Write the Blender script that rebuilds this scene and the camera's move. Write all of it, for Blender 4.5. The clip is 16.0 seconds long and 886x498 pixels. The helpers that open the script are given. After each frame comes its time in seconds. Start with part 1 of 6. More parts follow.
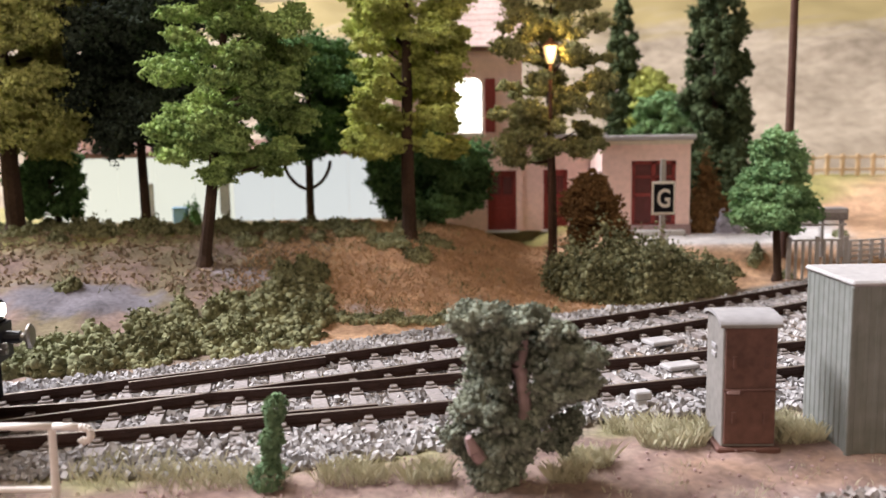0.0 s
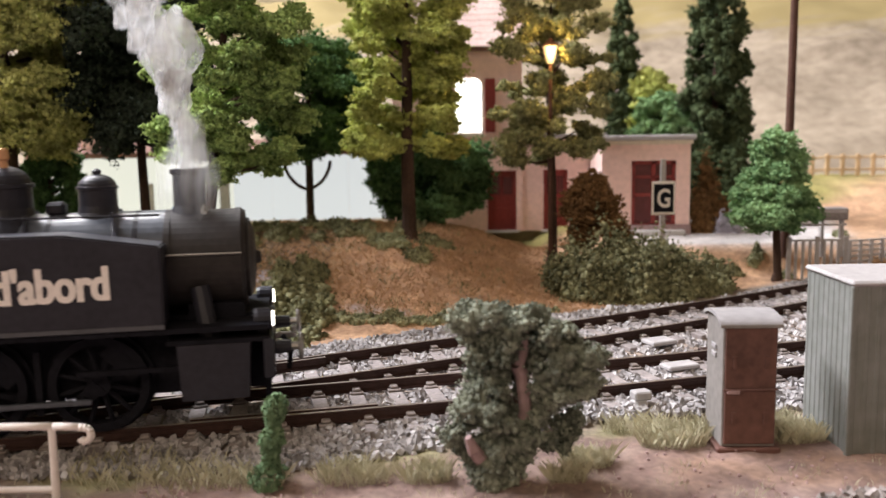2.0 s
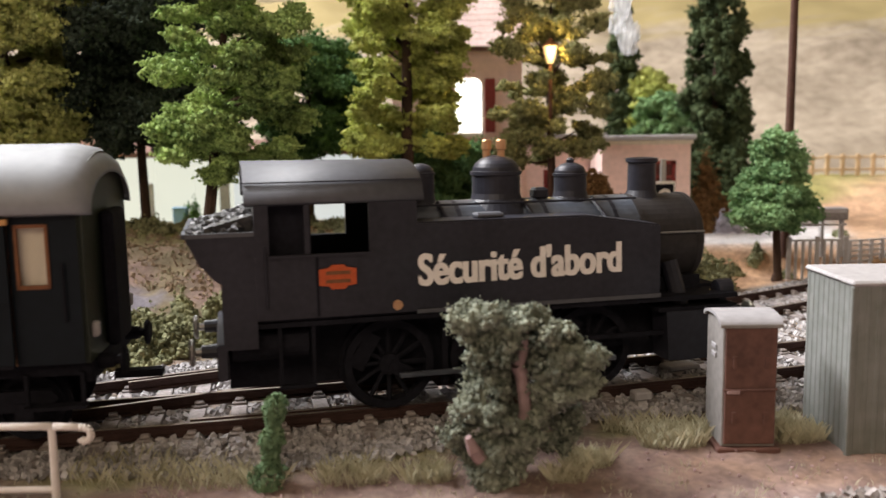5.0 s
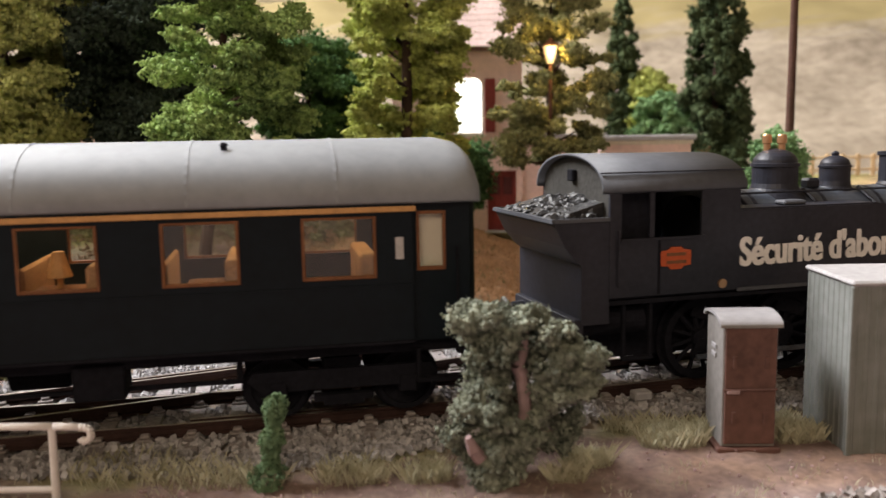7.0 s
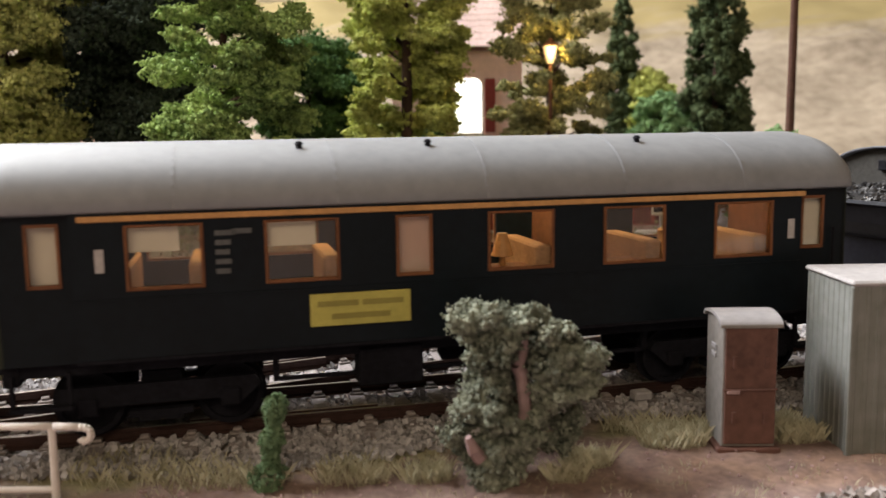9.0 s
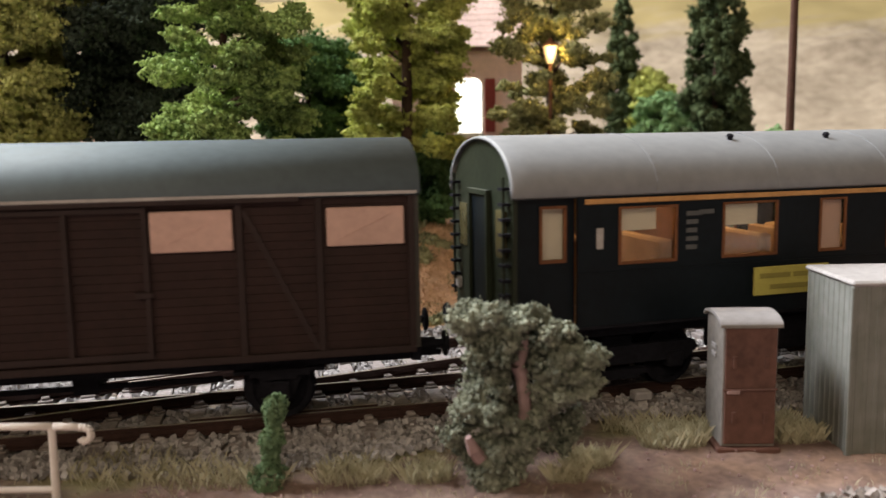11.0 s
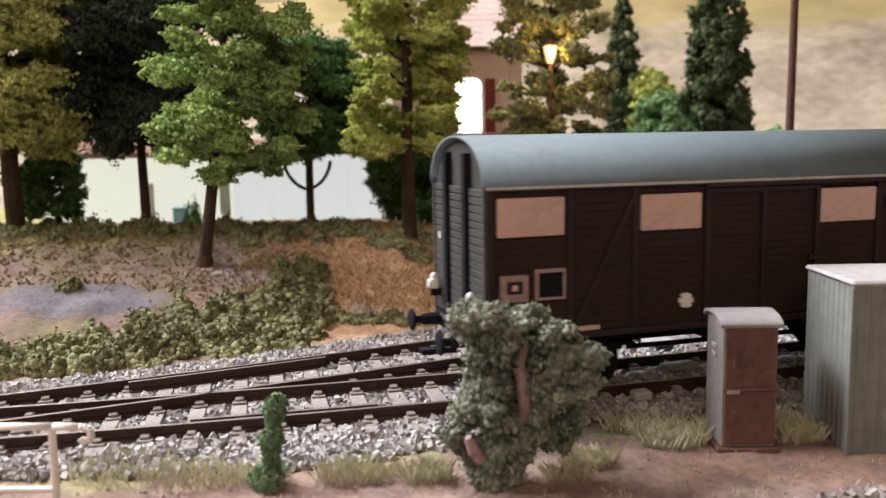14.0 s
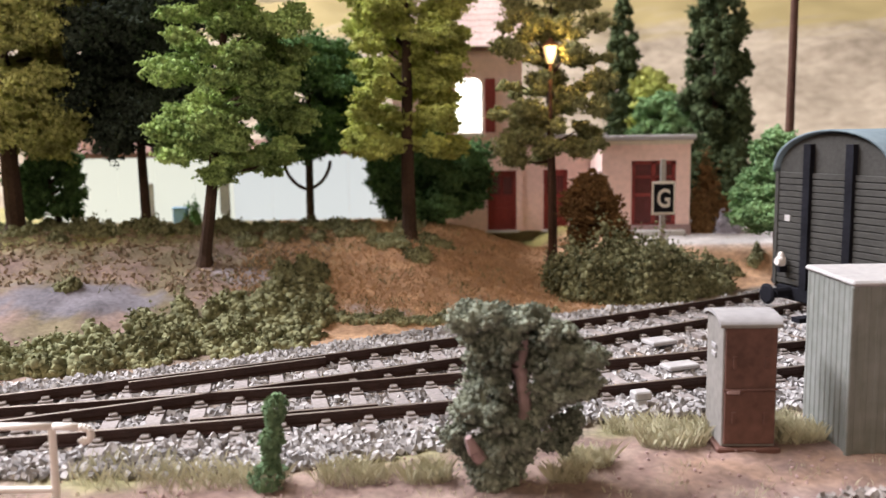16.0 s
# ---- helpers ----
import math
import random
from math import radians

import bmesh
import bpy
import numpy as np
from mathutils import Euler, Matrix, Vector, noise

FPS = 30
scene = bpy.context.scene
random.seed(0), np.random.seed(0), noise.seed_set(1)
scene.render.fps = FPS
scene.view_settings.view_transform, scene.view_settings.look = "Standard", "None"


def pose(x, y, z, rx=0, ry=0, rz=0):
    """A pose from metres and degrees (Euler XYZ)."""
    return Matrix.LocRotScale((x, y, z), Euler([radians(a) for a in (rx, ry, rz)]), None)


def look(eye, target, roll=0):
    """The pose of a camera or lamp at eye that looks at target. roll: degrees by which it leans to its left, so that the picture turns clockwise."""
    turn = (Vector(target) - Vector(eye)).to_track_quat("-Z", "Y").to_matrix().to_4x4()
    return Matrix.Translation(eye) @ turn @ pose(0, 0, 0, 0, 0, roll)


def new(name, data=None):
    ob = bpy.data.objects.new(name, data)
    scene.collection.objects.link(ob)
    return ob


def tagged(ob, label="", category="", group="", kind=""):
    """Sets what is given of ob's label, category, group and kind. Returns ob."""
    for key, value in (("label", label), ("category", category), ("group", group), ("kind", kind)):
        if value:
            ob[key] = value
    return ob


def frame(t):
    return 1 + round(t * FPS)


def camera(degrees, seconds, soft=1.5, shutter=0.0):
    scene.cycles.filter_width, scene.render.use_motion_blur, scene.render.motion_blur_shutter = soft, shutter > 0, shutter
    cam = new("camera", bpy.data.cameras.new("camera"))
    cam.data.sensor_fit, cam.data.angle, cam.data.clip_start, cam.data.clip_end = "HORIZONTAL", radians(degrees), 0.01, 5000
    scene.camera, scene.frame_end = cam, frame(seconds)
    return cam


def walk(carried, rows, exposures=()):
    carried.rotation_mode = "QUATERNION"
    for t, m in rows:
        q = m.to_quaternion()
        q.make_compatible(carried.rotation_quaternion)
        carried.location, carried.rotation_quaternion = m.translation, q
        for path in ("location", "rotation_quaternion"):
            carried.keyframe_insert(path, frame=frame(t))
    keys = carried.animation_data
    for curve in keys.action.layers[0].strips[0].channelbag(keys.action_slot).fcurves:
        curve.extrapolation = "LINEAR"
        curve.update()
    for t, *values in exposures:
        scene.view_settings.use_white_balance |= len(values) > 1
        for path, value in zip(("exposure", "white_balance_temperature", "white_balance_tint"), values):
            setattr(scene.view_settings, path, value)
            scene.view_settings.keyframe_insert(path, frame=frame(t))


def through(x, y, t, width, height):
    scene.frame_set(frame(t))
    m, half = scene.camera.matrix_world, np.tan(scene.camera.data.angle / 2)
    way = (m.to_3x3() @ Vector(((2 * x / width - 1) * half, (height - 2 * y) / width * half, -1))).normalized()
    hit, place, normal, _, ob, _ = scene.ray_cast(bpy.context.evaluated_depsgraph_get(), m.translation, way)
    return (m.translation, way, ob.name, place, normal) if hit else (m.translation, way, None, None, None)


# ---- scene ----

# A model railway in 1:87. Places and sizes are written in millimetres and brought to metres by MM.
MM = 0.001
cam = camera(54.695, 16.0, soft=1.45, shutter=0.35)
cam.data.dof.use_dof = True
cam.data.dof.focus_distance = 0.175
cam.data.dof.aperture_fstop = 30.0
EYE = Matrix.Translation((0, 0, 47.108 * MM)) @ pose(0, 0, 0, 90 - 7.534, 0, 0) @ pose(0, 0, 0, 0, 0, -0.966)
walk(cam, [(0.0, EYE), (16.0, EYE)], exposures=[(0.0, 0.37, 6450, 10), (2.0, 0.38, 6500, 10), (3.0, 0.39, 6550, 9), (7.0, 0.28, 6680, 7), (12.5, 0.25, 6700, 5), (14.5, 0.34, 6500, 10), (15.2, 0.38, 6450, 10), (16.0, 0.39, 6450, 10)])

# ---- light: a bright lamp row above and behind the layout, and the dim warm room ----
world = bpy.data.worlds.new("room_light")
scene.world = world
world.use_nodes = True
bg = world.node_tree.nodes["Background"]
bg.inputs[0].default_value = (1.0, 0.745, 0.525, 1)
bg.inputs[1].default_value = 0.175


def area_lamp(name, eye, target, sx, sy, watts, colour):
    d = bpy.data.lights.new(name, "AREA")
    d.shape, d.size, d.size_y, d.energy, d.color = "RECTANGLE", sx, sy, watts, colour
    ob = new(name, d)
    ob.matrix_world = look(eye, target)
    return ob


area_lamp("hall_lamp_behind", (-0.74, 0.58, 1.0), (-0.12, 0.20, 0.0), 1.4, 0.35, 54.0, (0.99, 0.972, 1.015))
# Unseen warm fill added behind the camera for surfaces that face it.
area_lamp("front_fill_lamp", (-0.4, -1.25, 0.95), (0.0, 0.20, 0.0), 1.4, 0.4, 7.2, (1.0, 0.79, 0.60))

# ---- materials ----


def mat(name, colour, rough=0.7, metal=0.0, grain=1.5, vary=0.25, bump=0.15, second=None, island=0.0, spec=0.3):
    """A surface with variation at two scales; grain is the fine scale in millimetres."""
    m = bpy.data.materials.new(name)
    m.use_nodes = True
    nt = m.node_tree
    b = nt.nodes["Principled BSDF"]
    b.inputs["Roughness"].default_value = rough
    b.inputs["Metallic"].default_value = metal
    b.inputs["Specular IOR Level"].default_value = spec
    tc = nt.nodes.new("ShaderNodeTexCoord")
    fine = nt.nodes.new("ShaderNodeTexNoise")
    fine.inputs["Scale"].default_value = 1000.0 / grain
    fine.inputs["Detail"].default_value = 4
    wide = nt.nodes.new("ShaderNodeTexNoise")
    wide.inputs["Scale"].default_value = 1000.0 / (grain * 9)
    wide.inputs["Detail"].default_value = 3
    for n in (fine, wide):
        nt.links.new(tc.outputs["Object"], n.inputs["Vector"])
    add = nt.nodes.new("ShaderNodeMath")
    add.operation = "ADD"
    nt.links.new(fine.outputs[0], add.inputs[0])
    nt.links.new(wide.outputs[0], add.inputs[1])
    last = add
    if island:
        geo = nt.nodes.new("ShaderNodeNewGeometry")
        mul = nt.nodes.new("ShaderNodeMath")
        mul.operation = "MULTIPLY_ADD"
        mul.inputs[1].default_value = island
        mul.inputs[2].default_value = -island / 2
        nt.links.new(geo.outputs["Random Per Island"], mul.inputs[0])
        add2 = nt.nodes.new("ShaderNodeMath")
        add2.operation = "ADD"
        nt.links.new(add.outputs[0], add2.inputs[0])
        nt.links.new(mul.outputs[0], add2.inputs[1])
        last = add2
    ramp = nt.nodes.new("ShaderNodeMapRange")
    ramp.inputs["From Min"].default_value = 0.65
    ramp.inputs["From Max"].default_value = 1.35
    nt.links.new(last.outputs[0], ramp.inputs["Value"])
    mix = nt.nodes.new("ShaderNodeMix")
    mix.data_type = "RGBA"
    c1 = [c * (1 - vary) for c in colour]
    c2 = list(second) if second else [min(1, c * (1 + vary)) for c in colour]
    mix.inputs["A"].default_value = (*c1, 1)
    mix.inputs["B"].default_value = (*c2, 1)
    nt.links.new(ramp.outputs[0], mix.inputs["Factor"])
    nt.links.new(mix.outputs["Result"], b.inputs["Base Color"])
    if bump:
        bp = nt.nodes.new("ShaderNodeBump")
        bp.inputs["Strength"].default_value = bump
        bp.inputs["Distance"].default_value = 0.0004
        nt.links.new(fine.outputs[0], bp.inputs["Height"])
        nt.links.new(bp.outputs[0], b.inputs["Normal"])
    return m


def glow(name, colour, strength):
    m = bpy.data.materials.new(name)
    m.use_nodes = True
    b = m.node_tree.nodes["Principled BSDF"]
    b.inputs["Base Color"].default_value = (*(c * 0.15 for c in colour), 1)
    b.inputs["Emission Color"].default_value = (*colour, 1)
    b.inputs["Emission Strength"].default_value = strength
    return m


def glass_mat(name):
    """Clear thin glass with a faint reflection."""
    m = bpy.data.materials.new(name)
    m.use_nodes = True
    nt = m.node_tree
    clear = nt.nodes.new("ShaderNodeBsdfTransparent")
    clear.inputs[0].default_value = (0.93, 0.92, 0.88, 1)
    shine = nt.nodes.new("ShaderNodeBsdfGlossy")
    shine.inputs["Roughness"].default_value = 0.08
    both = nt.nodes.new("ShaderNodeMixShader")
    both.inputs[0].default_value = 0.05
    nt.links.new(clear.outputs[0], both.inputs[1])
    nt.links.new(shine.outputs[0], both.inputs[2])
    nt.links.new(both.outputs[0], nt.nodes["Material Output"].inputs[0])
    return m


def ground_mat():
    """Takes the kind of soil from the mesh's colour layer, and adds grain."""
    m = mat("soil", (0.3, 0.2, 0.12), 0.95, grain=1.2, vary=0.3, bump=0.6)
    nt = m.node_tree
    b = nt.nodes["Principled BSDF"]
    mix = next(n for n in nt.nodes if n.bl_idname == "ShaderNodeMix")
    mix.inputs["A"].default_value = (0.55, 0.55, 0.55, 1)
    mix.inputs["B"].default_value = (1.3, 1.3, 1.3, 1)
    att = nt.nodes.new("ShaderNodeVertexColor")
    att.layer_name = "soil"
    mul = nt.nodes.new("ShaderNodeMix")
    mul.data_type, mul.blend_type = "RGBA", "MULTIPLY"
    mul.inputs["Factor"].default_value = 1
    nt.links.new(att.outputs[0], mul.inputs["A"])
    nt.links.new(mix.outputs["Result"], mul.inputs["B"])
    nt.links.new(mul.outputs["Result"], b.inputs["Base Color"])
    return m


def steam_mat():
    m = bpy.data.materials.new("steam")
    m.use_nodes = True
    nt = m.node_tree
    b = nt.nodes["Principled BSDF"]
    b.inputs["Base Color"].default_value = (0.9, 0.93, 0.95, 1)
    b.inputs["Roughness"].default_value = 1.0
    b.inputs["Specular IOR Level"].default_value = 0.0
    tc = nt.nodes.new("ShaderNodeTexCoord")
    mp = nt.nodes.new("ShaderNodeMapping")
    mp.inputs["Scale"].default_value = (420, 420, 110)
    nz = nt.nodes.new("ShaderNodeTexNoise")
    nz.inputs["Scale"].default_value = 1.0
    nz.inputs["Detail"].default_value = 3
    r = nt.nodes.new("ShaderNodeMapRange")
    r.inputs["From Min"].default_value = 0.30
    r.inputs["From Max"].default_value = 0.75
    r.inputs["To Max"].default_value = 0.60
    nt.links.new(tc.outputs["Object"], mp.inputs["Vector"])
    nt.links.new(mp.outputs[0], nz.inputs["Vector"])
    nt.links.new(nz.outputs[0], r.inputs["Value"])
    soft = nt.nodes.new("ShaderNodeBsdfTranslucent")
    soft.inputs[0].default_value = (0.95, 0.97, 1.0, 1)
    half = nt.nodes.new("ShaderNodeMixShader")
    half.inputs[0].default_value = 0.55
    clear = nt.nodes.new("ShaderNodeBsdfTransparent")
    veil = nt.nodes.new("ShaderNodeMixShader")
    nt.links.new(b.outputs[0], half.inputs[1])
    nt.links.new(soft.outputs[0], half.inputs[2])
    nt.links.new(r.outputs[0], veil.inputs[0])
    nt.links.new(clear.outputs[0], veil.inputs[1])
    nt.links.new(half.outputs[0], veil.inputs[2])
    nt.links.new(veil.outputs[0], nt.nodes["Material Output"].inputs[0])
    return m


M = {}
M["soil"] = ground_mat()
M["ballast"] = mat("ballast", (0.33, 0.315, 0.32), 0.95, grain=1.0, vary=0.4, bump=0.05, island=0.5, second=(0.54, 0.52, 0.525), spec=0.05)
M["dusty_stone"] = mat("dusty_brown_grey_stone", (0.20, 0.175, 0.165), 0.95, grain=1.0, vary=0.4, bump=0.05, island=0.5, second=(0.37, 0.33, 0.315), spec=0.05)
M["rail"] = mat("rusty_rail", (0.046, 0.024, 0.020), 0.6, metal=0.3, grain=1.2, vary=0.35)
M["railhead"] = mat("worn_rail_top", (0.34, 0.29, 0.26), 0.4, metal=0.8, grain=2, vary=0.3)
M["sleeper"] = mat("weathered_sleeper", (0.27, 0.24, 0.235), 0.85, grain=1.0, vary=0.35, bump=0.5)
M["chair"] = mat("rail_chair", (0.24, 0.21, 0.20), 0.7, grain=0.7, vary=0.3)
# Both blacks are tinted blue: lens veil is mixed into their colour.
M["black"] = mat("veiled_black_loco_paint", (0.0205, 0.0212, 0.0300), 0.42, grain=1.2, vary=0.35, bump=0.06, spec=0.28)
M["blackmatt"] = mat("veiled_black_underframe", (0.0110, 0.0112, 0.0155), 0.8, grain=0.9, vary=0.4, spec=0.08)
M["cabroof"] = mat("grey_cab_roof", (0.080, 0.084, 0.098), 0.55, grain=1.6, vary=0.2, bump=0.05, spec=0.25)
# Worn boiler paint; its blue-grey also carries the lit sheen on top.
M["boiler"] = mat("worn_boiler_paint_with_sheen", (0.062, 0.072, 0.092), 0.32, grain=1.4, vary=0.35, bump=0.05, spec=0.6)
M["smokebox"] = mat("sooty_brown_smokebox", (0.027, 0.024, 0.024), 0.6, grain=1.4, vary=0.35, bump=0.1, spec=0.25)
# Added emitter that brightens the coach windows from inside.
M["coachglow"] = glow("warm_coach_glow", (1.0, 0.72, 0.40), 7.0)
M["coal"] = mat("coal", (0.016, 0.016, 0.018), 0.45, grain=0.8, vary=0.5, bump=0.6, spec=0.5)
M["steel"] = mat("bare_steel", (0.30, 0.29, 0.28), 0.35, metal=0.9, grain=1.0, vary=0.25)
M["brass"] = mat("brass", (0.62, 0.36, 0.20), 0.35, metal=0.8, grain=1.0, vary=0.2)
M["white"] = mat("white_lettering", (0.80, 0.76, 0.74), 0.6, grain=0.8, vary=0.1, bump=0)
M["orange"] = mat("orange_plate", (0.46, 0.085, 0.025), 0.5, grain=0.6, vary=0.25)
# The blue in this green is lens veil put into the paint.
M["green"] = mat("veiled_dark_green_coach_paint", (0.0046, 0.0082, 0.0120), 0.45, grain=1.6, vary=0.3, bump=0.04, spec=0.16)
M["greenend"] = mat("green_coach_end", (0.016, 0.022, 0.0125), 0.5, grain=1.4, vary=0.3)
M["silver"] = mat("silver_coach_roof", (0.235, 0.248, 0.268), 0.6, metal=0.08, grain=2.2, vary=0.12, bump=0.05, spec=0.4)
M["wood"] = mat("varnished_wood", (0.17, 0.068, 0.028), 0.5, grain=0.9, vary=0.3)
M["cornice"] = mat("tan_cornice", (0.52, 0.28, 0.11), 0.5, grain=0.9, vary=0.2)
M["blind"] = mat("cream_blind", (0.70, 0.66, 0.58), 0.9, grain=0.8, vary=0.12)
M["seat"] = mat("brown_seat_cloth", (0.32, 0.185, 0.10), 0.9, grain=0.7, vary=0.3)
M["olive_sign"] = mat("yellow_sign", (0.46, 0.42, 0.11), 0.6, grain=0.8, vary=0.15)
M["sign_dark"] = mat("dark_sign_lettering", (0.27, 0.24, 0.065), 0.7, grain=0.8, vary=0.1)
M["olive_dim"] = mat("dim_end_pane", (0.085, 0.075, 0.035), 0.25, grain=2, vary=0.3, bump=0)
M["brown"] = mat("brown_plank_paint", (0.0245, 0.0120, 0.0108), 0.75, grain=1.0, vary=0.3, bump=0.25)
M["browntrim"] = mat("brown_steel_trim", (0.024, 0.0140, 0.0135), 0.6, grain=1.0, vary=0.3)
M["wagonend"] = mat("grey_plank_end", (0.043, 0.041, 0.038), 0.75, grain=1.0, vary=0.3, bump=0.3)
M["wagonroof"] = mat("grey_wagon_roof", (0.122, 0.158, 0.180), 0.6, grain=1.8, vary=0.12, bump=0.05, spec=0.12)
M["vent"] = mat("pale_vent_panel", (0.56, 0.38, 0.33), 0.75, grain=1.2, vary=0.12)
M["lamp_white"] = mat("white_lantern", (0.75, 0.70, 0.68), 0.35, grain=0.8, vary=0.1)
M["glass"] = glass_mat("window_glass")
M["lens"] = glow("lit_headlamp", (1.0, 0.93, 0.78), 6.0)
M["steam"] = steam_mat()
M["trunk"] = mat("tree_bark", (0.055, 0.032, 0.022), 0.9, grain=0.8, vary=0.4, bump=0.6)
M["relay_brown"] = mat("reddish_brown_cabinet_door", (0.125, 0.062, 0.050), 0.7, grain=1.4, vary=0.35, bump=0.2)
M["relay_grey"] = mat("grey_cabinet_side", (0.215, 0.20, 0.19), 0.75, grain=1.4, vary=0.22, bump=0.15)
M["relay_top"] = mat("pale_grey_cabinet_roof", (0.31, 0.30, 0.31), 0.7, grain=1.6, vary=0.15)
M["shed"] = mat("grey_green_corrugated_sheet", (0.18, 0.195, 0.175), 0.65, grain=2.6, vary=0.2, bump=0.06, second=(0.235, 0.24, 0.235))
M["shedtop"] = mat("pale_concrete_slab", (0.37, 0.355, 0.36), 0.85, grain=1.5, vary=0.18, bump=0.3)
M["whitepaint"] = mat("white_painted_tube", (0.80, 0.75, 0.72), 0.5, grain=1.0, vary=0.08)
M["pink"] = mat("pink_rendered_wall", (0.78, 0.56, 0.51), 0.9, grain=2.0, vary=0.14, bump=0.2)
M["pinkroof"] = mat("pale_pink_tile_roof", (0.66, 0.50, 0.47), 0.85, grain=1.6, vary=0.2, bump=0.4)
M["eave"] = mat("brown_eave", (0.16, 0.085, 0.065), 0.8, grain=1.2, vary=0.3)
M["red"] = mat("dark_red_joinery", (0.23, 0.038, 0.034), 0.6, grain=1.2, vary=0.25)
M["redglass"] = mat("dark_red_pane", (0.11, 0.03, 0.03), 0.25, grain=1.5, vary=0.25, spec=0.5)
M["lit"] = glow("lit_window", (1.0, 0.97, 0.90), 2.6)
# Emission alone makes the hall front bright white; no lamp stands behind it.
M["hallfront"] = glow("glowing_cream_panel", (0.95, 0.965, 0.85), 0.62)
M["hallfront_cool"] = glow("glowing_bluish_panel", (0.88, 0.92, 0.93), 0.57)
M["plaster"] = mat("cream_plaster", (0.66, 0.58, 0.47), 0.9, grain=2.0, vary=0.12)
M["lampglow"] = glow("warm_lamp_bulb", (1.0, 0.58, 0.14), 4.5)
M["tar"] = mat("pale_road", (0.52, 0.49, 0.48), 0.9, grain=1.5, vary=0.12, bump=0.2)
M["pole"] = mat("creosoted_pole", (0.085, 0.042, 0.030), 0.85, grain=0.9, vary=0.35, bump=0.4)
M["fence_grey"] = mat("grey_metal_fence", (0.42, 0.40, 0.40), 0.6, grain=1.0, vary=0.2)
M["fence_tan"] = mat("tan_timber_fence", (0.55, 0.40, 0.24), 0.8, grain=1.0, vary=0.25)
M["faded"] = mat("faded_grey_lettering", (0.10, 0.105, 0.11), 0.7, grain=0.8, vary=0.2)
M["blue"] = mat("faded_blue_paint", (0.22, 0.36, 0.50), 0.6, grain=1.5, vary=0.2)
M["hill"] = mat("dry_hillside", (0.25, 0.198, 0.145), 0.95, grain=9.0, vary=0.26, bump=0.5, second=(0.38, 0.32, 0.245))
M["sky"] = mat("painted_backdrop", (0.40, 0.34, 0.22), 0.95, grain=30.0, vary=0.15, bump=0)
M["concrete"] = mat("concrete_block", (0.52, 0.50, 0.49), 0.85, grain=1.0, vary=0.2, bump=0.3)
M["lavender"] = mat("lavender_flower_foam", (0.42, 0.40, 0.47), 0.9, grain=1.4, vary=0.25)
M["stump"] = mat("bare_pinkish_stem", (0.36, 0.25, 0.25), 0.9, grain=1.5, vary=0.3, bump=0.3)


def leaf(name, dark, light, island=0.25, through=0.12):
    """Foliage: rough, and letting some light through."""
    m = mat(name, dark, 0.95, grain=1.6, vary=0.2, bump=0.8, island=island, second=light, spec=0.05)
    nt = m.node_tree
    b = nt.nodes["Principled BSDF"]
    soft = nt.nodes.new("ShaderNodeBsdfTranslucent")
    both = nt.nodes.new("ShaderNodeMixShader")
    both.inputs[0].default_value = through
    nt.links.new(b.inputs["Base Color"].links[0].from_socket, soft.inputs[0])
    nt.links.new(b.outputs[0], both.inputs[1])
    nt.links.new(soft.outputs[0], both.inputs[2])
    nt.links.new(both.outputs[0], nt.nodes["Material Output"].inputs[0])
    return m


L = {
    "main": leaf("mid_green_foam_leaves", (0.034, 0.084, 0.023), (0.58, 0.77, 0.28), 0.2, 0.12),
    "dark": leaf("blue_black_foam_leaves", (0.022, 0.032, 0.026), (0.070, 0.090, 0.068)),
    "olive": leaf("olive_foam_leaves", (0.25, 0.28, 0.085), (0.86, 0.88, 0.38), 0.2, 0.3),
    "teal": leaf("deep_green_foam_leaves", (0.034, 0.080, 0.034), (0.17, 0.30, 0.12)),
    "lime": leaf("yellow_green_foam_leaves", (0.22, 0.27, 0.055), (0.88, 0.93, 0.32), 0.2, 0.3),
    "sparse": leaf("grey_olive_foam_leaves", (0.085, 0.095, 0.042), (0.46, 0.46, 0.22), 0.2, 0.1),
    "rust": leaf("rust_brown_foam_leaves", (0.111, 0.058, 0.026), (0.286, 0.169, 0.078)),
    "shrub": leaf("grey_green_foam_leaves", (0.060, 0.065, 0.036), (0.40, 0.40, 0.23), 0.25, 0.08),
    "moss": leaf("moss_green_foam", (0.14, 0.15, 0.08), (0.42, 0.43, 0.26), 0.2, 0.08),
    "sage": leaf("sage_green_foam_leaves", (0.042, 0.053, 0.040), (0.40, 0.43, 0.34), 0.14, 0.04),
    "fresh": leaf("fresh_green_foam_leaves", (0.07, 0.16, 0.062), (0.34, 0.53, 0.26), 0.2, 0.1),
    "cypress": leaf("dark_cypress_foam", (0.028, 0.044, 0.022), (0.110, 0.145, 0.072)),
    "ivy": leaf("ivy_green_leaves", (0.075, 0.14, 0.075), (0.24, 0.35, 0.20)),
    "clod": leaf("reddish_earth_crumbs", (0.21, 0.155, 0.11), (0.42, 0.32, 0.23), 0.3, 0.05),
    "tan": leaf("tan_dry_grass", (0.46, 0.29, 0.165), (0.62, 0.41, 0.25)),
    "pale": leaf("pale_yellow_grass", (0.40, 0.375, 0.25), (0.66, 0.63, 0.47)),
}

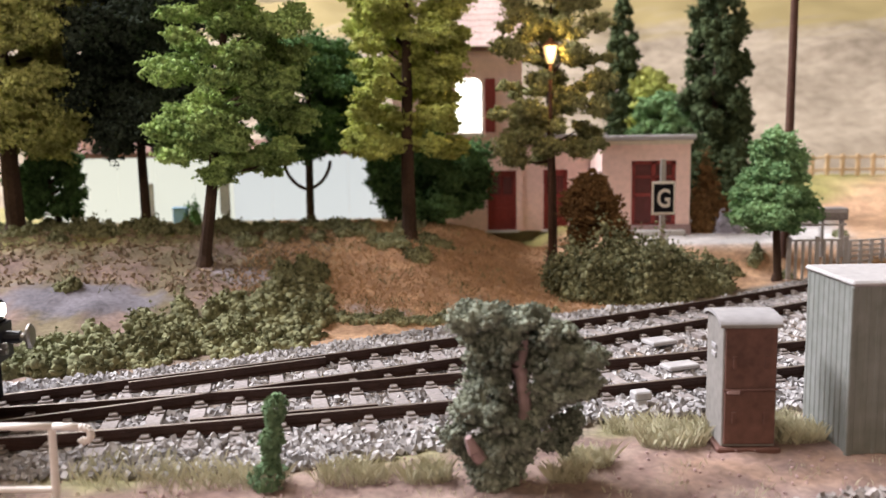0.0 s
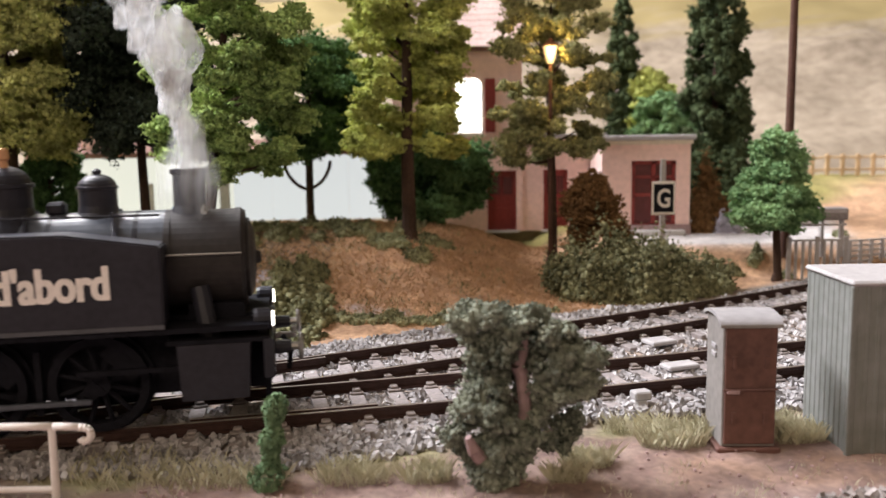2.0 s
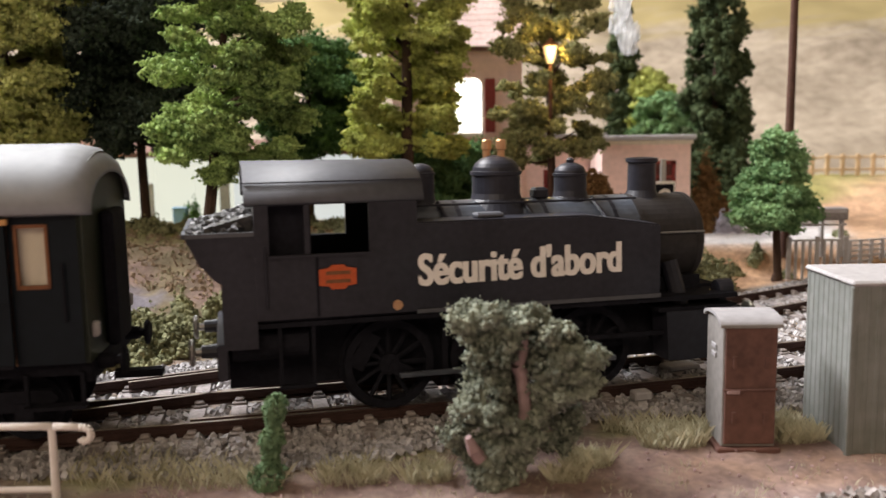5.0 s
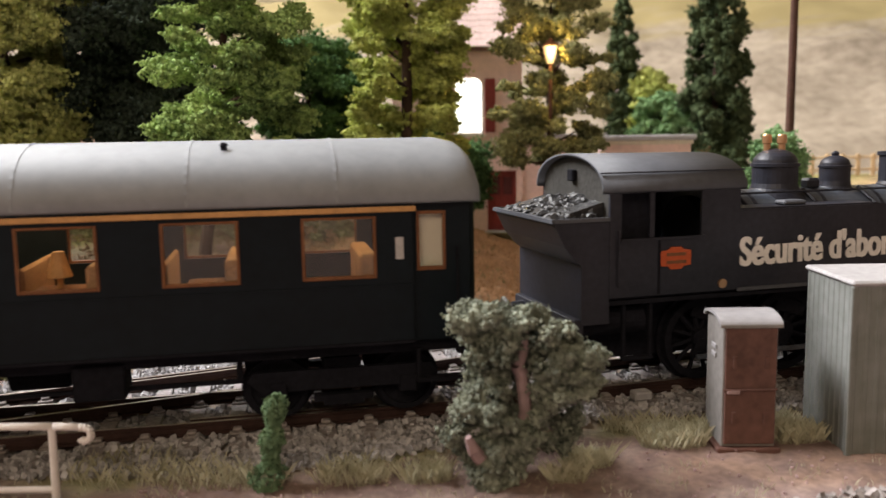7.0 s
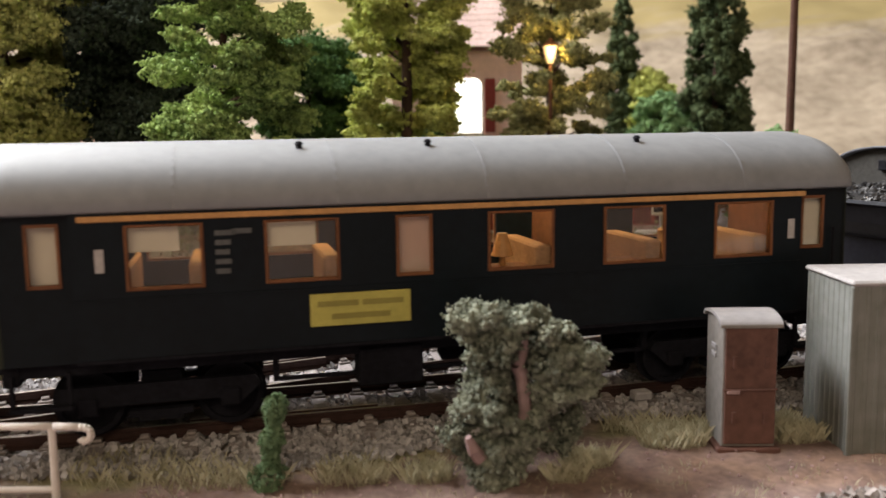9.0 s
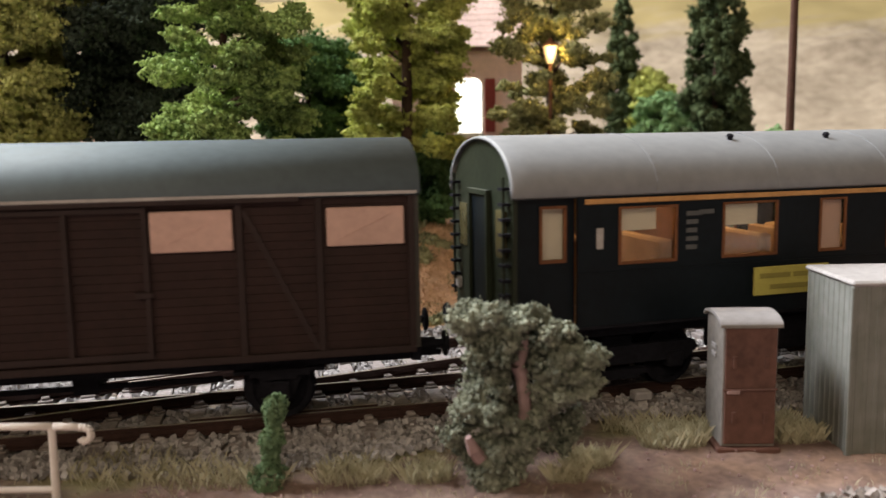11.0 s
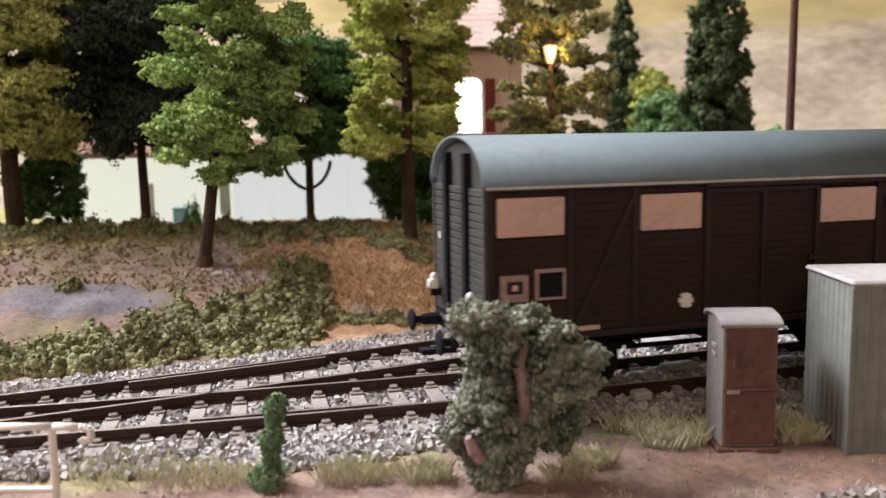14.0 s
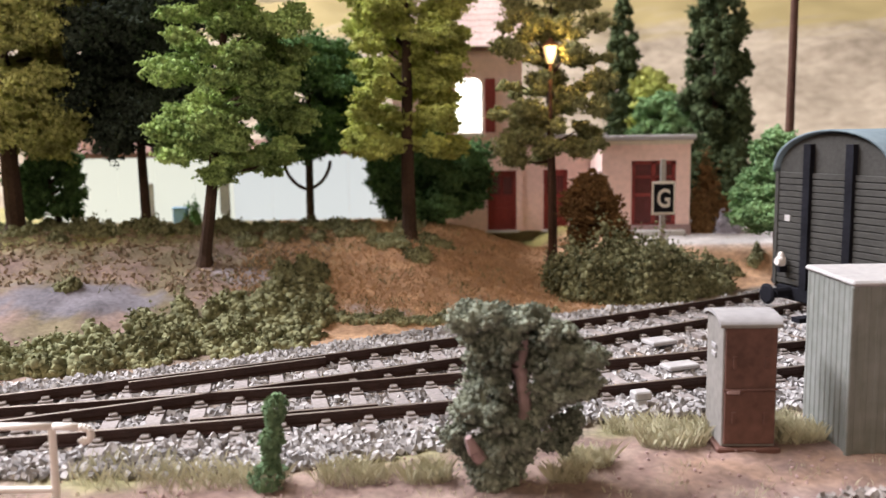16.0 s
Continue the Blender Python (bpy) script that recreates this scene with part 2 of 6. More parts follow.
# ---- mesh helpers, in millimetres ----


def part(name, bm, material, parent=None, label="", smooth=False):
    """Links a bmesh as one mesh object, under its thing if there is one."""
    bmesh.ops.transform(bm, matrix=Matrix.Scale(MM, 4), verts=bm.verts)
    me = bpy.data.meshes.new(name)
    bm.to_mesh(me)
    bm.free()
    me.materials.append(material)
    if smooth:
        for p in me.polygons:
            p.use_smooth = True
    ob = new(name, me)
    if parent:
        ob.parent = parent
    if label:
        ob["label"] = label
    return ob


def raw(name, verts, faces, material, parent=None, label=""):
    me = bpy.data.meshes.new(name)
    me.from_pydata((np.asarray(verts, float) * MM).tolist(), [], faces)
    me.materials.append(material)
    ob = new(name, me)
    if parent:
        ob.parent = parent
    if label:
        ob["label"] = label
    return ob


def at(x, y, z, rz=0.0):
    return Matrix.Translation((x * MM, y * MM, z * MM)) @ Matrix.Rotation(radians(rz), 4, "Z")


def thing(name, label, category, group="", m=None):
    ob = new(name)
    ob.empty_display_size = 0.005
    if m is not None:
        ob.matrix_basis = m
    return tagged(ob, label, category, group)


def box(bm, x0, x1, y0, y1, z0, z1, bevel=0.0):
    vs = [bm.verts.new(p) for p in ((x0, y0, z0), (x1, y0, z0), (x1, y1, z0), (x0, y1, z0), (x0, y0, z1), (x1, y0, z1), (x1, y1, z1), (x0, y1, z1))]
    fs = [bm.faces.new([vs[i] for i in f]) for f in ((3, 2, 1, 0), (4, 5, 6, 7), (0, 1, 5, 4), (1, 2, 6, 5), (2, 3, 7, 6), (3, 0, 4, 7))]
    if bevel:
        es = list({e for f in fs for e in f.edges})
        bmesh.ops.bevel(bm, geom=es, offset=bevel, segments=1, affect="EDGES", clamp_overlap=True)
    return bm


def boxes(*rows, bevel=0.0):
    bm = bmesh.new()
    for r in rows:
        box(bm, *r, bevel=bevel)
    return bm


def holed(bm, x0, x1, y0, y1, z0, z1, holes):
    """A wall in one piece along x, with openings (x0, x1, z0, z1) through it."""
    xs = sorted({x0, x1, *(h[0] for h in holes), *(h[1] for h in holes)})
    zs = sorted({z0, z1, *(h[2] for h in holes), *(h[3] for h in holes)})
    vs = {}

    def v(i, y, k):
        if (i, y, k) not in vs:
            vs[i, y, k] = bm.verts.new((xs[i], y, zs[k]))
        return vs[i, y, k]

    def solid(i, k):
        if not (0 <= i < len(xs) - 1 and 0 <= k < len(zs) - 1):
            return False
        a, b = (xs[i] + xs[i + 1]) / 2, (zs[k] + zs[k + 1]) / 2
        return not any(h[0] < a < h[1] and h[2] < b < h[3] for h in holes)
    for i in range(len(xs) - 1):
        for k in range(len(zs) - 1):
            if not solid(i, k):
                continue
            bm.faces.new((v(i, y0, k), v(i + 1, y0, k), v(i + 1, y0, k + 1), v(i, y0, k + 1)))
            bm.faces.new((v(i, y1, k), v(i, y1, k + 1), v(i + 1, y1, k + 1), v(i + 1, y1, k)))
            for di, dk, p, q in ((-1, 0, (i, k), (i, k + 1)), (1, 0, (i + 1, k + 1), (i + 1, k)), (0, -1, (i + 1, k), (i, k)), (0, 1, (i, k + 1), (i + 1, k + 1))):
                if not solid(i + di, k + dk):
                    bm.faces.new((v(p[0], y0, p[1]), v(q[0], y0, q[1]), v(q[0], y1, q[1]), v(p[0], y1, p[1])))
    bmesh.ops.recalc_face_normals(bm, faces=bm.faces)
    return bm


def prism(bm, outline, y0, y1, axis="y"):
    """Extrudes an outline of (x, z) along y, or of (y, z) along x."""
    def put(a, b, t):
        return bm.verts.new((a, t, b) if axis == "y" else (t, a, b))
    lo = [put(a, b, y0) for a, b in outline]
    hi = [put(a, b, y1) for a, b in outline]
    n = len(outline)
    bm.faces.new(lo)
    bm.faces.new(hi[::-1])
    for i in range(n):
        bm.faces.new((lo[i], hi[i], hi[(i + 1) % n], lo[(i + 1) % n]))
    bmesh.ops.recalc_face_normals(bm, faces=bm.faces)
    return bm


def tube(bm, p0, p1, r0, r1=None, n=12, caps=True):
    r1 = r0 if r1 is None else r1
    p0, p1 = Vector(p0), Vector(p1)
    q = (p1 - p0).to_track_quat("Z", "Y")
    rings = []
    for p, r in ((p0, r0), (p1, r1)):
        rings.append([bm.verts.new(p + q @ Vector((r * math.cos(6.28319 * i / n), r * math.sin(6.28319 * i / n), 0))) for i in range(n)])
    for i in range(n):
        bm.faces.new((rings[0][i], rings[0][(i + 1) % n], rings[1][(i + 1) % n], rings[1][i]))
    if caps:
        bm.faces.new(rings[0][::-1])
        bm.faces.new(rings[1])
    return bm


def lathe(bm, profile, c=(0, 0, 0), n=20, axis="z"):
    """Turns a profile of (radius, height) about an axis through c."""
    rings = []
    for r, h in profile:
        ring = []
        for i in range(n):
            a, b = r * math.cos(6.28319 * i / n), r * math.sin(6.28319 * i / n)
            p = {"z": (a, b, h), "x": (h, a, b), "y": (b, h, a)}[axis]
            ring.append(bm.verts.new(Vector(c) + Vector(p)))
        rings.append(ring)
    for k in range(len(rings) - 1):
        for i in range(n):
            bm.faces.new((rings[k][i], rings[k][(i + 1) % n], rings[k + 1][(i + 1) % n], rings[k + 1][i]))
    bm.faces.new(rings[0][::-1])
    bm.faces.new(rings[-1])
    bmesh.ops.recalc_face_normals(bm, faces=bm.faces)
    return bm


def text_part(name, words, size, width, m, material, parent, depth=0.12, bold=0.0):
    """Raised lettering in the built-in font, squeezed to a width, in the plane of m."""
    cu = bpy.data.curves.new(name, "FONT")
    cu.body, cu.size, cu.extrude, cu.offset = words, 1.0, 0.02, 0.02
    tmp = bpy.data.objects.new(name, cu)
    me = bpy.data.meshes.new_from_object(tmp)
    xs = [v.co.x for v in me.vertices]
    ys = [v.co.y for v in me.vertices]
    sx = width / (max(xs) - min(xs))
    sy = size / (max(ys) - min(ys))
    fix = Matrix.Scale(MM, 4) @ m @ Matrix.Diagonal((sx, sy, depth / 0.04, 1)) @ Matrix.Translation((-min(xs), -min(ys), 0))
    me.transform(fix)
    if bold:
        bm = bmesh.new()
        for k in (0.0, bold):
            me.transform(Matrix.Translation((k * MM, -0.02 * MM if k else 0, 0)))
            bm.from_mesh(me)
        bm.to_mesh(me)
        bm.free()
    me.materials.append(material)
    ob = new(name, me)
    ob.parent = parent
    bpy.data.objects.remove(tmp)
    return ob


# ---- plan of the tracks: A carries the train, B branches off behind it ----
D0, TH, K = 157.454, 0.23798, 0.0006961
RAD = 1 / K
CX, CY = -math.sin(TH) / K, D0 + math.cos(TH) / K
GAUGE = 8.6  # to the middle of a rail head


def on_track(s, v=0.0):
    a = TH + K * s
    return (math.sin(a) - math.sin(TH)) / K - v * math.sin(a), D0 - (math.cos(a) - math.cos(TH)) / K + v * math.cos(a), a


def branch(s):
    d = 27.0 + 0.225 * s
    return d if d > 6 else 6 * math.exp((d - 6) / 6)


def track_sv(x, y):
    """Place along and across track A."""
    s = (np.arctan2(x - CX, CY - y) - TH) / K
    return s, RAD - np.hypot(x - CX, y - CY)


def train_s(t):
    """How far the train has come along track A."""
    ts = (0.0, 0.5, 1.0, 1.5, 2.0, 2.5, 3.0, 3.5, 4.0, 6.3, 6.5, 7.0, 7.5, 8.0, 8.5, 9.0, 9.2, 11.3, 11.5, 12.0, 12.5, 13.5, 14.5, 15.5, 16.0)
    ss = (-121.9, -111.9, -100.6, -87.2, -74.0, -60.4, -46.4, -33.0, -18.8, 49.7, 55.7, 70.6, 86.3, 104.0, 123.8, 143.7, 151.2, 234.4, 242.6, 262.3, 281.8, 321.4, 360.8, 401.8, 421.9)
    return float(np.interp(t, ts, ss))


# ---- ground ----
rng = np.random.default_rng(7)


def fbm(x, y, size, seed=0):
    """Smooth noise between about -1 and 1."""
    tot = np.zeros(np.broadcast(x, y).shape)
    r = np.random.default_rng(seed)
    for o in range(4):
        w = 2.0 ** o / size
        for _ in range(3):
            th = r.uniform(0, 6.283)
            ph = r.uniform(0, 6.283)
            tot = tot + np.sin(6.283 * w * (x * np.cos(th) + y * np.sin(th)) + ph + 1.7 * np.sin(3.1 * w * (x * np.sin(th) - y * np.cos(th)) + ph)) / 3 / 1.7 ** o
    return tot / 2


def sm(x):
    x = np.clip(x, 0, 1)
    return x * x * (3 - 2 * x)


def ground_z(x, y):
    x, y = np.asarray(x, float), np.asarray(y, float)
    s, v = track_sv(x, y)
    d = np.where(27 + 0.225 * s > 6, 27 + 0.225 * s, 6.0)
    front = sm((-v - 13) / 8)
    z = -3.2 - 0.9 * front
    w = v - (d + 24)
    foot = sm(w / 10)
    z = z - 0.6 * foot
    top = 12.0 + 8.5 * sm((42 - x) / 45)
    rise = sm((w - 4) / np.where(x < 42, 96, 70))
    z = z + top * rise
    z = z + (fbm(x, y, 26, 3) * 1.3 + fbm(x, y, 7, 5) * 0.35) * np.clip(foot, 0, 1)
    z = z + fbm(x, y, 9, 8) * 0.45 * front
    z = z - 9.0 * sm((y - 304) / 40) * sm((50 - x) / 20)
    lane = sm((x - 62) / 14) * sm((y - 292) / 14) * sm((420 - y) / 20)
    z = z * (1 - lane) + 7.0 * lane
    z = z + 12.0 * sm((x - 165) / 30) * sm((y - 452) / 40)
    return z


def build_ground():
    xs = np.concatenate([np.arange(-700, -180, 30), np.arange(-180, 240, 1.7), np.arange(240, 700, 30)])
    ys = np.concatenate([np.arange(-400, 100, 40), np.arange(100, 330, 1.7), np.arange(330, 470, 5), np.arange(470, 700, 30)])
    X, Y = np.meshgrid(xs, ys)
    Z = ground_z(X, Y)
    s, v = track_sv(X, Y)
    d = np.where(27 + 0.225 * s > 6, 27 + 0.225 * s, 6.0)
    w = v - (d + 24)
    n1, n2 = fbm(X, Y, 30, 11), fbm(X, Y, 11, 12)
    col = np.zeros(X.shape + (4,))
    col[..., 3] = 1

    def lay(c, a):
        a = np.clip(a, 0, 1)[..., None]
        col[..., :3] = col[..., :3] * (1 - a) + np.array(c) * a
    lay((0.30, 0.24, 0.20), np.ones(X.shape))
    lay((0.205, 0.136, 0.118), sm((-v - 20) / 5))
    lay((0.27, 0.195, 0.165), sm((-v - 22) / 5) * sm(0.5 + 1.6 * n2))
    lay((0.29, 0.178, 0.125), sm((X - 30) / 8) * sm((Y - 116) / 5) * sm((134 - Y) / 5) * sm(0.6 + n2) * 0.75)
    lay((0.20, 0.15, 0.16), sm((117 - Y) / 6) * sm(0.5 + 1.2 * n1) * 0.8)
    lay((0.26, 0.24, 0.13), sm((-v - 15) / 4) * sm((28 + v) / 6) * sm(0.4 + 1.5 * n1))
    lay((0.44, 0.27, 0.17), sm(w / 8))
    lay((0.25, 0.175, 0.15), sm(w / 8) * sm((-34 - X) / 20))
    lay((0.55, 0.40, 0.25), sm((X - 160) / 25) * sm((Y - 445) / 30))
    lay((0.40, 0.28, 0.20), sm((X - 134) / 8) * sm((Y - 288) / 8) * sm((340 - Y) / 8))
    lay((0.58, 0.37, 0.23), sm(w / 8) * sm(0.5 + 1.8 * n2) * sm((X + 60) / 30))
    lay((0.30, 0.27, 0.10), sm((w - 78) / 20))
    lay((0.16, 0.14, 0.07), sm(w / 10) * sm((-25 - X) / 20) * sm(0.6 + 1.4 * n1) * 0.7)
    path = np.exp(-(((X + 96) / 26) ** 2 + ((Y - 222 - 0.15 * (X + 96)) / 11) ** 2) * 1.2)
    lay((0.18, 0.165, 0.19), sm(path * 3 - 0.9 + 0.8 * n2))
    path = np.exp(-(((X + 58) / 13) ** 2 + ((Y - 246) / 7) ** 2) * 1.2)
    lay((0.34, 0.30, 0.32), sm(path * 3 - 1.1 + 0.9 * n2))
    path = np.exp(-(((X + 18) / 12) ** 2 + ((Y - 233) / 5) ** 2) * 1.2)
    lay((0.46, 0.36, 0.33), sm(path * 3 - 1.0 + 0.8 * n2))
    lay((0.54, 0.51, 0.50), sm((X - 68) / 8) * sm((Y - 300) / 8) * sm((400 - Y) / 10) * sm((150 + 0.4 * (Y - 300) - X) / 14))
    nx = len(xs)
    V = np.stack([X, Y, Z], -1).reshape(-1, 3)
    F = [(j * nx + i, j * nx + i + 1, (j + 1) * nx + i + 1, (j + 1) * nx + i) for j in range(len(ys) - 1) for i in range(nx - 1)]
    ob = raw("ground", V, F, M["soil"])
    at_ = ob.data.color_attributes.new("soil", "FLOAT_COLOR", "POINT")
    at_.data.foreach_set("color", col.reshape(-1))
    for p in ob.data.polygons:
        p.use_smooth = True
    tagged(ob, "model landscape of sandy soil, brown grass and a rising bank", "ground", kind="structure")


build_ground()


def build_hill():
    xs, us = np.arange(-900, 1100, 12.0), np.linspace(0, 1, 60)
    X, U = np.meshgrid(xs, us)
    Y = 520 + 330 * U - 60 * sm((X - 150) / 250) + 14 * fbm(X, U * 300, 160, 21)
    hm = M["hill"].node_tree
    bsdf = hm.nodes["Principled BSDF"]
    old = bsdf.inputs["Base Color"].links[0].from_socket
    sep = hm.nodes.new("ShaderNodeSeparateXYZ")
    hm.links.new(next(n for n in hm.nodes if n.bl_idname == "ShaderNodeTexCoord").outputs["Object"], sep.inputs[0])
    wob = hm.nodes.new("ShaderNodeTexNoise")
    wob.inputs["Scale"].default_value = 14
    high = hm.nodes.new("ShaderNodeMath")
    high.operation = "MULTIPLY_ADD"
    high.inputs[1].default_value = 0.07
    hm.links.new(wob.outputs[0], high.inputs[0])
    hm.links.new(sep.outputs[2], high.inputs[2])
    rng_ = hm.nodes.new("ShaderNodeMapRange")
    rng_.inputs["From Min"].default_value = 0.155
    rng_.inputs["From Max"].default_value = 0.180
    hm.links.new(high.outputs[0], rng_.inputs["Value"])
    grass = hm.nodes.new("ShaderNodeMix")
    grass.data_type = "RGBA"
    grass.inputs["B"].default_value = (0.27, 0.215, 0.10, 1)
    hm.links.new(rng_.outputs[0], grass.inputs["Factor"])
    hm.links.new(old, grass.inputs["A"])
    hm.links.new(grass.outputs["Result"], bsdf.inputs["Base Color"])
    Z = 6 + 175 * U ** 0.8 + 9 * fbm(X, U * 300, 90, 22) * sm(U * 4)
    nx = len(xs)
    V = np.stack([X, Y, Z], -1).reshape(-1, 3)
    F = [(j * nx + i, j * nx + i + 1, (j + 1) * nx + i + 1, (j + 1) * nx + i) for j in range(len(us) - 1) for i in range(nx - 1)]
    ob = raw("hillside", V, F, M["hill"])
    for p in ob.data.polygons:
        p.use_smooth = True
    tagged(ob, "dry beige hillside modelled behind the houses", "hill", kind="structure")
    bm = boxes((-1500, 1500, 900, 910, -100, 900))
    tagged(part("backdrop", bm, M["sky"]), "painted yellowish backdrop board behind the layout", "backdrop", kind="structure")


build_hill()

# ---- track ----


def sweep(bm, profile, pts):
    """Sweeps an outline of (across, up) along points (x, y, z)."""
    rings = []
    for i, p in enumerate(pts):
        a, b = pts[max(i - 1, 0)], pts[min(i + 1, len(pts) - 1)]
        dx, dy = b[0] - a[0], b[1] - a[1]
        n = math.hypot(dx, dy)
        ox, oy = -dy / n, dx / n
        rings.append([bm.verts.new((p[0] + ox * c, p[1] + oy * c, p[2] + h)) for c, h in profile])
    m = len(profile)
    for k in range(len(rings) - 1):
        for i in range(m):
            bm.faces.new((rings[k][i], rings[k + 1][i], rings[k + 1][(i + 1) % m], rings[k][(i + 1) % m]))
    bm.faces.new(rings[0])
    bm.faces.new(rings[-1][::-1])
    bmesh.ops.recalc_face_normals(bm, faces=bm.faces)
    return bm


RAIL = ((-1.0, -2.1), (1.0, -2.1), (1.0, -1.75), (0.3, -1.5), (0.3, -0.65), (0.48, -0.5), (0.48, -0.02), (-0.48, -0.02), (-0.48, -0.5), (-0.3, -0.65), (-0.3, -1.5), (-1.0, -1.75))
HEAD = ((-0.40, -0.06), (0.40, -0.06), (0.34, 0.0), (-0.34, 0.0))


def rail_line(v_of_s, s0, s1, parent):
    pts = []
    s = s0
    while s <= s1 + 0.01:
        x, y, a = on_track(s, v_of_s(s))
        pts.append((x, y, 0.0))
        s += 4.0
    r = part("rail", sweep(bmesh.new(), RAIL, pts), M["rail"], parent)
    part("worn_top", sweep(bmesh.new(), HEAD, pts), M["railhead"], r)


def build_tracks():
    main = thing("main_track", "rusty main line track on grey weathered sleepers in ballast", "railway track")
    side = thing("branch_track", "rusty branch track curving away from the turnout", "railway track")
    for o in (main, side):
        o["kind"] = "structure"
    rail_line(lambda s: -GAUGE, -164, 240, main)
    rail_line(lambda s: GAUGE, -164, 240, main)
    rail_line(lambda s: branch(s) - GAUGE, -132, 280, side)
    rail_line(lambda s: branch(s) + GAUGE, -132, 280, side)
    # check rails beside the running rails, opposite the crossing
    rail_line(lambda s: -GAUGE + 2.0, -46, -14, main)
    rail_line(lambda s: branch(s) + GAUGE - 2.0, -60, -20, side)
    # sleepers, long ones under the turnout
    k = 0
    s = -164.0
    mesh_cache = {}
    while s < 236:
        d = branch(s)
        long_one = d < 34
        hi = (d + 15) if long_one else 15.0
        for owner, lo, up in ((main, -15.0, hi),) + (((side, d - 15.0, d + 15.0),) if not long_one else ()):
            x, y, a = on_track(s, (lo + up) / 2)
            ln = round(up - lo, 0)
            if ln not in mesh_cache:
                me = bpy.data.meshes.new("sleeper")
                bm = box(bmesh.new(), -1.45, 1.45, -ln / 2, ln / 2, -3.6, -2.1, bevel=0.15)
                bmesh.ops.transform(bm, matrix=Matrix.Scale(MM, 4), verts=bm.verts)
                bm.to_mesh(me)
                bm.free()
                me.materials.append(M["sleeper"])
                mesh_cache[ln] = me
            ob = new("sleeper", mesh_cache[ln])
            ob.parent = owner
            turn = math.degrees(a) + (6 if owner is side else 0) + random.uniform(-0.7, 0.7)
            ob.matrix_basis = at(x, y, random.uniform(-0.12, 0.0), turn)
            k += 1
        s += 7.4
    # one chair under each rail on each sleeper
    bm = box(bmesh.new(), -1.35, 1.35, -2.3, 2.3, -2.15, -1.7, bevel=0.15)
    box(bm, -0.8, 0.8, -1.7, 1.7, -1.7, -1.1, bevel=0.2)
    bmesh.ops.transform(bm, matrix=Matrix.Scale(MM, 4), verts=bm.verts)
    me = bpy.data.meshes.new("rail_chair")
    bm.to_mesh(me)
    bm.free()
    me.materials.append(M["chair"])
    s = -164.0
    while s < 236:
        d = branch(s)
        for owner, v in ((main, -GAUGE), (main, GAUGE), (side, d - GAUGE), (side, d + GAUGE)):
            if owner is side and s < -128:
                continue
            x, y, a = on_track(s, v)
            ob = new("rail_chair", me)
            ob.parent = owner
            ob.matrix_basis = at(x, y, 0, math.degrees(a) + (12 if owner is side else 0))
        s += 7.4
    return main, side


TRACK_MAIN, TRACK_SIDE = build_tracks()

ICO = bmesh.new()
bmesh.ops.create_icosphere(ICO, subdivisions=1, radius=1.0)
ICO_V = np.array([v.co[:] for v in ICO.verts])
ICO_F = np.array([[v.index for v in f.verts] for f in ICO.faces])
ICO.free()
TET_V = np.array([(1, 0, -0.6), (-0.5, 0.87, -0.6), (-0.5, -0.87, -0.6), (0, 0, 1.0)], float) * 1.15
TET_F = np.array([(0, 2, 1), (0, 1, 3), (1, 2, 3), (2, 0, 3)])
CUB_V = np.array([(a, b, c) for c in (-1, 1) for b in (-1, 1) for a in (-1, 1)], float) * 0.66
CUB_F = np.array([(0, 2, 3), (0, 3, 1), (4, 5, 7), (4, 7, 6), (0, 1, 5), (0, 5, 4), (2, 6, 7), (2, 7, 3), (0, 4, 6), (0, 6, 2), (1, 3, 7), (1, 7, 5)])
OCT_V = np.array([(1, 0, 0), (-1, 0, 0), (0, 1, 0), (0, -1, 0), (0, 0, 1), (0, 0, -1)], float)
OCT_F = np.array([(0, 2, 4), (2, 1, 4), (1, 3, 4), (3, 0, 4), (2, 0, 5), (1, 2, 5), (3, 1, 5), (0, 3, 5)])


